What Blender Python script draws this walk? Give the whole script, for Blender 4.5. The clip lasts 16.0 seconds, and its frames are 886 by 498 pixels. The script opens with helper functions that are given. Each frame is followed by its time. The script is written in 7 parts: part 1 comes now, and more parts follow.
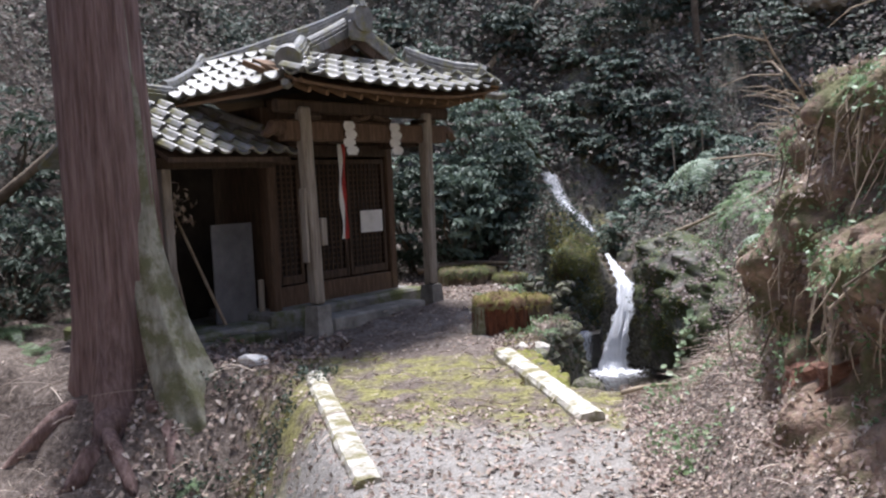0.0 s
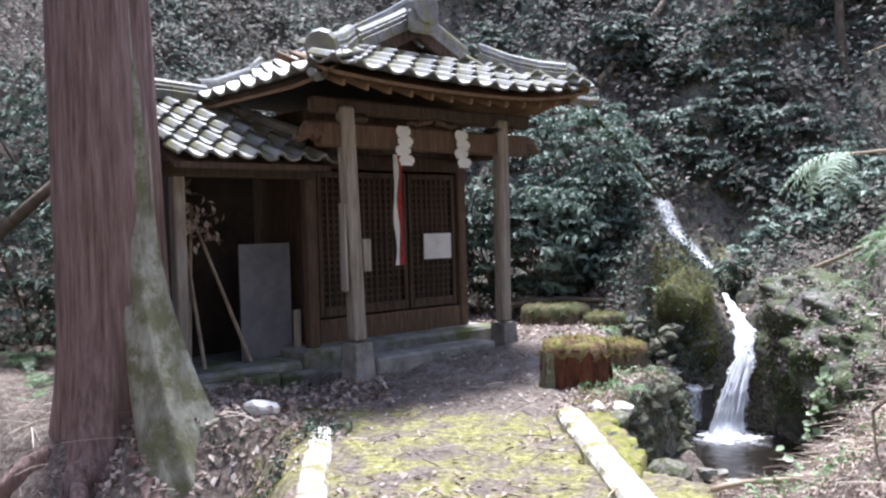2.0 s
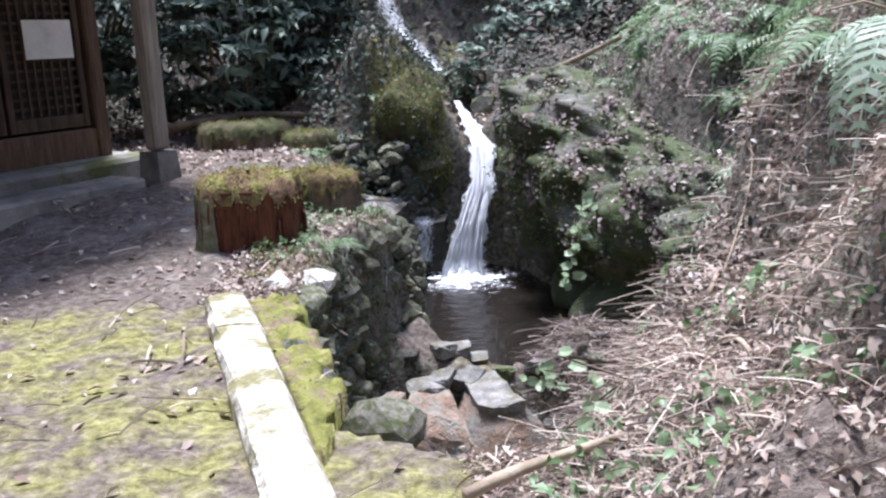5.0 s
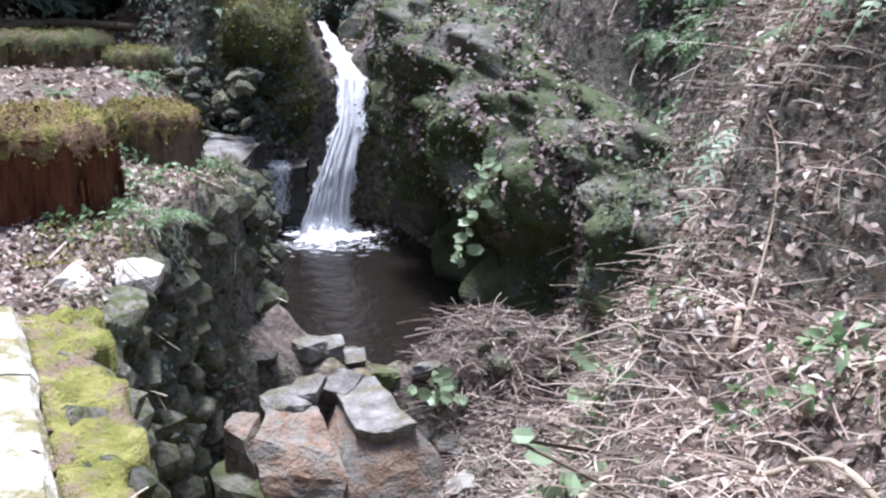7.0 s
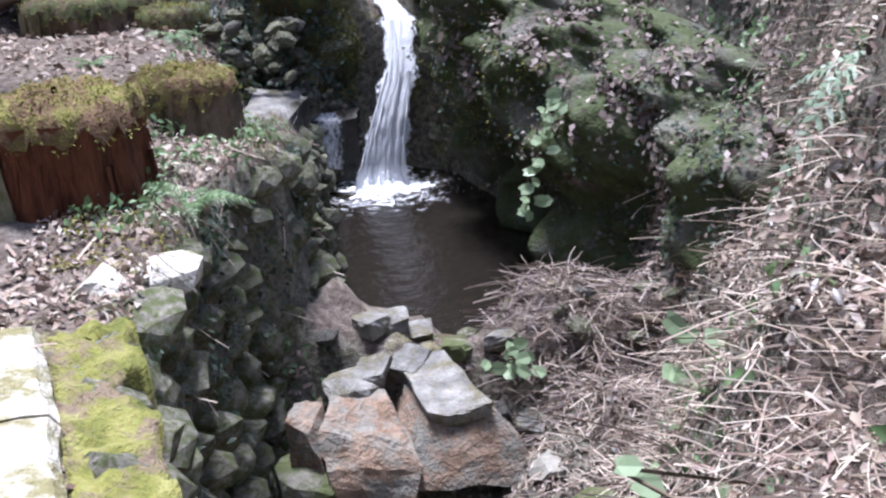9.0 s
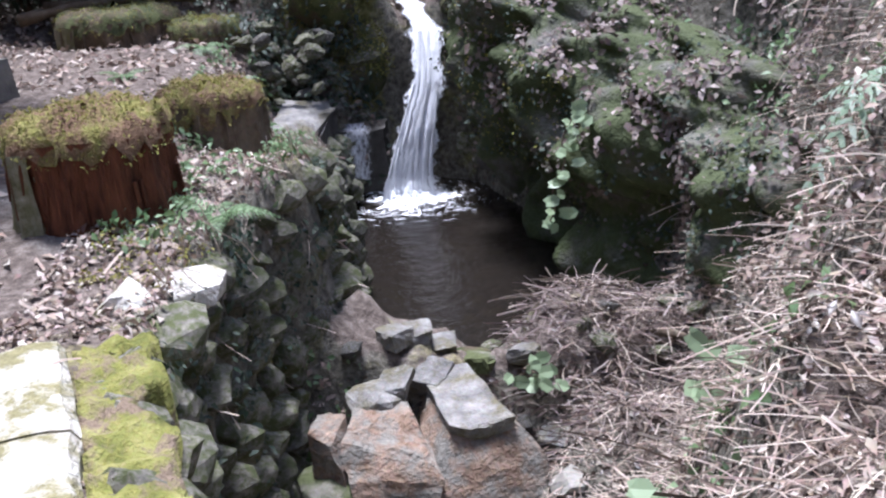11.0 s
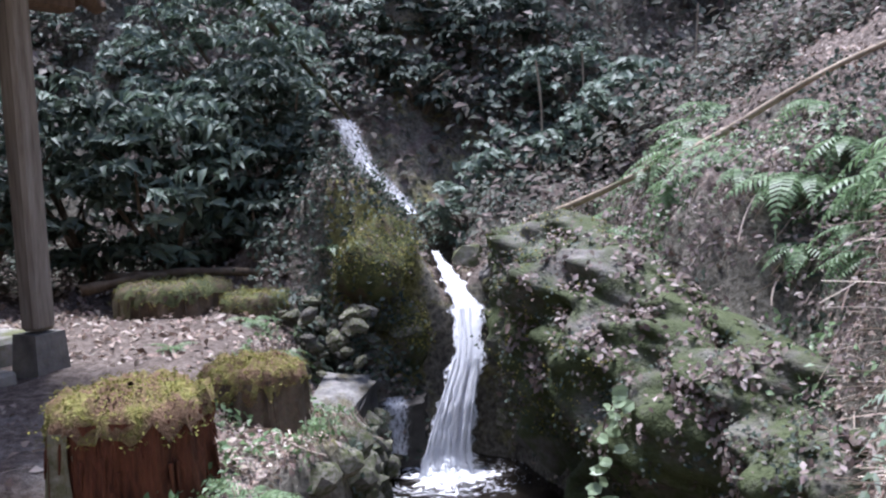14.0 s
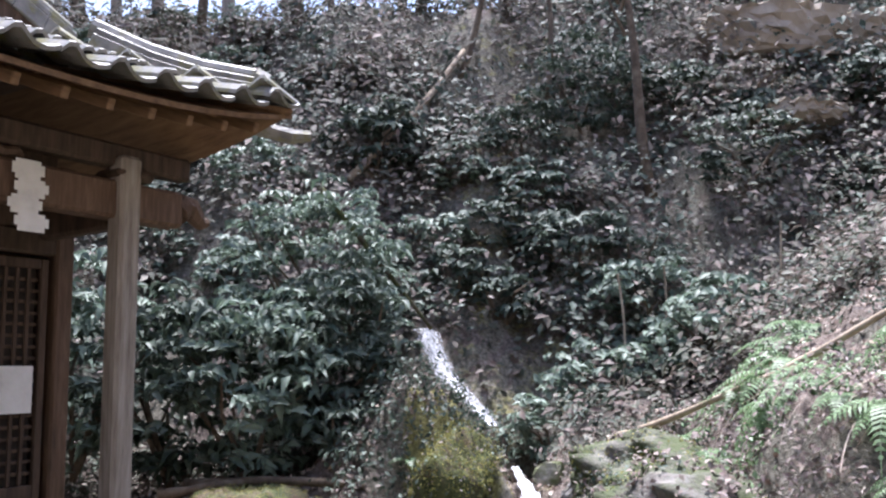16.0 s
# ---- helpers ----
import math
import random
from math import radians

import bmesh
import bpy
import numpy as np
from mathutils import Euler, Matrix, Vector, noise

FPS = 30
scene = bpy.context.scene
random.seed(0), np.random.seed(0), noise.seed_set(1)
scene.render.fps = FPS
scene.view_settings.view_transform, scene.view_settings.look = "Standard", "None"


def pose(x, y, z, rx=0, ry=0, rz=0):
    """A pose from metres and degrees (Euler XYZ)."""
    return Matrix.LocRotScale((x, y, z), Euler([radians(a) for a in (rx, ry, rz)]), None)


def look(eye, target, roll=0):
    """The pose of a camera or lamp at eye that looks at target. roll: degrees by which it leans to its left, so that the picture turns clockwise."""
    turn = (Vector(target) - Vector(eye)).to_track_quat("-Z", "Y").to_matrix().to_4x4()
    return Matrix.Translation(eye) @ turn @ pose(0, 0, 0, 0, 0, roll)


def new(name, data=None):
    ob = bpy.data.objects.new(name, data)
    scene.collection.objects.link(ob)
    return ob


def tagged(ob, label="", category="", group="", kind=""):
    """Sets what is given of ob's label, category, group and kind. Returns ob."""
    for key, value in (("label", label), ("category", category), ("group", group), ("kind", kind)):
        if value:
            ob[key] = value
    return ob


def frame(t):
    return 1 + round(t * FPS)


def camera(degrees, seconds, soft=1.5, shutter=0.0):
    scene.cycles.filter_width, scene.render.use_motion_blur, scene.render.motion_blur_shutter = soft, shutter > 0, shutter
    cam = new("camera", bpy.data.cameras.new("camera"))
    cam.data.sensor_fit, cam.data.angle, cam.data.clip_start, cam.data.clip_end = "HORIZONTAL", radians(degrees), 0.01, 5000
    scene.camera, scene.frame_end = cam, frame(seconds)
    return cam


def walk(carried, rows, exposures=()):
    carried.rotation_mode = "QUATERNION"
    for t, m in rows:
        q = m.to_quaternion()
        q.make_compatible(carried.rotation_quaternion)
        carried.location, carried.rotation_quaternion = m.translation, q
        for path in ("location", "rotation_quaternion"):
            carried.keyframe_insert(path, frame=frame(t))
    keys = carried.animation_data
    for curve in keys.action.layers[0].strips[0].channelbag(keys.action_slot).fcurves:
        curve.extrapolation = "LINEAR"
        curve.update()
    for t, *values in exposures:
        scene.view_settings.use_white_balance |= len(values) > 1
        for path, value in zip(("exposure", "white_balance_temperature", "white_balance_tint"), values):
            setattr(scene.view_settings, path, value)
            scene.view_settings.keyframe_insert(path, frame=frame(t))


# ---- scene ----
cam = camera(53.4, 16.0, 2.3)
PATH = [
    (0, (1.316, -0.555, 1.592), (0.986, 1.413, 1.456), -2.8),
    (0.5, (1.38, -0.147, 1.543), (1.024, 1.82, 1.456), -4.0),
    (1, (1.483, 0.257, 1.503), (0.983, 2.192, 1.424), -1.5),
    (1.5, (1.516, 0.747, 1.447), (0.985, 2.674, 1.393), -2.0),
    (2, (1.59, 1.224, 1.414), (0.979, 3.128, 1.368), -1.6),
    (2.5, (1.615, 1.641, 1.388), (1.028, 3.549, 1.267), -0.7),
    (3, (1.593, 2.119, 1.325), (1.133, 4.057, 1.149), -1.5),
    (3.5, (1.611, 2.587, 1.254), (1.224, 4.531, 0.982), -0.0),
    (4, (1.57, 3.002, 1.213), (1.274, 4.953, 0.888), -3.3),
    (4.5, (1.534, 3.45, 1.185), (1.442, 5.408, 0.784), -4.8),
    (5, (1.496, 3.863, 1.16), (1.468, 5.806, 0.686), -2.1),
    (5.2, (1.48, 4.011, 1.135), (1.508, 5.955, 0.668), -3.2),
    (7.3, (1.351, 5.216, 1.093), (1.677, 7.071, 0.421), 2.9),
    (7.5, (1.337, 5.278, 1.102), (1.639, 7.129, 0.407), 2.6),
    (8, (1.377, 5.397, 1.103), (1.601, 7.244, 0.369), 1.0),
    (8.5, (1.421, 5.467, 1.113), (1.608, 7.307, 0.353), 0.1),
    (9, (1.424, 5.506, 1.092), (1.589, 7.34, 0.311), -2.9),
    (11.5, (1.466, 5.504, 1.125), (1.558, 7.356, 0.376), -3.5),
    (12, (1.457, 5.509, 1.117), (1.614, 7.373, 0.408), -2.5),
    (12.5, (1.469, 5.512, 1.14), (1.634, 7.413, 0.539), -1.5),
    (13, (1.47, 5.518, 1.177), (1.614, 7.458, 0.712), -1.1),
    (13.5, (1.47, 5.518, 1.192), (1.566, 7.489, 0.868), -2.5),
    (14, (1.466, 5.518, 1.207), (1.509, 7.509, 1.022), -2.5),
    (14.5, (1.462, 5.518, 1.222), (1.427, 7.518, 1.208), -2.3),
    (15, (1.458, 5.518, 1.237), (1.38, 7.514, 1.34), -2.6),
    (15.5, (1.454, 5.518, 1.252), (1.348, 7.505, 1.452), -1.8),
    (16, (1.45, 5.518, 1.267), (1.33, 7.495, 1.549), -1.1),
]
EXPOSURES = [(0.0, 0.58, 5850, 15), (0.5, 0.62, 5850, 15), (1.5, 1.05, 5620, 14), (2.5, 1.25, 5600, 14), (3.5, 1.12, 5600, 14), (5.0, 0.85, 5560, 16), (9.0, 0.8, 5480, 17), (13.0, 0.7, 5480, 19), (14.5, 0.8, 5560, 19), (15.5, 1.2, 5700, 18), (16.0, 1.38, 5760, 18)]
walk(cam, [(t, look(eye, target, roll)) for t, eye, target, roll in PATH], EXPOSURES)

# ---------------------------------------------------------------- light
world = bpy.data.worlds.new("daylight")
scene.world = world
world.use_nodes = True
wn, wl = world.node_tree.nodes, world.node_tree.links
sky = wn.new("ShaderNodeTexSky")
sky.sky_type, sky.sun_disc = "NISHITA", False
SUN_ELEV, SUN_ROT = 73.0, -14.0
sky.sun_elevation, sky.sun_rotation = radians(SUN_ELEV), radians(SUN_ROT)
sky.air_density, sky.dust_density = 1.0, 3.0
wn["Background"].inputs["Strength"].default_value = 0.15
wl.new(sky.outputs["Color"], wn["Background"].inputs["Color"])
sun_data = bpy.data.lights.new("sun", "SUN")
sun_data.energy, sun_data.angle, sun_data.color = 5.0, radians(12), (1.0, 0.96, 0.9)
sun = new("sun", sun_data)
_az = radians(SUN_ROT)
_dir = Vector((math.sin(_az) * math.cos(radians(SUN_ELEV)), math.cos(_az) * math.cos(radians(SUN_ELEV)), math.sin(radians(SUN_ELEV))))
sun.matrix_world = look(_dir * 30, (0, 0, 0))

# ---------------------------------------------------------------- numeric noise
RNG = np.random.default_rng(7)
_ph = RNG.uniform(0, 6.28, (6, 8))
_an = RNG.uniform(0, 6.28, (6, 8))


def wob(x, y, size, layer=0):
    """Smooth noise of about -1..1 whose lumps measure `size` metres."""
    x, y = np.asarray(x, float), np.asarray(y, float)
    out = np.zeros(np.broadcast(x, y).shape)
    for k in range(8):
        a, f = _an[layer, k] + k * 0.785, (0.7 + 0.11 * k) * 3.14159 / size
        out += np.sin(f * (x * np.cos(a) + y * np.sin(a)) + _ph[layer, k] + 1.3 * np.sin(f * 0.6 * (y * np.cos(a) - x * np.sin(a))))
    return out / 3.2


def smooth(a, b, v):
    t = np.clip((np.asarray(v, float) - a) / (b - a), 0, 1)
    return t * t * (3 - 2 * t)


# ---------------------------------------------------------------- plan
WATER = -1.08
SHRINE = pose(-1.66, 8.70, 0.12, 0, 0, 60.8)       # u along the front, d into the building
_ca, _sa = math.cos(radians(60.8)), math.sin(radians(60.8))


def shrine_ud(x, y):
    return (x + 1.66) * _ca + (y - 8.70) * _sa, -(x + 1.66) * _sa + (y - 8.70) * _ca


LEFT_Y = [5.0, 6.2, 6.4, 7.0, 7.5, 8.2, 8.8, 9.2, 10.0, 11.0, 12.0, 12.8]
LEFT_X = [1.6, 1.5, 1.15, 0.95, 0.79, 0.82, 0.92, 1.10, 1.12, 1.02, 1.05, 1.20]
RIGHT_Y = [5.0, 6.2, 6.6, 7.0, 7.3, 7.6, 8.1, 8.6, 9.0, 9.4, 10.1, 11.0, 11.8, 12.5]
RIGHT_X = [1.35, 1.3, 1.35, 1.5, 1.65, 1.95, 2.35, 2.55, 2.70, 2.74, 2.45, 2.42, 2.15, 1.95]
FACE_Y = [-4.0, 2.0, 4.0, 5.0, 6.5, 7.5, 9.0, 10.0, 11.0, 12.0, 14.0]
FACE_X = [3.4, 2.9, 2.85, 2.8, 2.85, 3.0, 3.45, 3.6, 3.2, 3.0, 3.6]
TOE_Z = [0.3, 0.3, 0.36, 0.3, 0.08, 0.0, 0.05, 0.1, 0.3, 0.45, 0.7]
CREST_Z = [1.9, 1.9, 1.85, 1.75, 1.35, 1.25, 1.2, 1.25, 1.2, 1.2, 1.4]


def ground(x, y, rough=True):
    """Height of the ground sheet."""
    x, y = np.asarray(x, float), np.asarray(y, float)
    court = 0.16 * smooth(7.8, 10.5, y) + 0.03 * np.clip(4.5 - y, 0, 8)
    # the left side falls towards the stream's outlet below the path
    xk = -1.13 + (6.78 - y) * 0.44
    left_drop = smooth(0.0, 0.75, xk - 0.1 - x) * smooth(7.3, 6.2, y) * smooth(0.5, 2.5, y)
    tree_hump = np.exp(-((x + 3.0) ** 2 + (y - 7.1) ** 2) / 1.0)
    court = court - 1.1 * left_drop * (1 - 0.8 * tree_hump) + 0.10 * tree_hump
    # forest floor left of the tree
    court = court + 0.25 * smooth(-3.5, -6.5, x) + 0.9 * smooth(-5.5, -11, x)
    # right bank
    f, t, c = np.interp(y, FACE_Y, FACE_X), np.interp(y, FACE_Y, TOE_Z), np.interp(y, FACE_Y, CREST_Z)
    f = f + 0.13 * wob(x, y, 0.7, 1)
    bank = t + 0.4 * np.clip(x - 2.1, -0.4, 0.9) * smooth(9.5, 8.5, y) + (c - t) * smooth(-0.42, 0.38, x - f) + 0.55 * np.clip(x - f - 0.3, 0, 9)
    xr, xl = np.interp(y, RIGHT_Y, RIGHT_X), np.interp(y, LEFT_Y, LEFT_X)
    side = smooth(1.75, 2.1, x)
    low = court * (1 - side) + bank * side
    # slope from the stump down to the pool
    low = low - 0.50 * smooth(9.0, 10.4, y) * smooth(0.1, 0.95, x) * smooth(1.6, 1.3, x) * smooth(13.2, 12.3, y)
    low = low - 0.24 * smooth(10.9, 11.3, y) * smooth(0.42, 0.62, x) * smooth(1.6, 1.3, x) * smooth(13.0, 12.4, y)
    # the ravine
    edge = 0.10
    inside = smooth(0, 1, (x - xl) / edge + 0.5) * np.clip(1 - (x - xr) / (0.48 + 0.27 * smooth(9.3, 8.6, y)), 0, 1) * smooth(6.1, 6.5, y)
    floor = WATER - 0.16 - 0.22 * smooth(9.3, 10.2, y) + 0.30 * smooth(9.9, 9.2, y) * smooth(8.70, 8.95, y) * smooth(1.9, 1.3, x)
    floor = floor + 0.24 * smooth(1.9, 2.15, x) * smooth(9.7, 9.2, y)
    back = smooth(12.0, 12.95, y - 0.25 * wob(x, y, 0.5, 2))
    floor = floor + 0.25 * smooth(9.75, 9.25, y) * smooth(8.7, 9.0, y)
    floor = floor + (0.42 - 0.26 * np.exp(-(((x - 1.70) / 0.22) ** 2)) - floor) * back
    z = low + (floor - low) * inside
    # ledge behind the falls and the slope up to the second fall
    behind = smooth(12.4, 13.2, y) * smooth(-1.2, 0.6, x)
    ledge = 0.45 + 0.35 * smooth(0.35, 1.0, np.abs(x - 1.75)) + 0.15 * wob(x, y, 0.8, 3) * smooth(0.2, 0.6, np.abs(x - 1.65)) - 0.32 * np.exp(-(((x - 1.66) / 0.22) ** 2))
    z = z + (np.maximum(z, ledge) - z) * behind
    # moss-covered rock left of the fall
    z = z + 0.45 * np.exp(-((x - 1.0) ** 2 / 0.09 + (y - 12.75) ** 2 / 0.30))
    # hillside
    u, d = shrine_ud(x, y)
    start = 14.95 + 0.35 * wob(x, 0 * y, 1.6, 1) * smooth(0.3, 1.0, np.abs(x - 1.0))
    run = np.maximum.reduce([y - start, (d - 3.9), (x - 6.5) * 0.7])
    cap = 7.6 + 9 * smooth(1.5, 5.5, x) + 3 * smooth(-7, -14, x) + 0.4 * wob(x, y, 3.0, 4)
    hill = 0.5 + 1.25 * np.clip(run, 0, None)
    hill = np.where(hill < cap, hill, cap + 0.12 * (hill - cap)) * (run > 0)
    z = np.where(run > 0, np.maximum(z, hill), z)
    # unseen rise behind the start, added to close the surroundings for reflections
    z = np.where(y < -5, np.maximum(z, 0.9 * (-5 - y)), z)
    if rough:
        out = smooth(2.0, 2.3, x) + smooth(12.3, 12.9, y) + smooth(-1.6, -2.4, x) + inside
        out = np.clip(out, 0, 1)
        z = z + (0.015 + 0.05 * out) * wob(x, y, 0.35, 5) + (0.008 + 0.03 * out) * wob(x, y, 0.13, 0) + 0.22 * smooth(14, 18, y) * wob(x, y, 1.3, 2)
    return z


# ---------------------------------------------------------------- materials
def node_material(name):
    m = bpy.data.materials.new(name)
    m.use_nodes = True
    nt = m.node_tree
    return m, nt.nodes, nt.links, nt.nodes["Principled BSDF"]


def ramp(nodes, stops):
    r = nodes.new("ShaderNodeValToRGB")
    el = r.color_ramp.elements
    while len(el) < len(stops):
        el.new(0.5)
    for e, (p, c) in zip(el, stops):
        e.position, e.color = p, (*c, 1)
    return r


def noise_tex(nodes, links, scale, detail=4, rough=0.6, stretch=None, seed=0.0):
    co = nodes.new("ShaderNodeTexCoord")
    mp = nodes.new("ShaderNodeMapping")
    mp.inputs["Location"].default_value = (seed, seed * 0.7, seed * 1.3)
    if stretch:
        mp.inputs["Scale"].default_value = stretch
    n = nodes.new("ShaderNodeTexNoise")
    n.inputs["Scale"].default_value, n.inputs["Detail"].default_value, n.inputs["Roughness"].default_value = scale, detail, rough
    links.new(co.outputs["Object"], mp.inputs["Vector"])
    links.new(mp.outputs["Vector"], n.inputs["Vector"])
    return n


def mix_rgb(nodes, links, fac, a, b, mode="MIX"):
    m = nodes.new("ShaderNodeMix")
    m.data_type, m.blend_type = "RGBA", mode
    for sock, val in ((m.inputs[0], fac), (m.inputs[6], a), (m.inputs[7], b)):
        if hasattr(val, "is_linked"):
            links.new(val, sock)
        else:
            sock.default_value = val if not isinstance(val, tuple) else (*val, 1)
    return m.outputs[2]


def surface(name, dark, mid, light, scale=6.0, rough=0.8, bump=0.4, stretch=None, over=None, over_amt=0.5, over_scale=2.0, vary=0.0, fine=60.0, metal=0.0, spec=0.3):
    """A weathered surface: three tones at two scales, an optional growth over it, fine relief."""
    m, n, l, p = node_material(name)
    big = noise_tex(n, l, scale, 5, 0.65, stretch)
    r = ramp(n, [(0.28, dark), (0.5, mid), (0.72, light)])
    l.new(big.outputs["Fac"], r.inputs["Fac"])
    small = noise_tex(n, l, fine, 3, 0.6, stretch, 3.1)
    col = mix_rgb(n, l, 0.55, r.outputs["Color"], small.outputs["Color"], "SOFT_LIGHT")
    hs = n.new("ShaderNodeHueSaturation")
    hs.inputs["Saturation"].default_value = 1.0
    l.new(col, hs.inputs["Color"])
    bw = mix_rgb(n, l, 0.35, r.outputs["Color"], col)
    if over:
        o = noise_tex(n, l, over_scale, 6, 0.7, None, 8.3)
        orr = ramp(n, [(0.62 - over_amt * 0.45, (0, 0, 0)), (0.72 - over_amt * 0.35, (1, 1, 1))])
        l.new(o.outputs["Fac"], orr.inputs["Fac"])
        oc = mix_rgb(n, l, small.outputs["Fac"], tuple(v * 0.55 for v in over), tuple(min(1, v * 1.5) for v in over))
        bw = mix_rgb(n, l, orr.outputs["Color"], bw, oc)
    if vary:
        info = n.new("ShaderNodeObjectInfo")
        vr = ramp(n, [(0.0, (1 - vary,) * 3), (1.0, (1 + vary, 1 + vary * 0.9, 1 + vary * 0.8))])
        l.new(info.outputs["Random"], vr.inputs["Fac"])
        bw = mix_rgb(n, l, 1.0, bw, vr.outputs["Color"], "MULTIPLY")
    l.new(bw, p.inputs["Base Color"])
    p.inputs["Roughness"].default_value, p.inputs["Metallic"].default_value, p.inputs["Specular IOR Level"].default_value = rough, metal, spec
    add = n.new("ShaderNodeMath")
    add.operation = "MULTIPLY_ADD"
    l.new(small.outputs["Fac"], add.inputs[0])
    add.inputs[1].default_value = 0.4
    l.new(big.outputs["Fac"], add.inputs[2])
    b = n.new("ShaderNodeBump")
    b.inputs["Strength"].default_value, b.inputs["Distance"].default_value = bump, 0.03
    l.new(add.outputs[0], b.inputs["Height"])
    l.new(b.outputs["Normal"], p.inputs["Normal"])
    return m


def leaf_material(name, tones, rough=0.45, through_light=0.25, spec=0.4):
    """Leaves told apart by island, with light passing through them."""
    m, n, l, p = node_material(name)
    geo = n.new("ShaderNodeNewGeometry")
    r = ramp(n, [(i / max(1, len(tones) - 1), c) for i, c in enumerate(tones)])
    l.new(geo.outputs["Random Per Island"], r.inputs["Fac"])
    sm = noise_tex(n, l, 45, 2)
    col = mix_rgb(n, l, 0.3, r.outputs["Color"], sm.outputs["Color"], "SOFT_LIGHT")
    l.new(col, p.inputs["Base Color"])
    p.inputs["Roughness"].default_value, p.inputs["Specular IOR Level"].default_value = rough, spec
    tr = n.new("ShaderNodeBsdfTranslucent")
    l.new(col, tr.inputs["Color"])
    mx = n.new("ShaderNodeMixShader")
    mx.inputs[0].default_value = through_light
    l.new(p.outputs[0], mx.inputs[1])
    l.new(tr.outputs[0], mx.inputs[2])
    l.new(mx.outputs[0], n["Material Output"].inputs["Surface"])
    return m


MOSS = (0.19, 0.20, 0.035)
M_WOOD_DARK = surface("old dark timber", (0.038, 0.026, 0.018), (0.079, 0.053, 0.035), (0.128, 0.086, 0.06), 5, 0.75, 0.3, (6, 6, 0.7), vary=0.15)
M_WOOD_WARM = surface("brown timber", (0.061, 0.04, 0.024), (0.115, 0.072, 0.045), (0.173, 0.115, 0.076), 5, 0.7, 0.3, (6, 6, 0.7), vary=0.15)
M_POST = surface("weathered grey post", (0.16, 0.13, 0.10), (0.30, 0.26, 0.21), (0.42, 0.38, 0.32), 4, 0.85, 0.35, (7, 7, 0.6))
M_EAVE = surface("eave boards", (0.084, 0.049, 0.025), (0.168, 0.098, 0.049), (0.224, 0.14, 0.07), 4, 0.75, 0.3, (6, 0.7, 6))
M_TILE = surface("grey roof tile", (0.09, 0.09, 0.082), (0.18, 0.18, 0.168), (0.295, 0.291, 0.271), 7, 0.42, 0.25, vary=0.25, over=(0.164, 0.156, 0.066), over_amt=0.25, over_scale=5, spec=0.5)
M_STONE = surface("grey stone", (0.13, 0.12, 0.11), (0.26, 0.25, 0.22), (0.38, 0.36, 0.32), 5, 0.85, 0.5, vary=0.2)
M_STONE_MOSSY = surface("mossy wall stone", (0.09, 0.085, 0.075), (0.19, 0.18, 0.155), (0.32, 0.30, 0.265), 5, 0.85, 0.6, vary=0.35, over=(0.075, 0.088, 0.036), over_amt=0.45, over_scale=3.5)
M_KERB = surface("pale kerb stone", (0.36, 0.33, 0.28), (0.56, 0.53, 0.46), (0.70, 0.68, 0.61), 9, 0.9, 0.9, over=(0.22, 0.20, 0.10), over_amt=0.36, over_scale=6)
M_CONC = surface("concrete", (0.14, 0.133, 0.12), (0.24, 0.23, 0.21), (0.34, 0.325, 0.295), 4, 0.9, 0.3, over=(0.12, 0.13, 0.05), over_amt=0.3)
M_BARK = surface("reddish cedar bark", (0.10, 0.062, 0.052), (0.24, 0.16, 0.14), (0.38, 0.28, 0.25), 4.5, 0.9, 1.0, (5, 5, 0.35), fine=30)
M_BARK_GREY = surface("grey lichen bark", (0.16, 0.15, 0.11), (0.32, 0.31, 0.24), (0.46, 0.45, 0.36), 4, 0.9, 0.8, (3, 3, 0.6), over=(0.16, 0.16, 0.085), over_amt=0.38, over_scale=4)
M_STUMP = surface("rotting red stump wood", (0.038, 0.017, 0.01), (0.128, 0.047, 0.024), (0.221, 0.085, 0.043), 6, 0.85, 0.9, (4, 4, 0.7), fine=40)
M_MOSS = surface("bright moss", (0.09, 0.10, 0.025), (0.20, 0.20, 0.05), (0.34, 0.32, 0.12), 9, 0.95, 1.0, over=(0.20, 0.15, 0.105), over_amt=0.28, over_scale=9, fine=90)
M_MOSS_DARK = surface("dark moss", (0.03, 0.038, 0.018), (0.085, 0.098, 0.038), (0.17, 0.175, 0.075), 8, 0.95, 1.0, over=(0.10, 0.075, 0.05), over_amt=0.3, over_scale=6, fine=90)
M_ROCK_BROWN = surface("broken brown rock", (0.10, 0.065, 0.045), (0.22, 0.15, 0.105), (0.34, 0.26, 0.20), 11, 0.85, 1.0, vary=0.15, over=(0.20, 0.19, 0.165), over_amt=0.4, over_scale=7)
M_ROCK_GREY = surface("split grey rock", (0.09, 0.088, 0.085), (0.19, 0.185, 0.175), (0.31, 0.302, 0.285), 10, 0.8, 0.9, vary=0.25, over=(0.12, 0.11, 0.07), over_amt=0.35, over_scale=6)
M_ROCK_TAN = surface("tan cliff rock", (0.22, 0.18, 0.13), (0.36, 0.31, 0.24), (0.48, 0.42, 0.34), 1.6, 0.9, 0.6)
M_PAPER = surface("white paper", (0.62, 0.61, 0.56), (0.74, 0.73, 0.68), (0.8, 0.79, 0.75), 8, 0.8, 0.05)
M_RED = surface("faded red cloth", (0.22, 0.02, 0.02), (0.36, 0.045, 0.035), (0.45, 0.08, 0.06), 12, 0.85, 0.2)
M_TWIG = surface("pale dry twig", (0.20, 0.15, 0.10), (0.36, 0.29, 0.21), (0.5, 0.43, 0.33), 8, 0.85, 0.3)
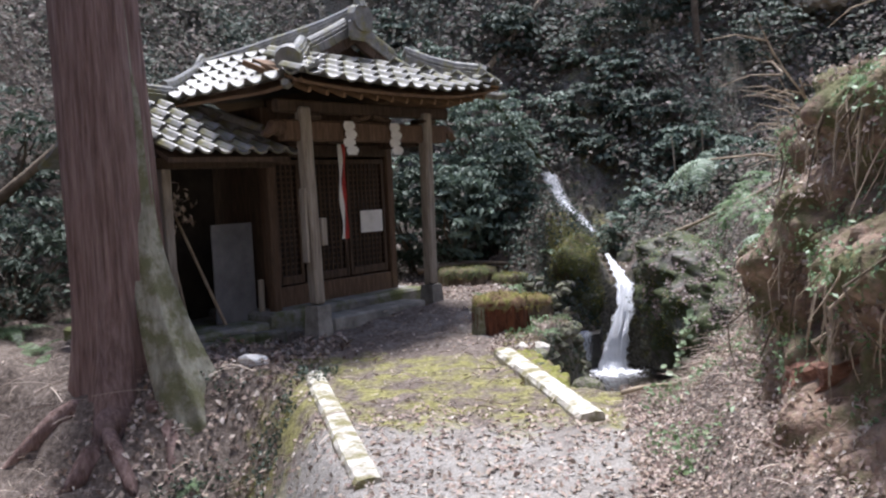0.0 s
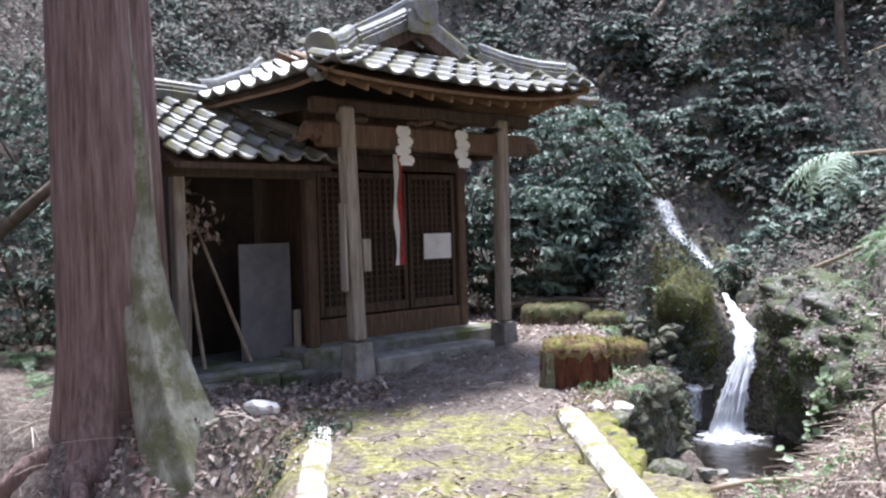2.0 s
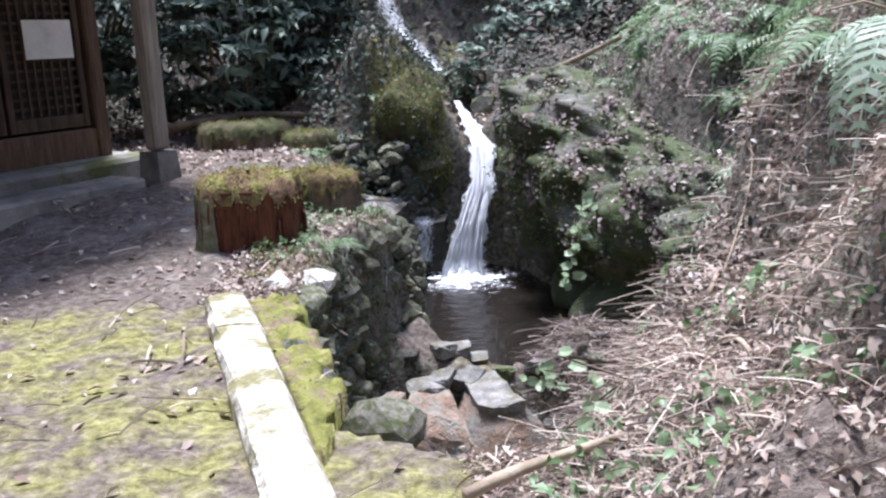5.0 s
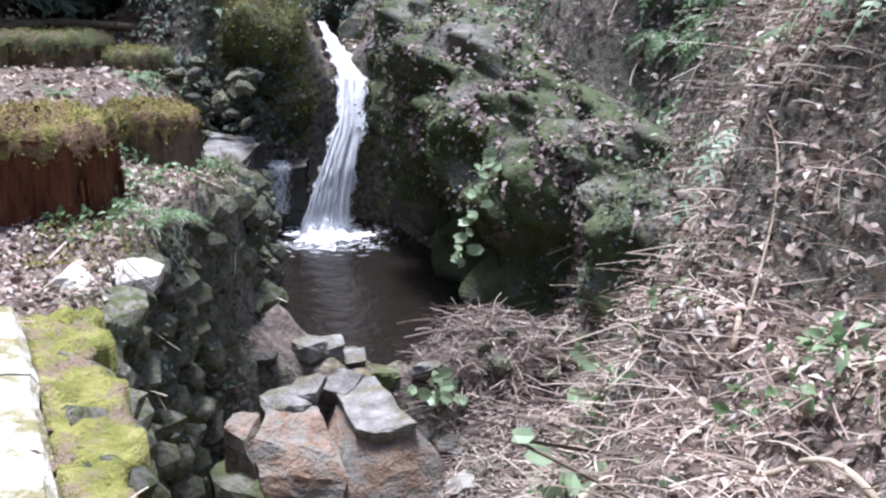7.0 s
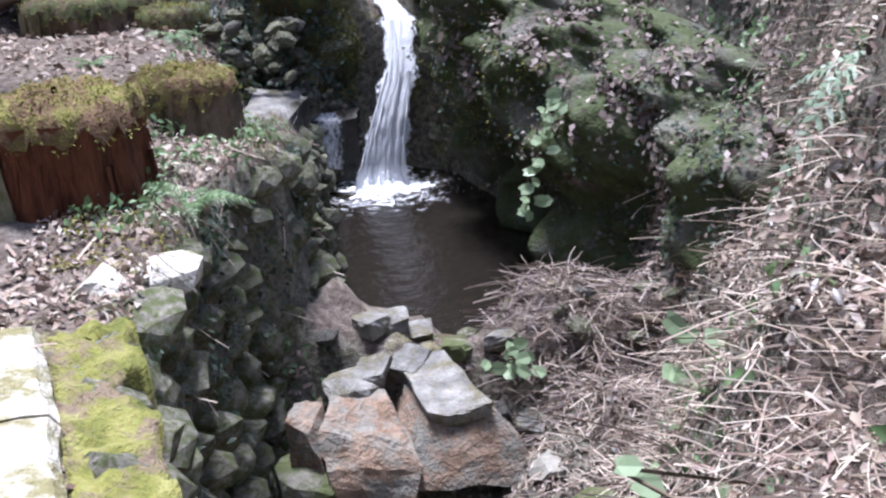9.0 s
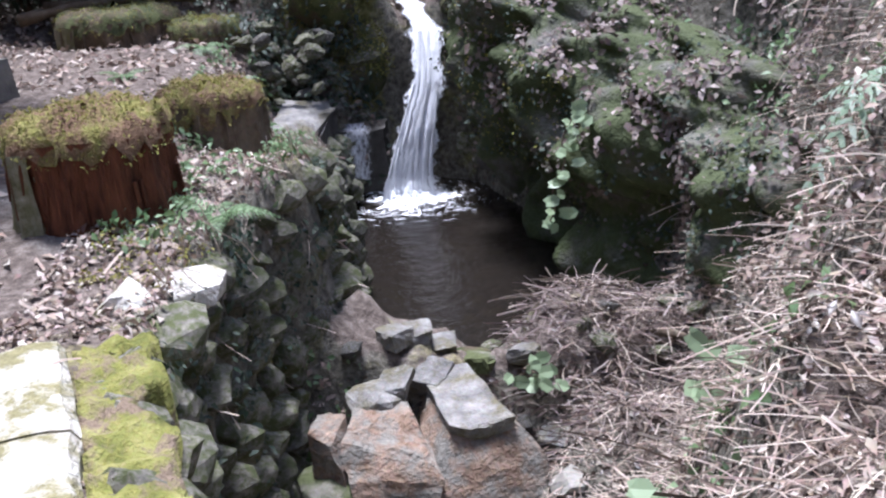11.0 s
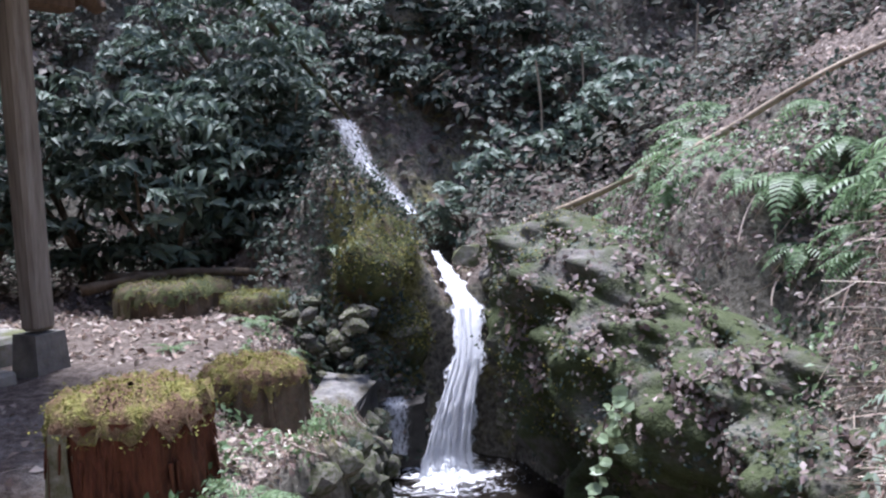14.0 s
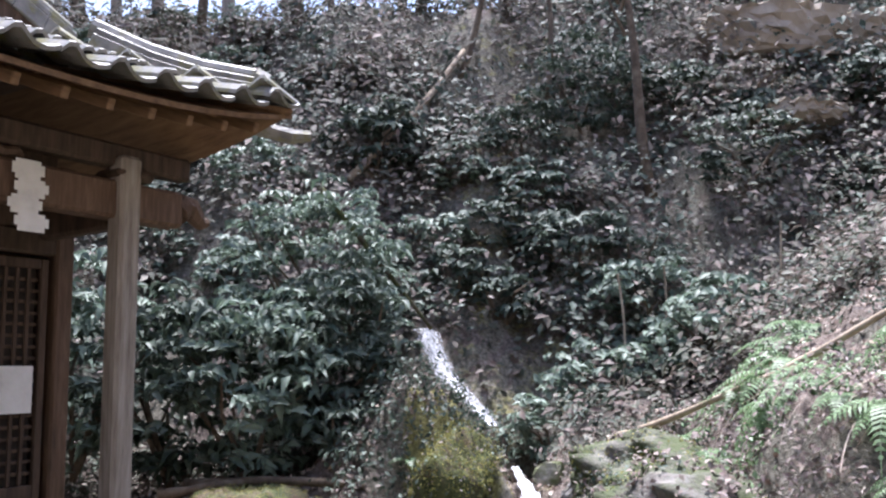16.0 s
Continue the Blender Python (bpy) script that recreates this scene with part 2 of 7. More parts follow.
M_TWIG_DARK = surface("dark branch", (0.06, 0.045, 0.03), (0.13, 0.10, 0.07), (0.22, 0.18, 0.13), 8, 0.85, 0.3)
M_CHALK = surface("chalky white stone", (0.55, 0.54, 0.51), (0.72, 0.71, 0.68), (0.82, 0.81, 0.79), 9, 0.9, 0.5)
# black tones serve both wet stone and the spillway's unlit hollow
M_WET_SHADE = surface("wet shade-black rock", (0.012, 0.011, 0.010), (0.035, 0.032, 0.028), (0.075, 0.07, 0.06), 7, 0.4, 0.8, vary=0.2, spec=0.5)
M_FACE = surface("mossy pool rock", (0.05, 0.046, 0.04), (0.125, 0.115, 0.10), (0.23, 0.215, 0.195), 4, 0.8, 1.0, over=(0.062, 0.078, 0.030), over_amt=0.58, over_scale=2.6, fine=45)
M_EARTH = surface("dry root-bound earth", (0.075, 0.05, 0.036), (0.21, 0.15, 0.11), (0.38, 0.29, 0.22), 6, 0.95, 1.0, over=(0.11, 0.11, 0.05), over_amt=0.32, over_scale=3.5, fine=40)
M_REDWOOD = surface("torn red wood", (0.10, 0.045, 0.03), (0.25, 0.125, 0.085), (0.42, 0.25, 0.185), 5, 0.85, 0.9, (1.2, 7, 7), fine=40)
M_SHEET = surface("grey metal sheet", (0.09, 0.09, 0.095), (0.14, 0.14, 0.145), (0.20, 0.20, 0.205), 3, 0.55, 0.1)
# near-black board tone carries the darkness of the unlit interiors
M_DEEP_SHADE = surface("deep shade board", (0.02, 0.017, 0.014), (0.04, 0.033, 0.027), (0.06, 0.05, 0.042), 4, 0.8, 0.2)
L_BUSH = leaf_material("broad evergreen leaves", [(0.024, 0.036, 0.024), (0.062, 0.088, 0.062), (0.042, 0.06, 0.04), (0.14, 0.175, 0.135), (0.085, 0.11, 0.08)], 0.55, 0.2, 0.22)
L_HILL = leaf_material("mixed hillside leaves", [(0.05, 0.05, 0.038), (0.15, 0.115, 0.10), (0.075, 0.092, 0.066), (0.24, 0.19, 0.165), (0.08, 0.085, 0.064), (0.17, 0.18, 0.14), (0.32, 0.265, 0.235)], 0.65, 0.2, 0.15)
L_LITTER = leaf_material("dry leaf litter", [(0.12, 0.08, 0.065), (0.28, 0.21, 0.17), (0.42, 0.34, 0.28), (0.20, 0.14, 0.115), (0.60, 0.54, 0.47), (0.32, 0.24, 0.19), (0.46, 0.38, 0.32)], 0.7, 0.1, 0.25)
L_BRIGHT = leaf_material("pale evergreen leaves", [(0.06, 0.09, 0.06), (0.14, 0.19, 0.14), (0.22, 0.28, 0.22), (0.10, 0.14, 0.09)], 0.5, 0.25, 0.3)
L_FERN = leaf_material("fern green", [(0.09, 0.15, 0.06), (0.17, 0.26, 0.12), (0.26, 0.36, 0.20), (0.20, 0.30, 0.14)], 0.45, 0.35, 0.4)
L_IVY = leaf_material("pale ivy leaves", [(0.17, 0.25, 0.12), (0.28, 0.37, 0.21), (0.40, 0.48, 0.33)], 0.4, 0.25, 0.4)
L_WET = leaf_material("wet dark leaves", [(0.035, 0.026, 0.022), (0.08, 0.06, 0.05), (0.15, 0.115, 0.095), (0.05, 0.04, 0.032), (0.30, 0.26, 0.22)], 0.4, 0.05, 0.5)
L_MOSS = leaf_material("moss tufts", [(0.10, 0.10, 0.025), (0.20, 0.195, 0.05), (0.31, 0.29, 0.09), (0.18, 0.17, 0.05), (0.38, 0.35, 0.13)], 0.9, 0.25, 0.1)
L_CLING = leaf_material("withered purple-brown leaves", [(0.10, 0.075, 0.066), (0.20, 0.155, 0.14), (0.32, 0.265, 0.24), (0.14, 0.11, 0.085), (0.44, 0.38, 0.35)], 0.7, 0.15, 0.2)
L_STRAW = leaf_material("dry stalks", [(0.175, 0.125, 0.1), (0.4, 0.325, 0.263), (0.625, 0.537, 0.45), (0.3, 0.219, 0.175)], 0.75, 0.1, 0.2)


def ground_material():
    m, n, l, p = node_material("forest ground")
    at = n.new("ShaderNodeAttribute")
    at.attribute_name = "cover"
    sep = n.new("ShaderNodeSeparateColor")
    l.new(at.outputs["Color"], sep.inputs[0])
    a, b, c = noise_tex(n, l, 3.0, 6, 0.7), noise_tex(n, l, 22, 5, 0.7, None, 5.0), noise_tex(n, l, 120, 2, 0.6, None, 2.0)
    soil = ramp(n, [(0.3, (0.055, 0.042, 0.034)), (0.5, (0.15, 0.12, 0.10)), (0.7, (0.30, 0.255, 0.22))])
    l.new(b.outputs["Fac"], soil.inputs["Fac"])
    grav = ramp(n, [(0.34, (0.17, 0.16, 0.15)), (0.5, (0.32, 0.30, 0.27)), (0.66, (0.53, 0.505, 0.46))])
    l.new(c.outputs["Fac"], grav.inputs["Fac"])
    moss = ramp(n, [(0.35, (0.11, 0.10, 0.04)), (0.52, (0.25, 0.235, 0.085)), (0.7, (0.42, 0.39, 0.18))])
    l.new(b.outputs["Fac"], moss.inputs["Fac"])
    rock = ramp(n, [(0.35, (0.06, 0.055, 0.046)), (0.5, (0.16, 0.148, 0.115)), (0.68, (0.30, 0.275, 0.225))])
    l.new(b.outputs["Fac"], rock.inputs["Fac"])

    def masked(chan, lo, hi):
        s = n.new("ShaderNodeMath")
        s.operation = "ADD"
        l.new(sep.outputs[chan], s.inputs[0])
        l.new(a.outputs["Fac"], s.inputs[1])
        mr = n.new("ShaderNodeMapRange")
        mr.inputs["From Min"].default_value, mr.inputs["From Max"].default_value = lo, hi
        l.new(s.outputs[0], mr.inputs["Value"])
        return mr.outputs["Result"]

    col = mix_rgb(n, l, masked(1, 0.92, 1.18), soil.outputs["Color"], grav.outputs["Color"])
    col = mix_rgb(n, l, masked(2, 0.95, 1.15), col, rock.outputs["Color"])
    col = mix_rgb(n, l, masked(0, 0.98, 1.14), col, moss.outputs["Color"])
    l.new(col, p.inputs["Base Color"])
    p.inputs["Roughness"].default_value, p.inputs["Specular IOR Level"].default_value = 0.9, 0.25
    ad = n.new("ShaderNodeMath")
    ad.operation = "MULTIPLY_ADD"
    l.new(c.outputs["Fac"], ad.inputs[0])
    ad.inputs[1].default_value = 0.3
    l.new(b.outputs["Fac"], ad.inputs[2])
    bp = n.new("ShaderNodeBump")
    bp.inputs["Strength"].default_value, bp.inputs["Distance"].default_value = 0.8, 0.04
    l.new(ad.outputs[0], bp.inputs["Height"])
    l.new(bp.outputs["Normal"], p.inputs["Normal"])
    return m


def water_material():
    m, n, l, p = node_material("pool water")
    p.inputs["Base Color"].default_value = (0.055, 0.046, 0.038, 1)
    p.inputs["Roughness"].default_value, p.inputs["IOR"].default_value = 0.06, 1.33
    p.inputs["Transmission Weight"].default_value = 0.75
    a, b = noise_tex(n, l, 9, 3, 0.5), noise_tex(n, l, 34, 3, 0.6, None, 4.0)
    ad = n.new("ShaderNodeMath")
    ad.operation = "MULTIPLY_ADD"
    l.new(b.outputs["Fac"], ad.inputs[0])
    ad.inputs[1].default_value = 0.35
    l.new(a.outputs["Fac"], ad.inputs[2])
    bp = n.new("ShaderNodeBump")
    bp.inputs["Strength"].default_value, bp.inputs["Distance"].default_value = 0.35, 0.03
    l.new(ad.outputs[0], bp.inputs["Height"])
    l.new(bp.outputs["Normal"], p.inputs["Normal"])
    return m


def fall_material(name, cover, soft=0.13):
    """White broken water in long streaks; clear between them."""
    m, n, l, p = node_material(name)
    p.inputs["Base Color"].default_value = (0.86, 0.88, 0.92, 1)
    p.inputs["Roughness"].default_value = 0.35
    p.inputs["Subsurface Weight"].default_value = 0.0
    uv = n.new("ShaderNodeUVMap")
    mp = n.new("ShaderNodeMapping")
    mp.inputs["Scale"].default_value = (11, 7.0, 1)
    l.new(uv.outputs["UV"], mp.inputs["Vector"])
    t = n.new("ShaderNodeTexNoise")
    t.inputs["Scale"].default_value, t.inputs["Detail"].default_value, t.inputs["Roughness"].default_value = 2.4, 6, 0.72
    l.new(mp.outputs["Vector"], t.inputs["Vector"])
    mr = n.new("ShaderNodeMapRange")
    mr.inputs["From Min"].default_value, mr.inputs["From Max"].default_value = 0.62 - cover * 0.3, 0.62 + soft - cover * 0.3
    sx = n.new("ShaderNodeSeparateXYZ")
    l.new(uv.outputs["UV"], sx.inputs[0])
    last = sx.outputs["X"]
    for op, val in (("MULTIPLY_ADD", 4.0), ("ABSOLUTE", 0.0), ("POWER", 3.0), ("MULTIPLY", -0.34)):
        mt = n.new("ShaderNodeMath")
        mt.operation = op
        l.new(last, mt.inputs[0])
        mt.inputs[1].default_value = val
        if op == "MULTIPLY_ADD":
            mt.inputs[2].default_value = -1.0
        last = mt.outputs[0]
    thin = n.new("ShaderNodeMath")
    thin.operation = "ADD"
    l.new(t.outputs["Fac"], thin.inputs[0])
    l.new(last, thin.inputs[1])
    l.new(thin.outputs[0], mr.inputs["Value"])
    clear = n.new("ShaderNodeBsdfTransparent")
    mx = n.new("ShaderNodeMixShader")
    l.new(mr.outputs["Result"], mx.inputs[0])
    l.new(clear.outputs[0], mx.inputs[1])
    l.new(p.outputs[0], mx.inputs[2])
    l.new(mx.outputs[0], n["Material Output"].inputs["Surface"])
    bp = n.new("ShaderNodeBump")
    bp.inputs["Strength"].default_value, bp.inputs["Distance"].default_value = 0.6, 0.04
    l.new(t.outputs["Fac"], bp.inputs["Height"])
    l.new(bp.outputs["Normal"], p.inputs["Normal"])
    return m


M_GROUND = ground_material()
M_WATER = water_material()
M_CAP = surface("stump moss", (0.07, 0.07, 0.02), (0.18, 0.17, 0.045), (0.33, 0.30, 0.11), 14, 0.95, 1.0, over=(0.16, 0.10, 0.06), over_amt=0.46, over_scale=7, fine=90)
L_PALE = leaf_material("pale hanging fern", [(0.22, 0.30, 0.20), (0.34, 0.42, 0.31), (0.45, 0.52, 0.42), (0.28, 0.36, 0.26)], 0.5, 0.3, 0.3)
M_FALL = fall_material("falling white water", 1.16, 0.10)
M_FALL_MID = fall_material("broken thin water", 0.98, 0.25)
M_FALL_THIN = fall_material("thin falling water", 1.0, 0.40)


# ---------------------------------------------------------------- mesh helpers
class Build:
    """Collects faces for one mesh."""

    def __init__(self):
        self.v, self.f, self.uv = [], [], []

    def add(self, verts, faces):
        k = len(self.v)
        self.v.extend(tuple(map(float, p)) for p in verts)
        self.f.extend(tuple(i + k for i in f) for f in faces)
        return self

    def box(self, lo, hi, c=0.01, m=None):
        """A box with chamfered edges between two corners."""
        lo, hi = np.minimum(lo, hi), np.maximum(lo, hi)
        c = min(c, *(0.45 * (np.array(hi) - np.array(lo))))
        verts, idx = [], {}
        for sx in (0, 1):
            for sy in (0, 1):
                for sz in (0, 1):
                    for ax in range(3):
                        s = (sx, sy, sz)
                        q = [(lo[i] + (0 if i == ax else c)) if s[i] == 0 else (hi[i] - (0 if i == ax else c)) for i in range(3)]
                        idx[s, ax] = len(verts)
                        verts.append(q)
        if m is not None:
            verts = [m @ Vector(q) for q in verts]
        faces = []
        for ax in range(3):
            a, b = (ax + 1) % 3, (ax + 2) % 3
            for s in (0, 1):
                ring = []
                for i, j in ((0, 0), (1, 0), (1, 1), (0, 1)):
                    k = [0, 0, 0]
                    k[ax], k[a], k[b] = s, i, j
                    ring.append(idx[tuple(k), ax])
                faces.append(ring if s else ring[::-1])
            for i in (0, 1):
                for j in (0, 1):
                    k0, k1 = [0, 0, 0], [0, 0, 0]
                    k0[a], k0[b], k1[a], k1[b], k1[ax] = i, j, i, j, 1
                    k0, k1 = tuple(k0), tuple(k1)
                    ring = [idx[k0, a], idx[k1, a], idx[k1, b], idx[k0, b]]
                    faces.append(ring if i != j else ring[::-1])
        for k in [(x, y, z) for x in (0, 1) for y in (0, 1) for z in (0, 1)]:
            ring = [idx[k, 0], idx[k, 1], idx[k, 2]]
            faces.append(ring if sum(k) % 2 else ring[::-1])
        return self.add(verts, faces)

    def tube(self, path, radii, sides=7, cap=True, lump=0.0):
        path = [Vector(p) for p in path]
        if not hasattr(radii, "__len__"):
            radii = [radii] * len(path)
        verts, faces, n = [], [], len(path)
        for i, p in enumerate(path):
            d = (path[min(i + 1, n - 1)] - path[max(i - 1, 0)]).normalized()
            a = d.orthogonal().normalized() if abs(d.z) < 0.9 else d.cross(Vector((0, 1, 0))).normalized()
            b = d.cross(a)
            for k in range(sides):
                t = 6.28318 * k / sides
                r = radii[i] * (1 + lump * math.sin(3 * t + i * 0.7) * 0.6 + lump * math.sin(5 * t + i * 1.9) * 0.4)
                verts.append(p + a * math.cos(t) * r + b * math.sin(t) * r)
        for i in range(n - 1):
            for k in range(sides):
                k2 = (k + 1) % sides
                faces.append((i * sides + k, i * sides + k2, (i + 1) * sides + k2, (i + 1) * sides + k))
        if cap:
            faces.append(tuple(range(sides))[::-1])
            faces.append(tuple((n - 1) * sides + k for k in range(sides)))
        return self.add(verts, faces)

    def sheet(self, grid, thick=0.0):
        """A grid of points (rows of rows) as a surface, with an under side if thick."""
        g = np.array(grid, float)
        r, c = g.shape[:2]
        v = g.reshape(-1, 3)
        faces = [(i * c + j, i * c + j + 1, (i + 1) * c + j + 1, (i + 1) * c + j) for i in range(r - 1) for j in range(c - 1)]
        if thick:
            n = r * c
            v = np.vstack([v, v - (0, 0, thick)])
            faces += [tuple(n + k for k in f[::-1]) for f in faces]
            rim = [i for i in range(c)] + [i * c + c - 1 for i in range(1, r)] + [(r - 1) * c + j for j in range(c - 2, -1, -1)] + [i * c for i in range(r - 2, 0, -1)]
            faces += [(b, a, a + n, b + n) for a, b in zip(rim, rim[1:] + rim[:1])]
        return self.add(v, faces)

    def mesh(self, name, material, smooth_it=False):
        me = bpy.data.meshes.new(name)
        me.from_pydata(self.v, [], self.f)
        me.validate()
        me.materials.append(material)
        if smooth_it:
            me.polygons.foreach_set("use_smooth", [True] * len(me.polygons))
        me.update()
        return me


def thing(name, label, category, m=Matrix(), group="", kind=""):
    """An empty that carries parts."""
    ob = new(name)
    ob.empty_display_size = 0.1
    ob.matrix_world = m
    return tagged(ob, label, category, group, kind)


def part(name, data, material, parent, label="", smooth_it=False, m=None):
    me = data if isinstance(data, bpy.types.Mesh) else data.mesh(name, material, smooth_it)
    ob = new(name, me)
    ob.parent = parent
    if m is not None:
        ob.matrix_basis = m
    if label:
        ob["label"] = label
    return ob


def solid(name, data, material, label, category, m=Matrix(), group="", kind="", smooth_it=False):
    """A thing that is one mesh."""
    me = data if isinstance(data, bpy.types.Mesh) else data.mesh(name, material, smooth_it)
    ob = new(name, me)
    ob.matrix_world = m
    return tagged(ob, label, category, group, kind)


def rock(rng, sx, sy, sz, cuts=9, rough=0.06, sub=2):
    """An angular stone about the origin: a ball cut by random planes."""
    bm = bmesh.new()
    bmesh.ops.create_icosphere(bm, subdivisions=sub, radius=1.0)
    planes = [(Vector(rng.normal(size=3)).normalized(), rng.uniform(0.48, 0.82)) for _ in range(cuts + 3)]
    for v in bm.verts:
        p = v.co.copy()
        for nrm, dist in planes:
            over = p.dot(nrm) - dist
            if over > 0:
                p -= nrm * over
        p += Vector(rng.normal(size=3)) * rough * 0.3
        v.co = Vector((p.x * sx, p.y * sy, p.z * sz))
    b = Build()
    bm.verts.ensure_lookup_table()
    b.add([v.co for v in bm.verts], [[v.index for v in f.verts] for f in bm.faces])
    bm.free()
    return b


def leaves(points, normals, size, rng, spread=0.6, aspect=0.5, jitter=0.35, fold=0.25):
    """Vertices and faces of many small bent leaves at the points, tilted off the normals."""
    n = len(points)
    p, up = np.asarray(points, float), np.asarray(normals, float)
    up = up + rng.normal(size=(n, 3)) * spread
    up /= np.linalg.norm(up, axis=1, keepdims=True) + 1e-9
    a = np.cross(up, rng.normal(size=(n, 3)))
    a /= np.linalg.norm(a, axis=1, keepdims=True) + 1e-9
    b = np.cross(up, a)
    s = (np.asarray(size) * rng.uniform(1 - jitter, 1 + jitter, n))[:, None]
    w = s * aspect * 0.5
    base, tip = p - a * s * 0.5, p + a * s * 0.5 - up * s * fold * 0.5
    m1, m2 = p - a * s * 0.05 + b * w + up * s * fold * 0.4, p - a * s * 0.05 - b * w + up * s * fold * 0.4
    v = np.stack([base, m2, tip, m1, p + up * 0.0], 1).reshape(-1, 3)
    k = np.arange(n)[:, None] * 5
    f = np.concatenate([k + [0, 1, 4], k + [1, 2, 4], k + [2, 3, 4], k + [3, 0, 4]], 1).reshape(-1, 3)
    return v, f


def mesh_np(name, v, f, material):
    me = bpy.data.meshes.new(name)
    v, f = np.asarray(v, np.float32), np.asarray(f, np.int32)
    me.vertices.add(len(v))
    me.vertices.foreach_set("co", v.ravel())
    k = f.shape[1]
    me.loops.add(f.size)
    me.loops.foreach_set("vertex_index", f.ravel())
    me.polygons.add(len(f))
    me.polygons.foreach_set("loop_start", np.arange(0, f.size, k, dtype=np.int32))
    me.polygons.foreach_set("loop_total", np.full(len(f), k, dtype=np.int32))
    me.materials.append(material)
    me.update(calc_edges=True)
    return me


def slope_normal(x, y):
    e = 0.08
    nx, ny = -(ground(x + e, y) - ground(x - e, y)) / (2 * e), -(ground(x, y + e) - ground(x, y - e)) / (2 * e)
    n = np.stack([nx, ny, np.ones_like(nx)], 1)
    return n / np.linalg.norm(n, axis=1, keepdims=True)

# ================================================================ setting
def axis_points(fine_lo, fine_hi, step, lo, hi, grow=1.16):
    pts = list(np.arange(fine_lo, fine_hi, step))
    s, p = step, fine_lo
    while p > lo:
        s = min(s * grow, 4)
        p -= s
        pts.insert(0, p)
    s, p = step, pts[-1]
    while p < hi:
        s = min(s * grow, 4)
        p += s
        pts.append(p)
    return np.array(pts)


def build_ground():
    xs, ys = axis_points(-3.6, 4.6, 0.05, -60, 60), axis_points(2.6, 17.5, 0.05, -50, 80)
    gx, gy = np.meshgrid(xs, ys)
    gz = ground(gx, gy)
    nx = len(xs)
    v = np.stack([gx, gy, gz], -1).reshape(-1, 3)
    i, j = np.meshgrid(np.arange(len(ys) - 1), np.arange(nx - 1), indexing="ij")
    k = (i * nx + j).reshape(-1, 1)
    f = k + np.array([[0, 1, nx + 1, nx]])
    me = mesh_np("ground", v, f, M_GROUND)
    me.polygons.foreach_set("use_smooth", np.ones(len(f), bool))
    x, y = v[:, 0], v[:, 1]
    u, d = shrine_ud(x, y)
    xk = -1.13 + (6.78 - y) * 0.44
    court = smooth(2.0, 1.4, x) * smooth(-2.4, -1.4, x) * smooth(10.9, 9.8, y)
    moss = 0.56 * court * smooth(3.8, 5.4, y) * smooth(8.8, 7.4, y) + 0.45 * smooth(0.3, 0.9, x) * smooth(8.4, 9.0, y) * smooth(2.8, 2.4, x) + 0.36 * smooth(12.3, 12.7, y) * smooth(0.4, 0.8, x) * smooth(1.5, 1.2, x) * smooth(14.5, 13.5, y)
    gravel = court * (0.30 + 0.37 * smooth(6.1, 4.8, y) + 0.13 * smooth(7.6, 8.8, y))
    steep = 1 - slope_normal(x, y)[:, 2]
    rocky = smooth(0.3, 0.6, steep) * (x > 0) + 0.9 * (v[:, 2] < WATER + 0.1) + 0.38 * smooth(13.0, 14.0, y) + 0.45 * smooth(3.2, 4.0, d)
    cover = np.stack([np.clip(moss, 0, 1), np.clip(gravel, 0, 1), np.clip(rocky, 0, 1), np.ones_like(x)], 1)
    col = me.color_attributes.new("cover", "FLOAT_COLOR", "POINT")
    col.data.foreach_set("color", cover.astype(np.float32).ravel())
    ob = new("ground", me)
    tagged(ob, "forest ground with moss, gravel and bare soil", "ground", kind="structure")


build_ground()


def build_water():
    b = Build()
    b.add([(0.7, 8.95, WATER), (3.2, 8.95, WATER), (3.2, 13.2, WATER), (0.7, 13.2, WATER)], [(0, 1, 2, 3)])
    solid("pool_water", b, M_WATER, "dark clear pool of water under the fall", "water", kind="structure")


build_water()


# ---------------------------------------------------------------- kerbs and bridge edge
def kerb_stone(name, a, b, w, h, label, rng, pieces):
    """A row of worn stone lengths from a to b (centre line of the top)."""
    a, b = Vector(a), Vector(b)
    t = thing(name, label, "kerb", kind="structure")
    along = (b - a).normalized()
    side = Vector((along.y, -along.x, 0)).normalized()
    cuts = [0.0] + sorted(rng.uniform(0.12, 0.88, pieces - 1).tolist()) + [1.0]
    for s0, s1 in zip(cuts, cuts[1:]):
        rows = max(3, int((s1 - s0) * (b - a).length / 0.06))
        bl, ring = Build(), []
        prof = [(-0.5, -1), (-0.5, -0.5), (-0.5, -0.10), (-0.40, 0), (-0.13, 0.03), (0.13, 0.02), (0.40, 0), (0.5, -0.10), (0.5, -0.5), (0.5, -1)]
        grid = []
        for i in range(rows + 1):
            q = a.lerp(b, s0 + (s1 - s0) * i / rows) + (along * (0.006 if i == 0 else -0.006 if i == rows else 0))
            row = []
            for px, pz in prof:
                wear = float(wob(q.x * 1.0 + px, q.y + pz * 0.7, 0.16, 3)) * 0.005 + float(wob(q.x + px * 0.4, q.y, 0.8, 1)) * 0.006
                row.append(q + side * (px * w + wear) + Vector((0, 0, pz * h + wear * 0.8)))
            grid.append(row)
        bl.sheet(grid)
        n = len(prof)
        k = len(bl.v)
        bl.f.append(tuple(range(n))[::-1])
        bl.f.append(tuple(k - n + i for i in range(n)))
        bl.f = [f[::-1] for f in bl.f]
        part("stone", bl, M_KERB, t)
    return t


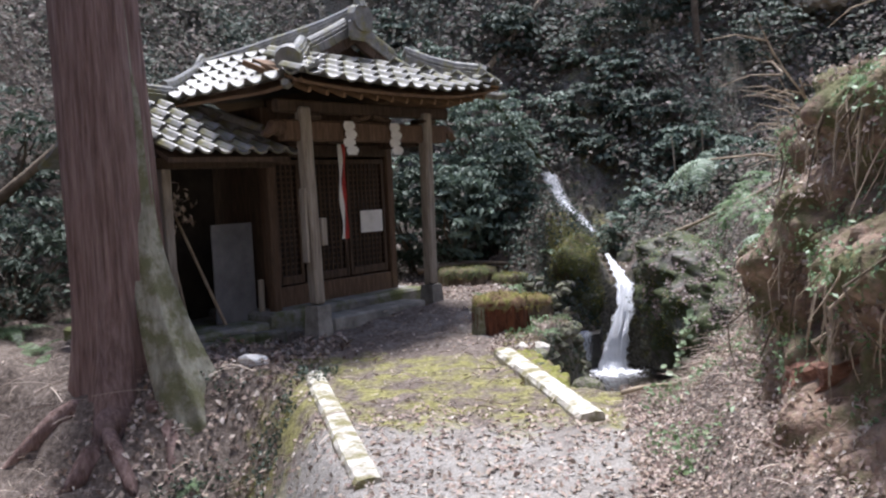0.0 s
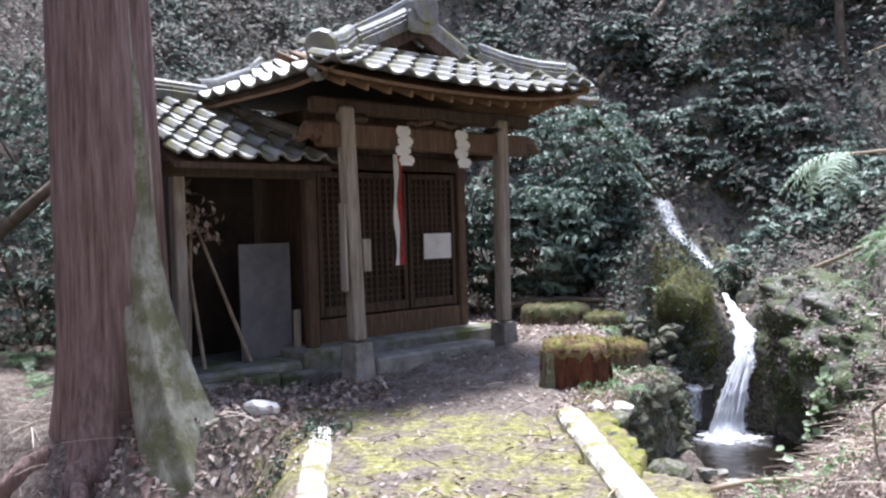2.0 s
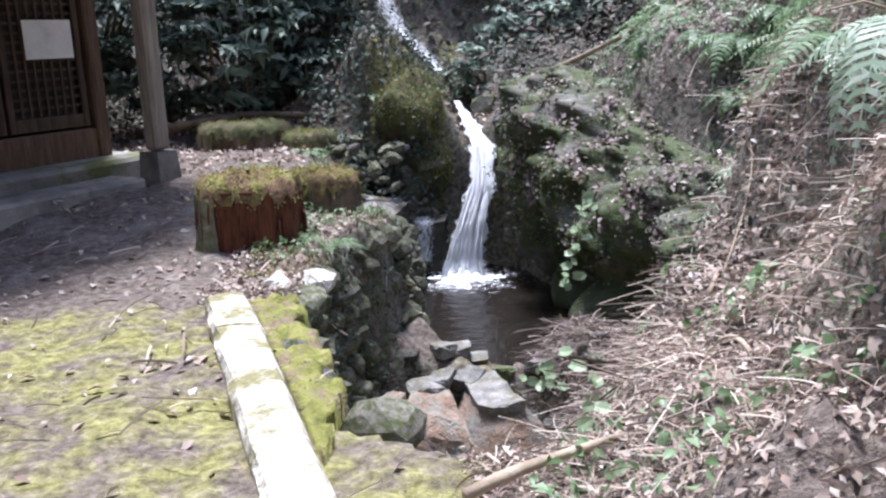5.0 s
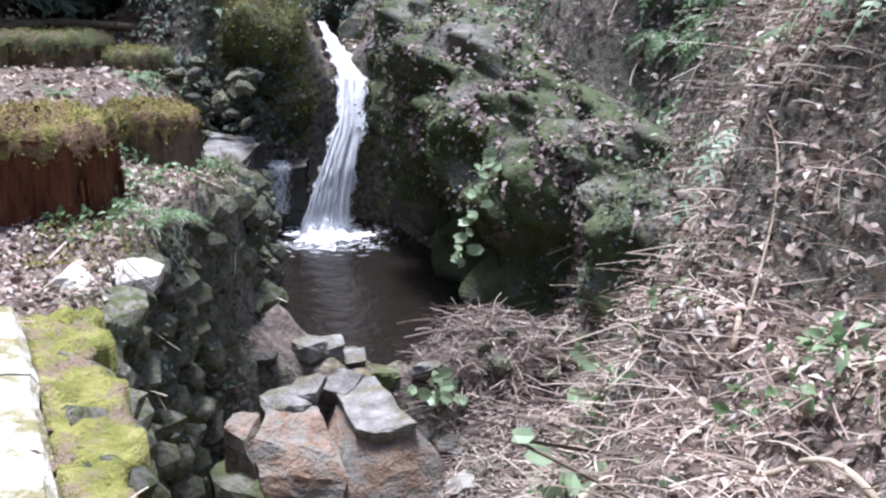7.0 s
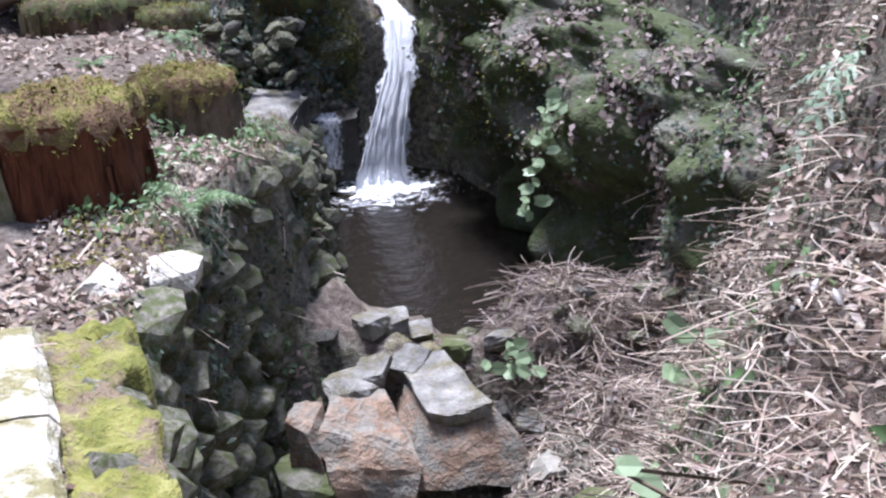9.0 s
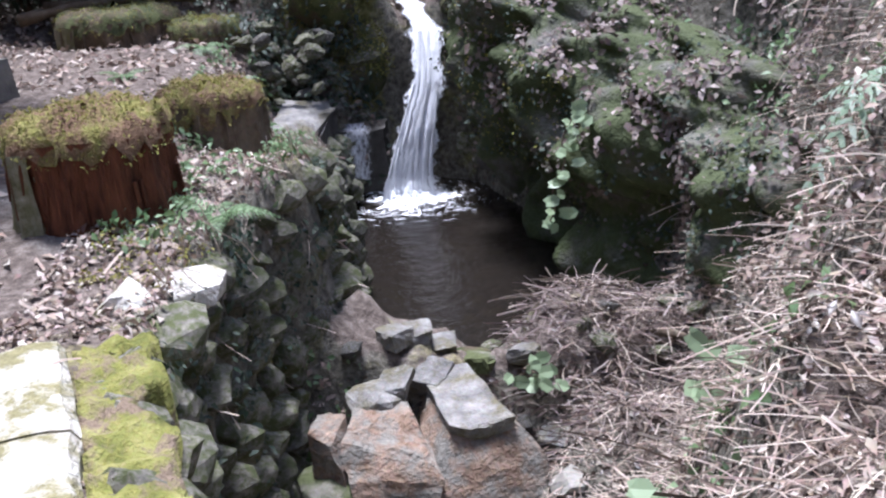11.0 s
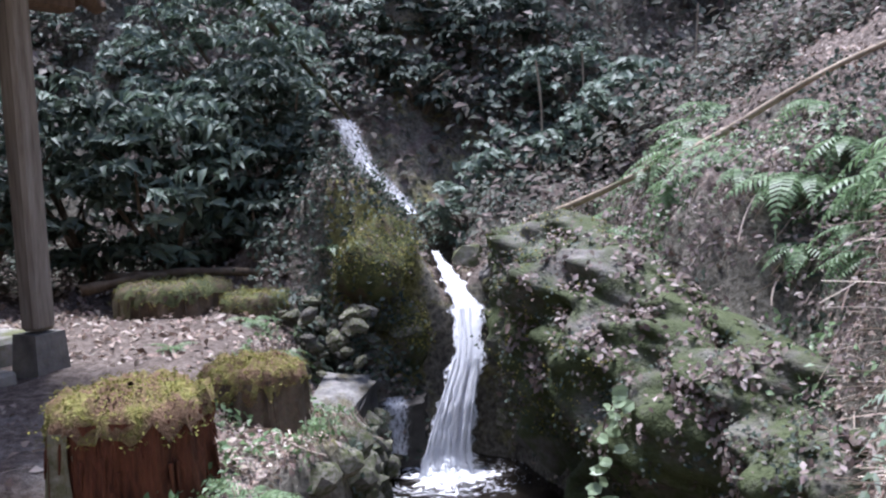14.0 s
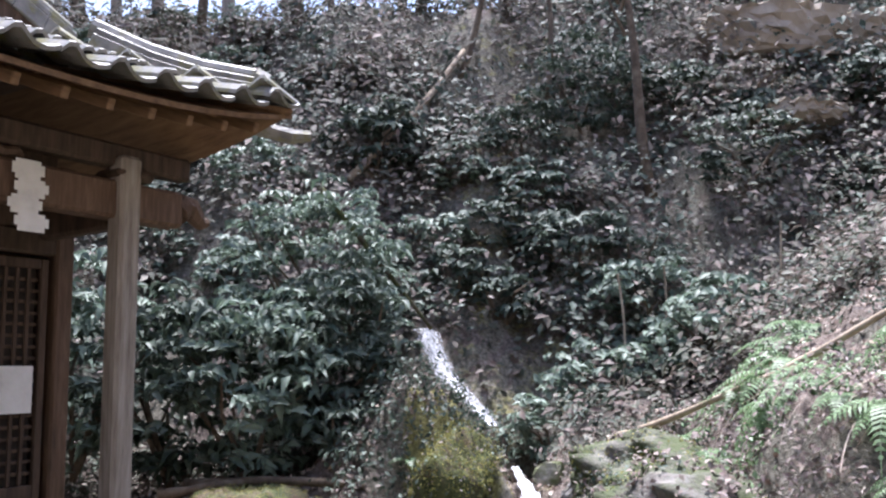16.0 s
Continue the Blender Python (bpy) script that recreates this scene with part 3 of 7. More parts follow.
_kr = np.random.default_rng(3)
kerb_stone("kerb_1", (0.47, 7.60, 0.075), (1.29, 5.28, 0.06), 0.19, 0.32, "worn pale stone kerb along the path beside the pool", _kr, 2)
kerb_stone("kerb_2", (-1.12, 6.78, 0.05), (0.10, 3.95, 0.05), 0.17, 0.30, "worn pale stone kerb along the path beside the gully", _kr, 1)


def mossy_ledge():
    """The low shelf outside the kerb by the pool."""
    b, grid = Build(), []
    for i in range(90):
        s = i / 89
        s = s * 0.66
        kx, ky = 0.47 + 0.82 * s + 0.10, 7.60 - 2.32 * s + 0.03
        ox = min(np.interp(ky, LEFT_Y, LEFT_X) + 0.0, kx + 0.15)
        row = []
        for j in range(9):
            q = j / 8
            x = kx + (max(min(ox, kx + 0.15 * float(smooth(0.67, 0.45, s))), kx + 0.02) + 0.03 * float(wob(ky, 0.3, 0.16, 3)) - kx) * min(1, q * 1.15)
            z = 0.028 - 0.25 * max(0, q - 0.87) / 0.13 + 0.014 * float(wob(x, ky + q * 0.2, 0.06, 2)) + 0.01 * float(wob(x, ky, 0.025, 4))
            row.append((x, ky + 0.12 * q, z))
        grid.append(row)
    b.sheet(grid, 0.12)
    solid("mossy_ledge", b, M_MOSS, "shelf of bright green moss outside the kerb", "moss", kind="structure", smooth_it=True)


mossy_ledge()


# ---------------------------------------------------------------- retaining wall of field stones
def retaining_wall():
    rng = np.random.default_rng(11)
    t = thing("retaining_wall", "dry wall of dark mossy field stones above the pool", "wall", kind="structure")
    kinds = [rock(rng, 1, 1, 1, 10, 0.05, 2).mesh("stone", M_STONE_MOSSY, False) for _ in range(7)]
    z = WATER - 0.25
    while z < -0.12:
        y, hgt = 6.3, rng.uniform(0.13, 0.19)
        while y < 12.0:
            w = rng.uniform(0.16, 0.32)
            top = float(ground(np.interp(y, LEFT_Y, LEFT_X) - 0.12, y))
            if z + hgt * 0.5 < top - 0.03:
                x = np.interp(y, LEFT_Y, LEFT_X) + 0.01 + (-0.10) * smooth(WATER, 0, z) + rng.uniform(-0.035, 0.035)
                m = pose(x + 0.005, y + w / 2, z + hgt / 2, rng.uniform(-12, 12), rng.uniform(-12, 12), rng.uniform(-25, 25)) @ Matrix.Diagonal((0.16, w * 0.60, hgt * 0.68, 1))
                part("stone", kinds[rng.integers(7)], None, t, m=m)
            y += w * 0.95
        z += hgt * 0.92
    return t


retaining_wall()


# ================================================================ shrine
def tile_mesh(name="tile", w=0.26, length=0.30):
    """One wavy clay pan tile, thick, its low edge towards -y."""
    b, n = Build(), 9
    prof = []
    for i in range(n):
        s = i / (n - 1)
        zz = 0.045 * math.sin(math.pi * s / 0.42) if s < 0.42 else -0.022 * math.sin(math.pi * (s - 0.42) / 0.58)
        prof.append((s * w, zz))
    grid = [[(px, py, pz + lift) for px, pz in prof] for py, lift in ((-0.5 * length, 0.028), (-0.5 * length + 0.02, 0.030), (0.5 * length, 0.0))]
    b.sheet(grid, 0.022)
    b.f = [f[::-1] for f in b.f]
    return b.mesh(name, M_TILE, False)


TILE = tile_mesh()


def tile_slope(parent, origin, across, up, cols, rows, cw, rl, keep=None, lift=None, thin=0.0):
    """Lays tiles on a plane; rows run up the slope. keep(i, j) says which to lay; lift(s, r) bends the eave."""
    ax, uy = Vector(across).normalized(), Vector(up).normalized()
    nz = ax.cross(uy).normalized()
    rng = np.random.default_rng(cols * 13 + rows)
    for r in range(rows):
        for c in range(cols):
            if keep and not keep((c + 0.5) / cols, (r + 0.5) / rows):
                continue
            p = Vector(origin) + ax * (c * cw) + uy * ((r + 0.5) * rl) + nz * (0.012 + rng.uniform(-0.004, 0.004))
            if lift:
                p.z += lift((c + 0.5) / cols, (r + 0.5) / rows)
            q = uy * math.cos(0.05) + nz * -math.sin(0.05)
            m = Matrix((ax, q, ax.cross(q))).transposed().to_4x4()
            m.translation = p
            m = m @ pose(0, 0, 0, rng.uniform(-1.2, 1.2), rng.uniform(-1, 1), rng.uniform(-1.2, 1.2))
            part("tile", TILE, None, parent, m=m)


def round_ridge(b, path, r_low, r_top, sides=10):
    """Stacked ridge: flat courses under a round cap along the path."""
    path = [Vector(p) for p in path]
    for a, c in zip(path, path[1:]):
        d = (c - a).normalized()
        m = Matrix((d, Vector((0, 0, 1)).cross(d).normalized(), d.cross(Vector((0, 0, 1)).cross(d).normalized()))).transposed().to_4x4()
        m.translation = a
        ln = (c - a).length
        b.box((0, -r_low, -0.05), (ln, r_low, 0.05), 0.006, m)
        b.box((0, -r_low * 0.82, 0.054), (ln, r_low * 0.82, 0.095), 0.006, m)
    b.tube([p + Vector((0, 0, 0.105)) for p in path], r_top, sides)


def build_shrine():
    s = thing("shrine", "small old wooden shrine with a grey tiled hip and gable roof", "shrine", SHRINE)
    W, D = 1.97, 3.0
    # front posts on stone plinths
    for u in (0.0, W):
        lean = -0.03
        b = Build()
        b.box((u - 0.07, -0.07, 0.28), (u + 0.07, 0.07, 2.42), 0.022)
        b.v = [(x - (0.055 if u == 0 else 0.02) * (z - 0.28), y + lean * (z - 0.28), z) for x, y, z in b.v]
        post = part("post", b, M_POST, s, "weathered pale grey square post")
        b = Build()
        b.add([(u + sx * (0.125 if k == 0 else 0.095), sy * (0.125 if k == 0 else 0.095), -0.25 if k == 0 else 0.27) for k in (0, 1) for sx, sy in ((-1, -1), (1, -1), (1, 1), (-1, 1))],
              [(0, 1, 5, 4), (1, 2, 6, 5), (2, 3, 7, 6), (3, 0, 4, 7), (4, 5, 6, 7)])
        part("plinth", b, M_STONE, s, "tapered pale stone post base")
    # cracked board strip on the near post
    part("loose_board", Build().box((-0.165, -0.075, 0.75), (-0.135, 0.02, 1.55), 0.008), M_POST, s)
    part("bracket_box", Build().box((0.02, -0.12, 0.92), (0.10, -0.02, 1.22), 0.01), M_POST, s, "small weathered board box on the post")
    # beams
    part("front_beam", Build().box((-0.38, -0.075, 2.06), (W + 0.38, 0.075, 2.28), 0.02), M_WOOD_WARM, s)
    part("upper_beam", Build().box((-0.45, -0.06, 2.36), (W + 0.45, 0.06, 2.50), 0.02), M_WOOD_DARK, s)
    for u in (0.0, W):
        part("tie_beam", Build().box((u - 0.05, 0.076, 2.02), (u + 0.05, 0.80, 2.20), 0.02), M_WOOD_DARK, s)
        b = Build()
        b.box((u - 0.13, -0.13, 2.285), (u + 0.13, 0.13, 2.355), 0.03)
        part("bracket", b, M_WOOD_DARK, s)
    # carved scroll ends and frog-leg strut
    for u, sg in ((-0.38, -1), (W + 0.38, 1)):
        b = Build()
        b.tube([(u + sg * q * 0.05, 0, 2.17 + 0.05 * math.sin(q * 1.1)) for q in range(6)], [0.09, 0.085, 0.075, 0.06, 0.045, 0.03], 8)
        part("beam_nose", b, M_WOOD_WARM, s, "carved scroll end of the beam")
    b = Build()
    for sg in (-1, 1):
        b.tube([(W / 2 + sg * x, -0.03, 2.285 + z) for x, z in ((0.02, 0.075), (0.12, 0.06), (0.22, 0.03), (0.30, 0.045), (0.34, 0.025))], [0.035, 0.04, 0.03, 0.028, 0.015], 6)
    part("carving", b, M_WOOD_WARM, s, "carved scrollwork above the beam")
    # body: sill, corner posts, lintel, boards
    y0 = 0.78
    for u in (0.04, 2.10):
        for d in (y0, D):
            part("body_post", Build().box((u - 0.06, d - 0.06, 0.16), (u + 0.06, d + 0.06, 2.5), 0.012), M_WOOD_WARM, s)
    part("sill", Build().box((0.10, y0 - 0.05, 0.16), (2.04, y0 + 0.05, 0.42), 0.012), M_WOOD_WARM, s, "reddish brown sill beam")
    part("lintel", Build().box((0.10, y0 - 0.05, 1.93), (2.04, y0 + 0.05, 2.08), 0.012), M_WOOD_DARK, s)
    part("wall_board", Build().box((0.10, y0 - 0.02, 2.084), (2.04, y0 + 0.03, 2.6), 0.004), M_WOOD_DARK, s)
    part("side_wall", Build().box((0.0, y0 + 0.064, 0.16), (0.05, D - 0.064, 2.5), 0.004), M_WOOD_DARK, s)
    part("side_wall", Build().box((2.08, y0 + 0.064, 0.16), (2.13, D - 0.064, 2.5), 0.004), M_WOOD_DARK, s)
    part("rear_wall", Build().box((0.10, D - 0.03, 0.16), (2.04, D + 0.02, 2.5), 0.004), M_WOOD_DARK, s)
    # floor coloured near-black for the shade indoors
    part("inner_floor", Build().box((0.06, y0 + 0.06, 0.16), (2.07, D - 0.04, 0.2), 0.004), M_DEEP_SHADE, s)
    # lattice doors
    for u0, u1 in ((0.12, 0.52), (0.58, 1.28), (1.31, 2.00)):
        door = part("lattice_door", Build().box((u0, y0 - 0.036, 0.44), (u0 + 0.05, y0 - 0.004, 1.90), 0.005).box((u1 - 0.05, y0 - 0.036, 0.44), (u1, y0 - 0.004, 1.90), 0.005)
                    .box((u0 + 0.052, y0 - 0.036, 0.44), (u1 - 0.052, y0 - 0.004, 0.54), 0.005).box((u0 + 0.052, y0 - 0.036, 1.84), (u1 - 0.052, y0 - 0.004, 1.90), 0.005), M_WOOD_DARK, s, "dark wooden lattice door leaf")
        # dark sheet behind the bars stands in for the shaded inside
        part("shade_backing", Build().box((u0 + 0.052, y0 + 0.018, 0.54), (u1 - 0.052, y0 + 0.026, 1.84), 0.001), M_DEEP_SHADE, door)
        nv, nh = int((u1 - u0 - 0.1) / 0.068), 19
        vbar = Build().box((-0.011, -0.026, 0.54), (0.011, -0.012, 1.84), 0.002).mesh("bar", M_WOOD_DARK)
        for i in range(1, nv):
            part("bar", vbar, None, door, m=pose(u0 + 0.05 + (u1 - u0 - 0.1) * i / nv, y0, 0))
        hbar = Build().box((u0 + 0.052, -0.011, -0.011), (u1 - 0.052, 0.003, 0.011), 0.002).mesh("bar", M_WOOD_DARK)
        for j in range(1, nh):
            part("bar", hbar, None, door, m=pose(0, y0, 0.54 + 1.30 * j / nh))
    # stone platform, step
    part("platform", Build().box((-0.30, 0.40, -0.2), (2.35, D + 0.3, 0.19), 0.03), M_CONC, s, "low concrete platform")
    b = Build().box((0.18, -0.06, -0.2), (1.78, 0.30, 0.10), 0.02)
    part("step", b, M_STONE, s, "long stone step with a worn pale top")
    # ---------------- roof
    e0, e1, f0, bk = -0.85, W + 0.58, -0.82, 3.7
    uc, ze, zr = W / 2, 2.575, 3.34
    gd = 0.20                                     # where the gable stands
    zl = ze + (gd - f0) * 0.44

    def up_corner(q):
        return (0.19 if q > 0.5 else 0.075) * abs(2 * q - 1) ** 2.6

    roof = part("roof", Build().box((0.0, gd + 0.1, zl - 0.16), (e1 - 0.3, bk - 0.4, zl - 0.10), 0.01), M_WOOD_DARK, s, "curved roof of weathered grey tiles")
    # soffit boards follow the eaves
    grid = [[(e0 + (e1 - e0) * i / 16 + (0.5 - i / 16) * 0.9 * j / 4 * 0.8, f0 + 0.05 + (gd - f0) * j / 4, ze - 0.045 + 0.40 * (gd - f0) * j / 4 + up_corner(i / 16) * (1 - j / 4) * 0.9) for i in range(17)] for j in range(5)]
    part("soffit", Build().sheet(grid, 0.03), M_EAVE, roof, "warm brown eave boards")
    for sg, ue in ((1, e0), (-1, e1)):
        rear = 1.5 if sg > 0 else bk
        grid = [[(ue + sg * (0.05 + 0.95 * j / 6), f0 + 1.0 * j / 6 + (rear + (1.5 * j / 6 if sg > 0 else 0) - f0 - 1.0 * j / 6) * i / 14, ze - 0.05 + 0.40 * j / 6 + (0.075 if sg > 0 else 0.19) * max(0, 1 - i / 4) ** 2 * (1 - j / 6)) for i in range(15)] for j in range(7)]
        part("soffit", Build().sheet(grid, 0.03), M_EAVE, roof)
    # rafters under the front and the near side
    raf = Build().box((-0.02, 0, -0.03), (0.02, 1.05, 0.03), 0.005).mesh("rafter", M_EAVE)
    for i in range(13):
        q = (i + 0.5) / 13
        part("rafter", raf, None, roof, m=pose(e0 + 0.12 + (e1 - e0 - 0.24) * q, f0 + 0.10, ze - 0.115 + up_corner(q) * 0.7, 21.5, 0, 0))
    # front slope
    cols = 13
    cw = (e1 - e0) / cols
    tile_slope(roof, (e0, f0, ze), (1, 0, 0), (0, 1, 0.44), cols, 4, cw, 0.285, keep=lambda c, r: (c - 0.5) * 2 < 1.04 - 0.55 * max(0, r - 0.12) and (0.5 - c) * 2 < 1.04 - 0.5 * max(0, r - 0.12), lift=lambda c, r: up_corner(c) * (1 - r * 0.8))
    # side slopes
    rise = zr - ze
    for sg, ue in ((1, e0), (-1, e1)):
        run = abs(uc - ue)
        org = (ue, bk, ze) if sg > 0 else (ue, f0, ze)
        n_c = 17
        tile_slope(roof, org, (0, -1 if sg > 0 else 1, 0), (sg * run, 0, rise), n_c, 6, (bk - f0) / n_c, math.hypot(run, rise) / 6,
                   keep=lambda c, r, sg=sg, run=run: (c if sg < 0 else 1 - c) * (bk - f0) > min(r * run * 0.95, gd - f0 + 0.05) - 0.12 and (sg < 0 or bk - (bk - f0) * c < 1.5 + 1.5 * r),
                   lift=lambda c, r, sg=sg: (0.08 if sg > 0 else 0.19) * max(0, 1 - (c if sg < 0 else 1 - c) * 3.2) ** 2 * (1 - r) - 0.04 * math.sin(math.pi * r))
    # gable with barge boards
    gz = zl - 0.02
    g = Build()
    hw = 0.55
    g.add([(uc - hw, gd + 0.16, gz), (uc + hw, gd + 0.16, gz), (uc, gd + 0.16, zr - 0.05), (uc - hw, gd + 0.21, gz), (uc + hw, gd + 0.21, gz), (uc, gd + 0.21, zr - 0.05)],
          [(0, 1, 2), (5, 4, 3), (0, 2, 5, 3), (2, 1, 4, 5), (1, 0, 3, 4)])
    part("gable", g, M_WOOD_DARK, roof, "dark boarded gable triangle")
    for sg in (-1, 1):
        b = Build()
        pts = [(uc + sg * q * (hw + 0.16), gd - 0.02, zr - 0.03 - (zr - gz) * (q ** 0.92) * 1.03) for q in (0, 0.25, 0.5, 0.75, 1.0)]
        for p, q in zip(pts, pts[1:]):
            d = Vector(q) - Vector(p)
            m = Matrix((d.normalized(), Vector((0, 1, 0)), d.normalized().cross(Vector((0, 1, 0))))).transposed().to_4x4()
            m.translation = p
            b.box((0, -0.025, -0.075), (d.length, 0.025, 0.075), 0.006, m)
        part("barge_board", b, M_WOOD_DARK, roof)
        b = Build()
        round_ridge(b, [(x, y + 0.03, z + 0.10) for x, y, z in pts], 0.075, 0.055)
        part("verge_tiles", b, M_TILE, roof, "round verge tiles down the gable edge")
    # main ridge with end tile
    b = Build()
    round_ridge(b, [(uc, gd - 0.10, zr + 0.15), (uc, 0.6, zr + 0.07), (uc, 1.0, zr + 0.03), (uc, 2.0, zr - 0.05), (uc, 3.0, zr - 0.11)], 0.12, 0.075)
    part("ridge", b, M_TILE, roof, "stacked grey ridge tiles with round caps")
    b = Build()
    b.tube([(uc, gd - 0.20, zr + 0.16), (uc, gd - 0.09, zr + 0.16)], [0.16, 0.17], 12)
    b.box((uc - 0.20, gd - 0.17, zr - 0.10), (uc + 0.20, gd - 0.105, zr + 0.13), 0.03)
    b.tube([(uc, gd - 0.16, zr + 0.27), (uc, gd - 0.13, zr + 0.38), (uc, gd - 0.10, zr + 0.46)], [0.08, 0.06, 0.025], 8)
    part("ridge_end_tile", b, M_TILE, roof, "ornamental end tile on the ridge")
    # corner ridges
    for sg, ue in ((1, e0), (-1, e1)):
        b = Build()
        p0, p1 = (Vector((-0.66, -0.50, 2.80)), Vector((0.10, 0.12, 3.06))) if sg > 0 else (Vector((2.50, -0.50, 2.86)), Vector((1.80, 0.12, 3.10)))
        round_ridge(b, [p0.lerp(p1, q) - Vector((0, 0, 0.05 * math.sin(math.pi * q))) for q in (0, 0.33, 0.66, 1)], 0.085, 0.06)
        part("corner_ridge", b, M_TILE, roof, "pale round corner ridge tiles")
        b = Build()
        d = (p0 - p1).normalized()
        b.tube([p0 - d * 0.02 + Vector((0, 0, 0.03)), p0 + d * 0.06 + Vector((0, 0, 0.02))], [0.145, 0.135], 12)
        b.tube([p0 + d * 0.02 + Vector((0, 0, -0.20)), p0 + d * 0.24 + Vector((0, 0, -0.19)), p0 + d * 0.36 + Vector((0, 0, -0.15))], [0.05, 0.05, 0.035], 8)
        part("corner_end_tile", b, M_TILE, roof, "dark round end tile at the corner")
    b = Build()
    round_ridge(b, [(uc - 0.1, 2.95, zr - 0.02), (0.3, 2.35, 3.02), (-0.35, 1.85, 2.78), (e0 + 0.08, 1.45, ze + 0.10)], 0.06, 0.045)
    part("rear_ridge", b, M_TILE, roof, "thin rear corner ridge tiles")
    return s


build_shrine()


def build_annex():
    t = thing("annex", "low dark wooden annex with a grey tiled roof beside the shrine", "shed", SHRINE)
    u0, u1 = -1.46, -0.12
    part("platform", Build().box((u0 - 0.1, 0.42, -0.35), (-0.31, 2.6, 0.10), 0.03), M_CONC, t, "low mossy stone base")
    n = 3
    for i in range(n):
        a = u0 - 0.1 + (u1 - u0 + 0.0) * i / n
        part("base_stone", Build().box((a + 0.006, 0.24, -0.35), (a + (u1 - u0) / n - 0.006, 0.412, 0.03 + 0.02 * (i % 2)), 0.03), M_STONE_MOSSY, t)
    for u in (u0, u1):
        part("post", Build().box((u - 0.055, 0.50, 0.10), (u + 0.055, 0.61, 1.92), 0.012), M_WOOD_WARM if u == u1 else M_POST, t)
    # shade deep in the open recess is put into this wall's colour
    part("back_wall", Build().box((u0, 1.55, 0.10), (u1, 1.6, 2.1), 0.004), M_DEEP_SHADE, t)
    part("side_wall", Build().box((u0 - 0.02, 0.615, 0.10), (u0 + 0.03, 1.54, 2.0), 0.004), M_WOOD_DARK, t)
    part("eave_beam", Build().box((u0 - 0.15, 0.47, 1.80), (u1 + 0.05, 0.58, 1.92), 0.012), M_WOOD_DARK, t)
    part("metal_sheet", Build().box((-0.72, 0.84, 0.10), (-0.16, 0.86, 1.20), 0.003), M_SHEET, t, "grey metal sheet leaning at the wall")
    part("rag", Build().box((-0.22, 0.70, 0.102), (-0.14, 0.74, 0.55), 0.012), M_POST, t, "ragged pale strip beside the post")
    roof = part("roof", Build().sheet([[(u0 - 0.2 + (u1 - u0 + 0.2) * i / 6, 0.16 + 1.28 * j / 4, 1.90 + 0.66 * j / 4) for i in range(7)] for j in range(5)], 0.05), M_WOOD_DARK, t)
    cols = 7
    tile_slope(roof, (u0 - 0.2, 0.12, 1.925), (1, 0, 0), (0, 1, 0.515), cols, 5, (u1 + 0.05 - u0 + 0.2) / cols, 0.285, keep=lambda c, r: c < 1.0 - 0.26 * r)
    part("roof_back", Build().sheet([[(u0 - 0.2 + (u1 - u0 + 0.2) * i / 6, 1.46 + 1.2 * j / 4, 2.56 - 0.6 * j / 4) for i in range(7)] for j in range(5)], 0.05), M_TILE, roof)
    b = Build()
    round_ridge(b, [(u0 - 0.2, 1.42, 2.64), (-1.1, 1.42, 2.62), (-0.70, 1.42, 2.60)], 0.11, 0.06)
    part("ridge", b, M_TILE, roof, "pale flat ridge tiles")
    b = Build()
    round_ridge(b, [(-0.70, 1.40, 2.52), (-0.45, 0.95, 2.32), (-0.2, 0.5, 2.12)], 0.06, 0.05)
    part("corner_ridge", b, M_TILE, roof)
    return t


build_annex()


def leaning_poles():
    """Leaning poles with a bundle of paper strips."""
    t = thing("leaning_poles", "thin bare poles leaning against the annex wall", "poles", SHRINE)
    for a, c in (((-1.30, 0.75, 0.11), (-1.06, 1.1, 1.45)), ((-0.70, 0.72, 0.11), (-1.02, 1.1, 1.40)), ((-1.20, 0.66, 0.11), (-1.16, 1.05, 1.30))):
        part("pole", Build().tube([a, c], [0.02, 0.014], 7), M_TWIG, t)
    rng = np.random.default_rng(5)
    pts = rng.normal(size=(90, 3)) * (0.14, 0.05, 0.13) + (-1.08, 1.0, 1.42)
    v, f = leaves(pts, np.tile((0, -1.0, 0.3), (90, 1)), 0.09, rng, 0.7)
    part("dry_leaves", mesh_np("dry_leaves", v, f, L_STRAW), None, t, "bunch of dry leaves")
    return t


leaning_poles()


def shide(u):
    """A zig-zag folded paper streamer."""
    b = Build()
    zs = [2.28, 2.19, 2.18, 2.10, 2.09, 2.01, 2.00, 1.92]
    for k in range(4):
        z1, z0 = zs[2 * k], zs[2 * k + 1]
        o = 0.0 if k == 0 else (0.018 if k % 2 else -0.018)
        w = 0.075 if k else 0.07
        b.box((u + o - w, -0.102 - 0.006 * k, z0 - 0.015), (u + o + w, -0.098 - 0.006 * k, z1), 0.001)
        b.box((u + o - w - 0.02, -0.104 - 0.006 * k, z0 + 0.012), (u + o + w + 0.02, -0.1025 - 0.006 * k, z1 - 0.02), 0.001)
    ob = solid("paper_streamer", b, M_PAPER, "white folded zigzag paper streamer hanging from the beam", "streamer", SHRINE, "paper streamers")
    return ob


shide(0.54)
shide(1.31)


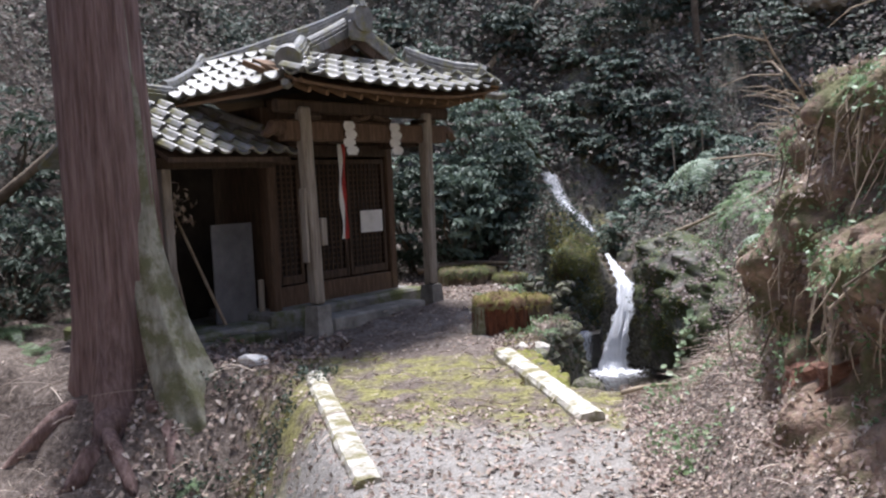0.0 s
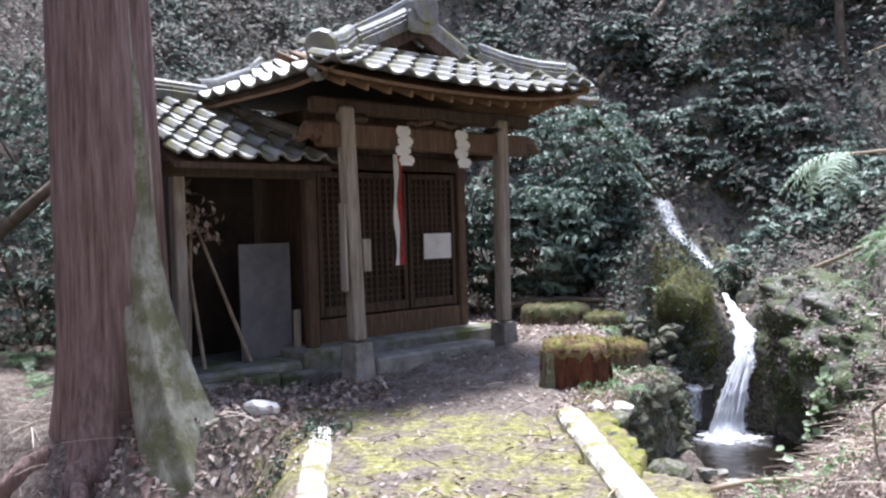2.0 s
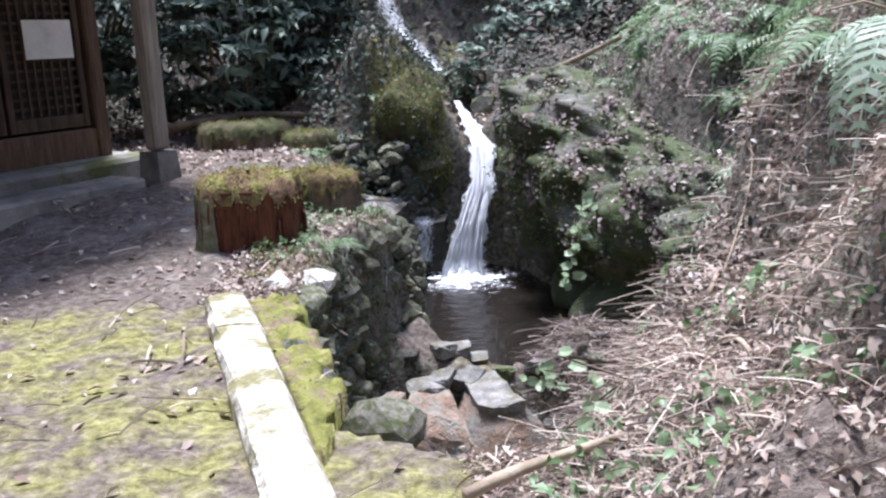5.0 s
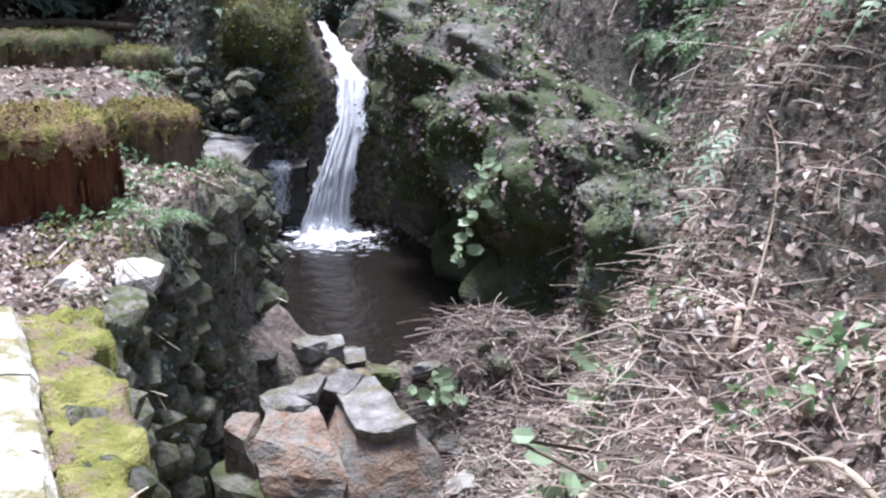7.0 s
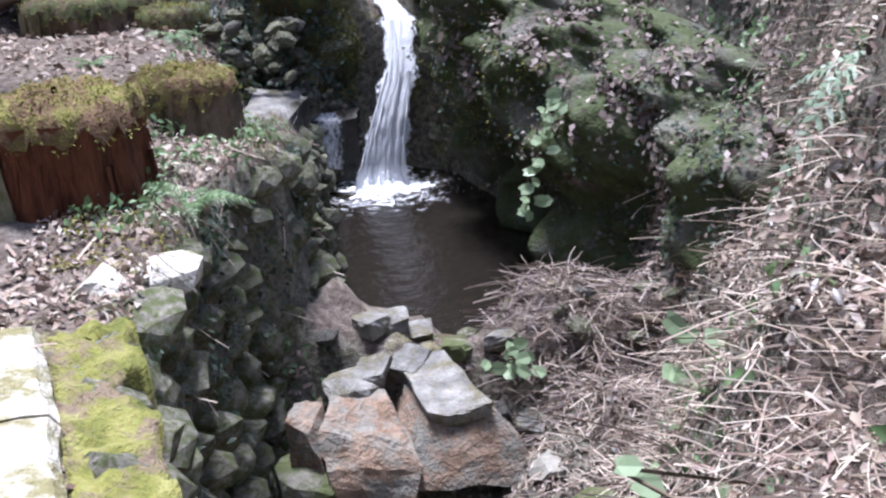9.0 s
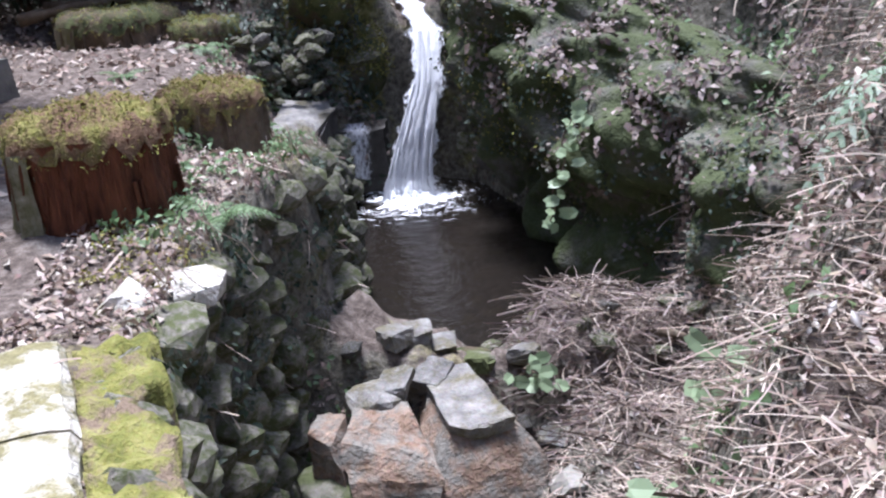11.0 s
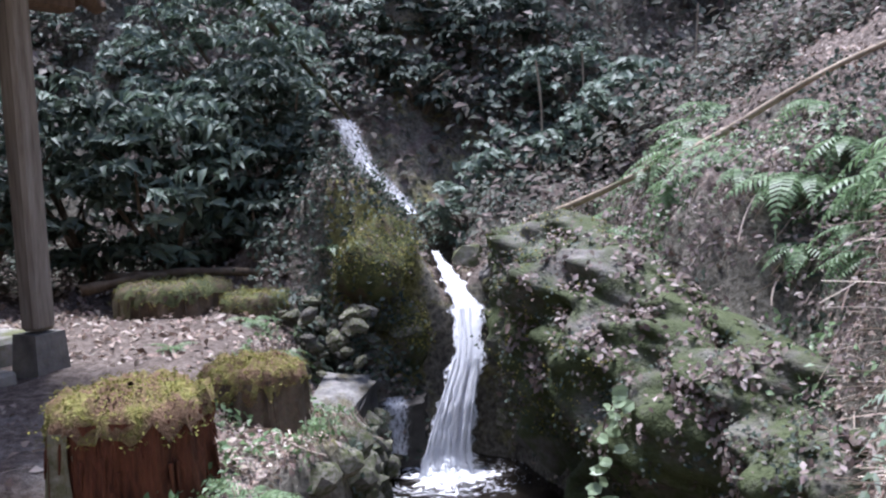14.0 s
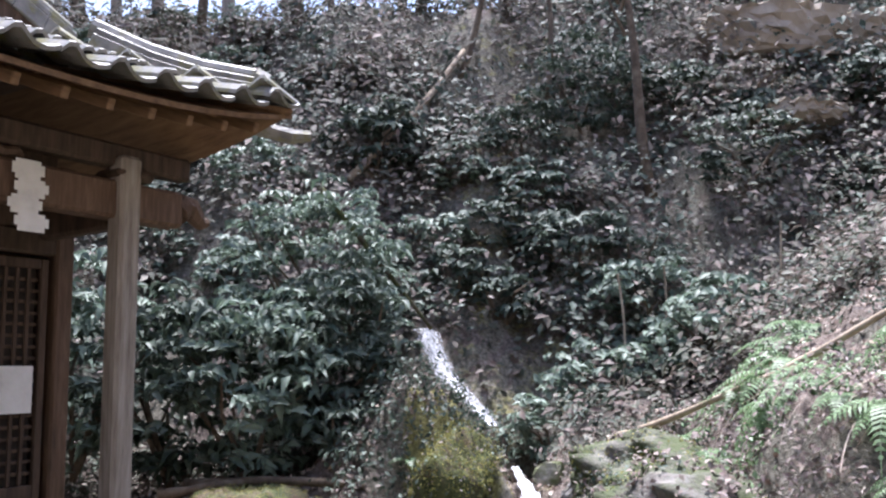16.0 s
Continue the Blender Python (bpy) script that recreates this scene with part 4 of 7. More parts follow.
def bell_rope():
    t = thing("bell_rope", "faded red and white cloth rope hanging before the doors", "rope", SHRINE)
    for du, mat, name in ((0.0, M_PAPER, "white_strip"), (0.055, M_RED, "red_strip")):
        grid = [[(0.74 + du + w * 0.05 + 0.012 * math.sin(j * 0.7), 0.30 + 0.012 * math.sin(j * 0.9 + w * 3 + du * 30), 2.06 - 1.12 * j / 14) for w in (0, 0.33, 0.66, 1)] for j in range(15)]
        part(name, Build().sheet(grid, 0.0).sheet([[(x, y + 0.006, z) for x, y, z in r] for r in grid]), mat, t)
    part("bar", Build().box((0.56, 0.26, 2.055), (0.96, 0.32, 2.10), 0.01), M_WOOD_DARK, t)


bell_rope()
solid("paper_notice", Build().box((1.50, 0.724, 0.965), (1.91, 0.728, 1.245), 0.001), M_PAPER, "blank white paper notice pinned to the lattice door", "notice", SHRINE)


# ================================================================ water
def ribbon(name, pts, widths, material, label, bulge=0.05, cols=9, sub=6, rag=0.25):
    """Falling water along a path, facing the path's low side, with a streaked surface."""
    rng = np.random.default_rng(len(pts) + cols)
    p = np.array(pts, float)
    s = np.linspace(0, len(p) - 1, (len(p) - 1) * sub + 1)
    path = np.stack([np.interp(s, range(len(p)), p[:, i]) for i in range(3)], 1)
    k = np.ones(5) / 5
    path[2:-2] = np.stack([np.convolve(path[:, i], k, "valid") for i in range(3)], 1)
    w = np.interp(s, range(len(p)), widths)
    b, grid = Build(), []
    run = np.concatenate([[0], np.cumsum(np.linalg.norm(np.diff(path, axis=0), axis=1))])
    shift = 7.3 * p[0, 0] + 3.1 * widths[-1]
    ragl, ragr = rng.uniform(-1, 1, len(s)), rng.uniform(-1, 1, len(s))
    for i in range(len(s)):
        row = []
        for j in range(cols):
            q = j / (cols - 1) * 2 - 1
            edge = (ragl[i] if q < 0 else ragr[i]) * rag * abs(q) ** 3 * 0.5
            x = path[i, 0] + 0.5 * w[i] * (q + edge * np.sign(q))
            row.append((x, path[i, 1] - bulge * (1 - q * q) + rng.uniform(-0.008, 0.008), path[i, 2] + rng.uniform(-0.006, 0.006)))
        grid.append(row)
    b.sheet(grid)
    me = b.mesh(name, material, True)
    lay = me.uv_layers.new(name="UVMap")
    for poly in me.polygons:
        for li, vi in zip(poly.loop_indices, poly.vertices):
            lay.data[li].uv = ((vi % cols) / (cols - 1) * 0.5, -run[vi // cols] + shift)
    ob = new(name, me)
    return tagged(ob, label, "waterfall", "waterfalls")


def stream_of(parent, name, *args, **kw):
    """A ribbon of water that is a part of a waterfall."""
    ob = ribbon(name, *args, **kw)
    ob.parent = parent
    for k in ("category", "group"):
        del ob[k]


def waterfalls():
    rng = np.random.default_rng(12)
    path = [(1.56, 13.35, 0.47), (1.60, 13.15, 0.40), (1.69, 12.80, 0.28), (1.80, 12.50, 0.08), (1.775, 12.25, -0.264), (1.67, 12.08, -0.578), (1.60, 11.97, -0.896), (1.58, 11.93, -1.10)]
    t = thing("waterfall", "white waterfall pouring down dark rock into the pool", "waterfall", group="waterfalls")
    stream_of(t, "water_sheet", path, [0.07, 0.09, 0.18, 0.28, 0.30, 0.33, 0.40, 0.46], M_FALL, "white broken sheet of water", rag=0.6, cols=13)
    stream_of(t, "water_sheet", [(x, y + 0.05, z) for x, y, z in path[2:]], [0.12, 0.20, 0.22, 0.24, 0.30, 0.34], M_FALL_THIN, "thinner water behind the sheet", 0.03, rag=0.6)
    for i in range(13):
        o, q = rng.uniform(-0.5, 0.5), int(rng.integers(3, 5))
        run = path[q:]
        spread = np.linspace(0.20, 0.44, len(run))
        stream_of(t, "strand", [(x + o * w + rng.uniform(-0.012, 0.012), y - 0.045 - rng.uniform(0, 0.03), z) for (x, y, z), w in zip(run, spread)], [rng.uniform(0.015, 0.035)] + [rng.uniform(0.02, 0.07) for _ in run[1:]], M_FALL, "white strand of water", 0.012, 5, 6, 0.8)
    t = thing("waterfall", "thin upper waterfall sliding down a rock", "waterfall", group="waterfalls")
    stream_of(t, "water_sheet", [(0.60, 15.72, 1.80), (0.665, 15.57, 1.66), (0.79, 15.38, 1.385), (0.93, 15.18, 1.17), (1.145, 14.97, 0.99), (1.36, 14.72, 0.75)], [0.34, 0.34, 0.32, 0.32, 0.26, 0.20], M_FALL_THIN, "thin clear sheet of water", cols=13, rag=0.5)
    stream_of(t, "strand", [(0.70, 15.50, 1.58), (0.80, 15.32, 1.36), (0.90, 15.20, 1.22), (1.04, 15.02, 1.06)], [0.08, 0.10, 0.08, 0.06], M_FALL_THIN, "white strand of water", 0.01, 5)
    stream_of(t, "strand", [(0.87, 15.24, 1.28), (0.995, 15.05, 1.10), (1.185, 14.86, 0.91), (1.36, 14.66, 0.74)], [0.08, 0.08, 0.09, 0.12], M_FALL, "white strand of water", 0.02, 5)


waterfalls()


def foam():
    """Churned white water where the fall lands: a low broken mound, rings of foam and drops."""
    rng = np.random.default_rng(2)
    b, grid = Build(), []
    for i in range(26):
        q, row = i / 25, []
        for k in range(97):
            a = 6.28318 * (k % 96) / 96
            r = q * (0.30 + 0.07 * math.sin(3 * a + 1) + 0.05 * math.sin(7 * a) + 0.05 * math.sin(17 * a + 2) + 0.03 * math.sin(29 * a))
            x, y = 1.57 + r * 1.15 * math.cos(a), 11.84 + r * 0.85 * math.sin(a)
            row.append((x, y, WATER - 0.012 + 0.075 * (1 - q) ** 1.6 + (0.030 * (1 - q) + 0.010) * float(wob(x, y, 0.05, 1)) + 0.008 * float(wob(x, y, 0.02, 3))))
        grid.append(row)
    b.sheet(grid)
    for i in range(160):
        a, r = rng.uniform(0, 6.28), abs(rng.normal()) * 0.13
        x, y, s = 1.57 + r * math.cos(a), 11.84 + r * 0.8 * math.sin(a), rng.uniform(0.003, 0.009)
        zc = WATER + rng.uniform(0.0, 0.16) * max(0.1, 1 - r * 3)
        b.add([(x - s, y, zc), (x, y - s, zc), (x + s, y, zc), (x, y + s, zc), (x, y, zc + s * 2), (x, y, zc - s)], [(0, 1, 4), (1, 2, 4), (2, 3, 4), (3, 0, 4), (1, 0, 5), (2, 1, 5), (3, 2, 5), (0, 3, 5)])
    for i in range(420):
        a, r = rng.uniform(0, 6.28), 0.27 + abs(rng.normal()) * 0.14
        x, y, s, ln = 1.54 + r * 1.25 * math.cos(a), 11.82 + r * 0.85 * math.sin(a), rng.uniform(0.002, 0.006), rng.uniform(0.01, 0.05)
        t = (-ln * math.sin(a), ln * 0.5 * math.cos(a))
        b.add([(x - t[0], y - t[1], WATER + 0.005), (x, y - s, WATER + 0.006), (x + t[0], y + t[1], WATER + 0.005), (x, y + s, WATER + 0.006)], [(0, 1, 2, 3)])
    m, n, l, p = node_material("foam")
    p.inputs["Base Color"].default_value, p.inputs["Roughness"].default_value = (0.88, 0.9, 0.93, 1), 0.5
    ob = solid("foam", b, m, "white churned foam where the waterfall meets the pool", "foam", kind="stuff", smooth_it=True)
    return ob


foam()


def hull(points, rng, rough=0.012, cuts=3):
    """A broken stone: the convex hull of its corners, with roughened flats."""
    bm = bmesh.new()
    for p in points:
        bm.verts.new(p)
    bmesh.ops.convex_hull(bm, input=bm.verts)
    bmesh.ops.delete(bm, geom=[v for v in bm.verts if not v.link_faces], context="VERTS")
    bmesh.ops.subdivide_edges(bm, edges=bm.edges, cuts=cuts, use_grid_fill=True)
    for v in bm.verts:
        p = v.co.copy()
        v.co = p + Vector((float(wob(p.y, p.z, 0.11, 1)), float(wob(p.x, p.z, 0.13, 2)), float(wob(p.x, p.y, 0.12, 3)))) * rough + Vector(rng.normal(size=3)) * rough * 0.2
    bm.verts.index_update()
    b = Build().add([v.co for v in bm.verts], [[v.index for v in f.verts] for f in bm.faces])
    bm.free()
    return b


def spillway():
    t = thing("spillway", "stone slab spillway with a thin sheet of water", "spillway")
    rng = np.random.default_rng(19)
    top = [(0.62, 11.45, -0.37), (0.86, 11.42, -0.49), (1.04, 11.95, -0.37), (1.0, 12.12, -0.34), (0.68, 12.12, -0.31)]
    part("slab", hull(top + [(x, y, z - 0.07) for x, y, z in top], rng, 0.006), M_ROCK_GREY, t, "flat tilted grey slab")
    # plate filling the gap under the slab; its black colour holds the shade
    side = [(0.90, 11.50, -0.55), (1.06, 12.0, -0.36), (1.08, 12.0, -1.25), (0.96, 11.50, -1.25)]
    part("side_stone", hull(side + [(x - 0.10, y + 0.04, z) for x, y, z in side], rng, 0.012), M_WET_SHADE, t, "side stone coloured black as the shaded gap")
    # wet sill, blackened further as the dark opening behind the water
    part("sill_stone", hull([(x, y, z) for x in (1.02, 1.42) for y, z in ((12.10, -1.3), (12.10, -0.585), (12.34, -1.3), (12.34, -0.56))], rng, 0.012), M_WET_SHADE, t, "wet sill stone, black for the shaded opening")
    ob = ribbon("thin_water", [(1.19, 12.22, -0.55), (1.185, 12.085, -0.58), (1.18, 12.055, -0.8), (1.18, 12.04, -0.95)], [0.26, 0.27, 0.27, 0.27], M_FALL_MID, "thin sheet of water over the sill", 0.0, 15, 8, 0.1)
    ob.parent = t
    for k in ("category", "group"):
        del ob[k]


spillway()


# ================================================================ rocks
def boulder(loc, size, rot, material, label, seed, sub=3, cuts=11, rough=0.05):
    rng = np.random.default_rng(seed)
    return solid("boulder", rock(rng, *size, cuts, rough, sub), material, label, "boulder", pose(*loc, *rot), "boulders by the stream", smooth_it=material is M_MOSS_DARK)


def block(loc, size, rot, material, label, seed, jit=0.10):
    """An angular broken block: the hull of an uneven box, its flats roughened."""
    rng = np.random.default_rng(seed)
    bm = bmesh.new()
    for sx in (-1, 1):
        for sy in (-1, 1):
            for sz in (-1, 1):
                c = np.array((sx, sy, sz)) * rng.uniform(0.55, 1.0, 3)
                bm.verts.new(c)
                k = rng.integers(3)
                c2 = np.array((sx, sy, sz)) * rng.uniform(0.75, 1.0, 3)
                c2[k] *= rng.uniform(0.1, 0.5)
                bm.verts.new(c2)
    res = bmesh.ops.convex_hull(bm, input=bm.verts)
    bmesh.ops.delete(bm, geom=[v for v in bm.verts if not v.link_faces], context="VERTS")
    bmesh.ops.subdivide_edges(bm, edges=bm.edges, cuts=3, use_grid_fill=True)
    for v in bm.verts:
        p = v.co
        n = float(wob(p.x + seed, p.y + p.z * 1.7, 0.55, 1)) * 0.05 + float(wob(p.x * 1.3 - p.z, p.y + seed, 0.2, 3)) * 0.022
        q = p * (1 + n) + Vector(rng.normal(size=3)) * 0.012
        v.co = Vector((q.x * size[0], q.y * size[1], q.z * size[2]))
    bm.verts.ensure_lookup_table()
    bm.verts.index_update()
    b = Build().add([v.co for v in bm.verts], [[v.index for v in f.verts] for f in bm.faces])
    bm.free()
    return solid("boulder", b, material, label, "boulder", pose(*loc, *rot), "boulders by the stream")


block((1.38, 8.76, -0.83), (0.09, 0.11, 0.035), (10, -12, -20), M_ROCK_GREY, "broken plate of grey rock", 51)
_hr = np.random.default_rng(23)


def split_rock(points, material, label):
    return solid("boulder", hull(points, _hr, 0.010, 4), material, label, "boulder", group="boulders by the stream")


split_rock([(1.50, 8.90, -0.93), (1.74, 8.92, -0.91), (1.86, 8.52, -0.91), (1.60, 8.50, -0.925), (1.47, 8.32, -1.12), (1.97, 8.33, -1.16), (1.985, 8.42, -1.02), (1.88, 9.0, -1.2), (1.48, 9.0, -1.2)], M_ROCK_BROWN, "reddish brown boulder with a flat split face")
_top = [(1.51, 8.90, -0.875), (1.60, 8.97, -0.865), (1.72, 8.92, -0.855), (1.865, 8.50, -0.87), (1.74, 8.475, -0.885), (1.60, 8.49, -0.89)]
split_rock(_top + [(x, y, z - 0.05) for x, y, z in _top], M_ROCK_GREY, "flat pale grey slab lying on a brown boulder")
split_rock([(1.15, 8.42, -0.86), (1.22, 8.62, -0.84), (1.44, 8.66, -0.86), (1.50, 8.40, -0.955), (1.56, 8.33, -1.02), (1.18, 8.31, -0.98), (1.24, 8.27, -1.12), (1.52, 8.28, -1.13), (1.2, 8.8, -1.2), (1.5, 8.8, -1.2)], M_ROCK_BROWN, "broken brown boulder with a cracked front")
split_rock([(1.05, 8.40, -0.80), (1.13, 8.36, -0.84), (1.18, 8.52, -0.80), (1.06, 8.56, -0.82), (1.05, 8.34, -1.1), (1.20, 8.30, -1.1), (1.2, 8.6, -1.1), (1.04, 8.6, -1.1)], M_ROCK_BROWN, "upright brown block of rock by the wall")
split_rock([(1.44, 8.86, -0.87), (1.54, 8.98, -0.83), (1.66, 8.94, -0.84), (1.58, 8.80, -0.87), (1.45, 8.86, -0.95), (1.56, 9.02, -0.95), (1.68, 8.96, -0.95), (1.56, 8.80, -0.95)], M_ROCK_GREY, "bluish grey tilted plate of rock")
for _i, (_x, _y) in enumerate(((1.24, 8.86), (1.40, 9.02), (1.50, 9.10), (1.78, 9.0), (1.62, 9.08), (1.98, 8.95), (1.14, 8.72), (2.08, 8.62))):
    block((_x, _y, float(ground(_x, _y)) + 0.01 + 0.02 * (_i % 3)), (0.07 + 0.012 * (_i % 4), 0.06 + 0.01 * (_i % 3), 0.035 + 0.01 * (_i % 2)), (17 * _i % 30 - 15, 23 * _i % 36 - 18, 47 * _i), M_ROCK_GREY if _i % 3 else M_STONE_MOSSY, "small broken stone on the pool's dam", 70 + _i)
boulder((1.30, 8.70, -0.85), (0.16, 0.13, 0.10), (0, 0, 30), M_ROCK_GREY, "small grey stone at the pool's edge", 24, 2)
boulder((1.78, 9.10, -0.97), (0.20, 0.12, 0.09), (0, 0, -10), M_MOSS_DARK, "low mossy stone at the pool's edge", 26, 2)
boulder((1.20, 8.95, -0.93), (0.14, 0.13, 0.12), (0, 0, 80), M_STONE_MOSSY, "dark stone at the foot of the wall", 27, 2)
boulder((1.08, 8.35, -1.05), (0.15, 0.17, 0.14), (0, 0, 20), M_STONE_MOSSY, "dark stone at the foot of the wall", 28, 2)
boulder((1.25, 8.15, -1.12), (0.14, 0.12, 0.12), (0, 0, 50), M_ROCK_GREY, "wet grey stone in the stream", 29, 2)
boulder((2.35, 9.15, -1.02), (0.20, 0.10, 0.05), (0, 0, 25), M_ROCK_GREY, "flat wet stone at the water's edge", 30, 2)
boulder((2.05, 8.30, -1.06), (0.13, 0.10, 0.07), (0, 0, 10), M_STONE, "wet dark stone in the stream", 31, 2)
boulder((2.15, 7.95, -1.02), (0.15, 0.12, 0.10), (0, 0, 70), M_STONE_MOSSY, "mossy stone in the stream", 32, 2)
boulder((1.08, 12.72, 0.46), (0.42, 0.40, 0.42), (0, 0, 10), M_MOSS_DARK, "big mossy rock at the head of the waterfall", 33, 3, 9, 0.12)
boulder((1.36, 12.95, 0.20), (0.16, 0.25, 0.25), (0, 0, 40), M_STONE_MOSSY, "dark wet rock beside the waterfall", 34)
boulder((2.16, 12.78, 0.24), (0.38, 0.30, 0.50), (10, 12, 20), M_ROCK_GREY, "pale grey rock beside the waterfall", 35)
boulder((2.62, 12.45, 0.46), (0.48, 0.34, 0.32), (0, 12, -20), M_MOSS_DARK, "mossy rock shoulder beside the waterfall", 36)
boulder((1.86, 13.0, 0.42), (0.17, 0.15, 0.14), (0, 0, 0), M_STONE_MOSSY, "black rock at the lip of the fall", 37, 2)
boulder((1.24, 12.62, -0.10), (0.26, 0.22, 0.42), (0, 0, 0), M_STONE_MOSSY, "dark mossy rock face beside the fall", 42)
boulder((0.60, 8.02, -0.03), (0.15, 0.13, 0.10), (0, 0, 15), M_KERB, "pale stone block on the wall top", 44, 2)
boulder((0.76, 8.16, -0.06), (0.14, 0.17, 0.12), (0, 6, -20), M_KERB, "pale stone block on the wall top", 45, 2)
boulder((-1.85, 7.25, 0.06), (0.18, 0.11, 0.075), (0, 0, 10), M_CHALK, "broken white stone lying on the court", 46, 2)
boulder((2.28, 3.55, 0.30), (0.20, 0.24, 0.20), (0, 0, 0), M_STONE, "mossy grey-tan rock at the foot of the bank", 47, 3)
boulder((2.98, 9.70, 0.20), (0.06, 0.05, 0.04), (0, 0, 0), M_KERB, "pale pebble on the bank", 48, 2)
boulder((3.07, 9.68, 0.19), (0.07, 0.05, 0.045), (0, 0, 40), M_ROCK_GREY, "grey pebble on the bank", 49, 2)


BULGE_Y = [8.3, 8.6, 9.0, 9.6, 10.0, 10.5, 11.2, 11.8, 12.4, 12.9]
BULGE_X = [3.20, 3.05, 2.90, 2.68, 2.50, 2.28, 2.06, 2.03, 2.0, 1.96]
BULGE_TOP = [0.05, 0.10, 0.16, 0.24, 0.34, 0.50, 0.70, 0.80, 0.85, 0.85]


def face_grid(ny=190, nh=76):
    """Points of the rock that leans out over the pool: rows along the bank, columns from the water up."""
    ys = np.linspace(8.3, 12.9, ny)
    h = np.linspace(0, 1, nh)
    yy, hh = np.meshgrid(ys, h, indexing="ij")
    bx, zt = np.interp(yy, BULGE_Y, BULGE_X), np.interp(yy, BULGE_Y, BULGE_TOP)
    back = np.interp(yy, RIGHT_Y, RIGHT_X) + 0.12
    z = -1.25 + (zt + 1.25) * np.interp(hh, [0, 0.1, 0.3, 0.45, 0.6, 0.75, 0.9, 1.0], [0, 0.14, 0.36, 0.56, 0.76, 0.90, 0.985, 1.0])
    out = np.interp(hh, [0, 0.6, 0.75, 0.9, 1.0], [0, 0.02, 0.12, 0.55, 1.3])
    under = np.interp(hh, [0, 0.1, 0.26, 0.42], [1, 1, 0.75, 0.0])
    x = bx + out + under * np.maximum(back - bx, 0.10)
    soft = np.clip(np.minimum(yy - 8.3, 12.9 - yy) / 0.3, 0, 1)
    lump = 0.13 * wob(yy + 0.3 * z, z * 1.3, 0.55, 1) + 0.06 * wob(yy, z * 1.4 + x, 0.22, 3) + 0.022 * wob(yy + x, z - yy, 0.09, 5)
    lump = np.where(lump > 0, lump, 1.25 * lump)
    x = x - (0.35 + 0.65 * soft) * lump * (1 - 0.5 * smooth(0.8, 1, hh))
    z = z + 0.4 * lump * smooth(0.5, 0.8, hh) - 0.25 * smooth(0.9, 1.0, hh) - 0.5 * (1 - soft) * hh
    return np.stack([x, yy, z], -1)


def rock_face():
    """Dark mossy rock leaning over the pool, and loose ledges beside the fall."""
    b = Build().sheet(face_grid())
    b.f = [f[::-1] for f in b.f]
    t = solid("rock_face", b, M_FACE, "dark mossy rock leaning over the pool", "rock", kind="structure", smooth_it=True)
    rng = np.random.default_rng(63)
    kinds = [rock(rng, 1, 1, 1, 8, 0.06, 2).mesh("ledge", M_STONE_MOSSY if i % 3 else M_MOSS_DARK) for i in range(6)]
    for i in range(60):
        y = rng.uniform(12.2, 12.75)
        x = rng.choice([rng.uniform(0.55, 1.45), rng.uniform(2.0, 2.6)])
        z = rng.uniform(-0.95, 0.4)
        s = rng.uniform(0.08, 0.18)
        part("ledge", kinds[rng.integers(6)], None, t, m=pose(x, y + 0.30 * (z + 0.9) + 0.05, z, rng.uniform(-20, 20), rng.uniform(-20, 20), rng.uniform(0, 360)) @ Matrix.Diagonal((s, s, s * rng.uniform(0.5, 0.9), 1)))


rock_face()


def scatter_stones():
    """Broken stones on the stream bed and below the wall."""
    rng = np.random.default_rng(91)
    kinds = [rock(rng, 1, 1, 1, 8, 0.05, 1).mesh("stone", M_STONE_MOSSY if i < 3 else M_ROCK_GREY) for i in range(6)]
    t = thing("stream_stones", "loose wet stones scattered over the stream bed", "stones", kind="structure")
    for i in range(110):
        y = rng.uniform(7.0, 9.4)
        x = rng.uniform(np.interp(y, LEFT_Y, LEFT_X), np.interp(y, RIGHT_Y, RIGHT_X) + 0.15)
        s = rng.uniform(0.03, 0.10)
        part("stone", kinds[rng.integers(6)], None, t, m=pose(x, y, float(ground(x, y)) + s * 0.2, *rng.uniform(-40, 40, 3)) @ Matrix.Diagonal((s, s * rng.uniform(0.6, 1), s * rng.uniform(0.4, 0.8), 1)))
    for i in range(70):
        y = rng.uniform(12.25, 12.7)
        x = rng.uniform(0.35, 1.05)
        s = rng.uniform(0.06, 0.13)
        part("stone", kinds[rng.integers(4)], None, t, m=pose(x, y - 0.25, -0.45 + rng.uniform(0, 0.62), *rng.uniform(-40, 40, 3)) @ Matrix.Diagonal((s, s * 0.8, s * 0.6, 1)))


scatter_stones()


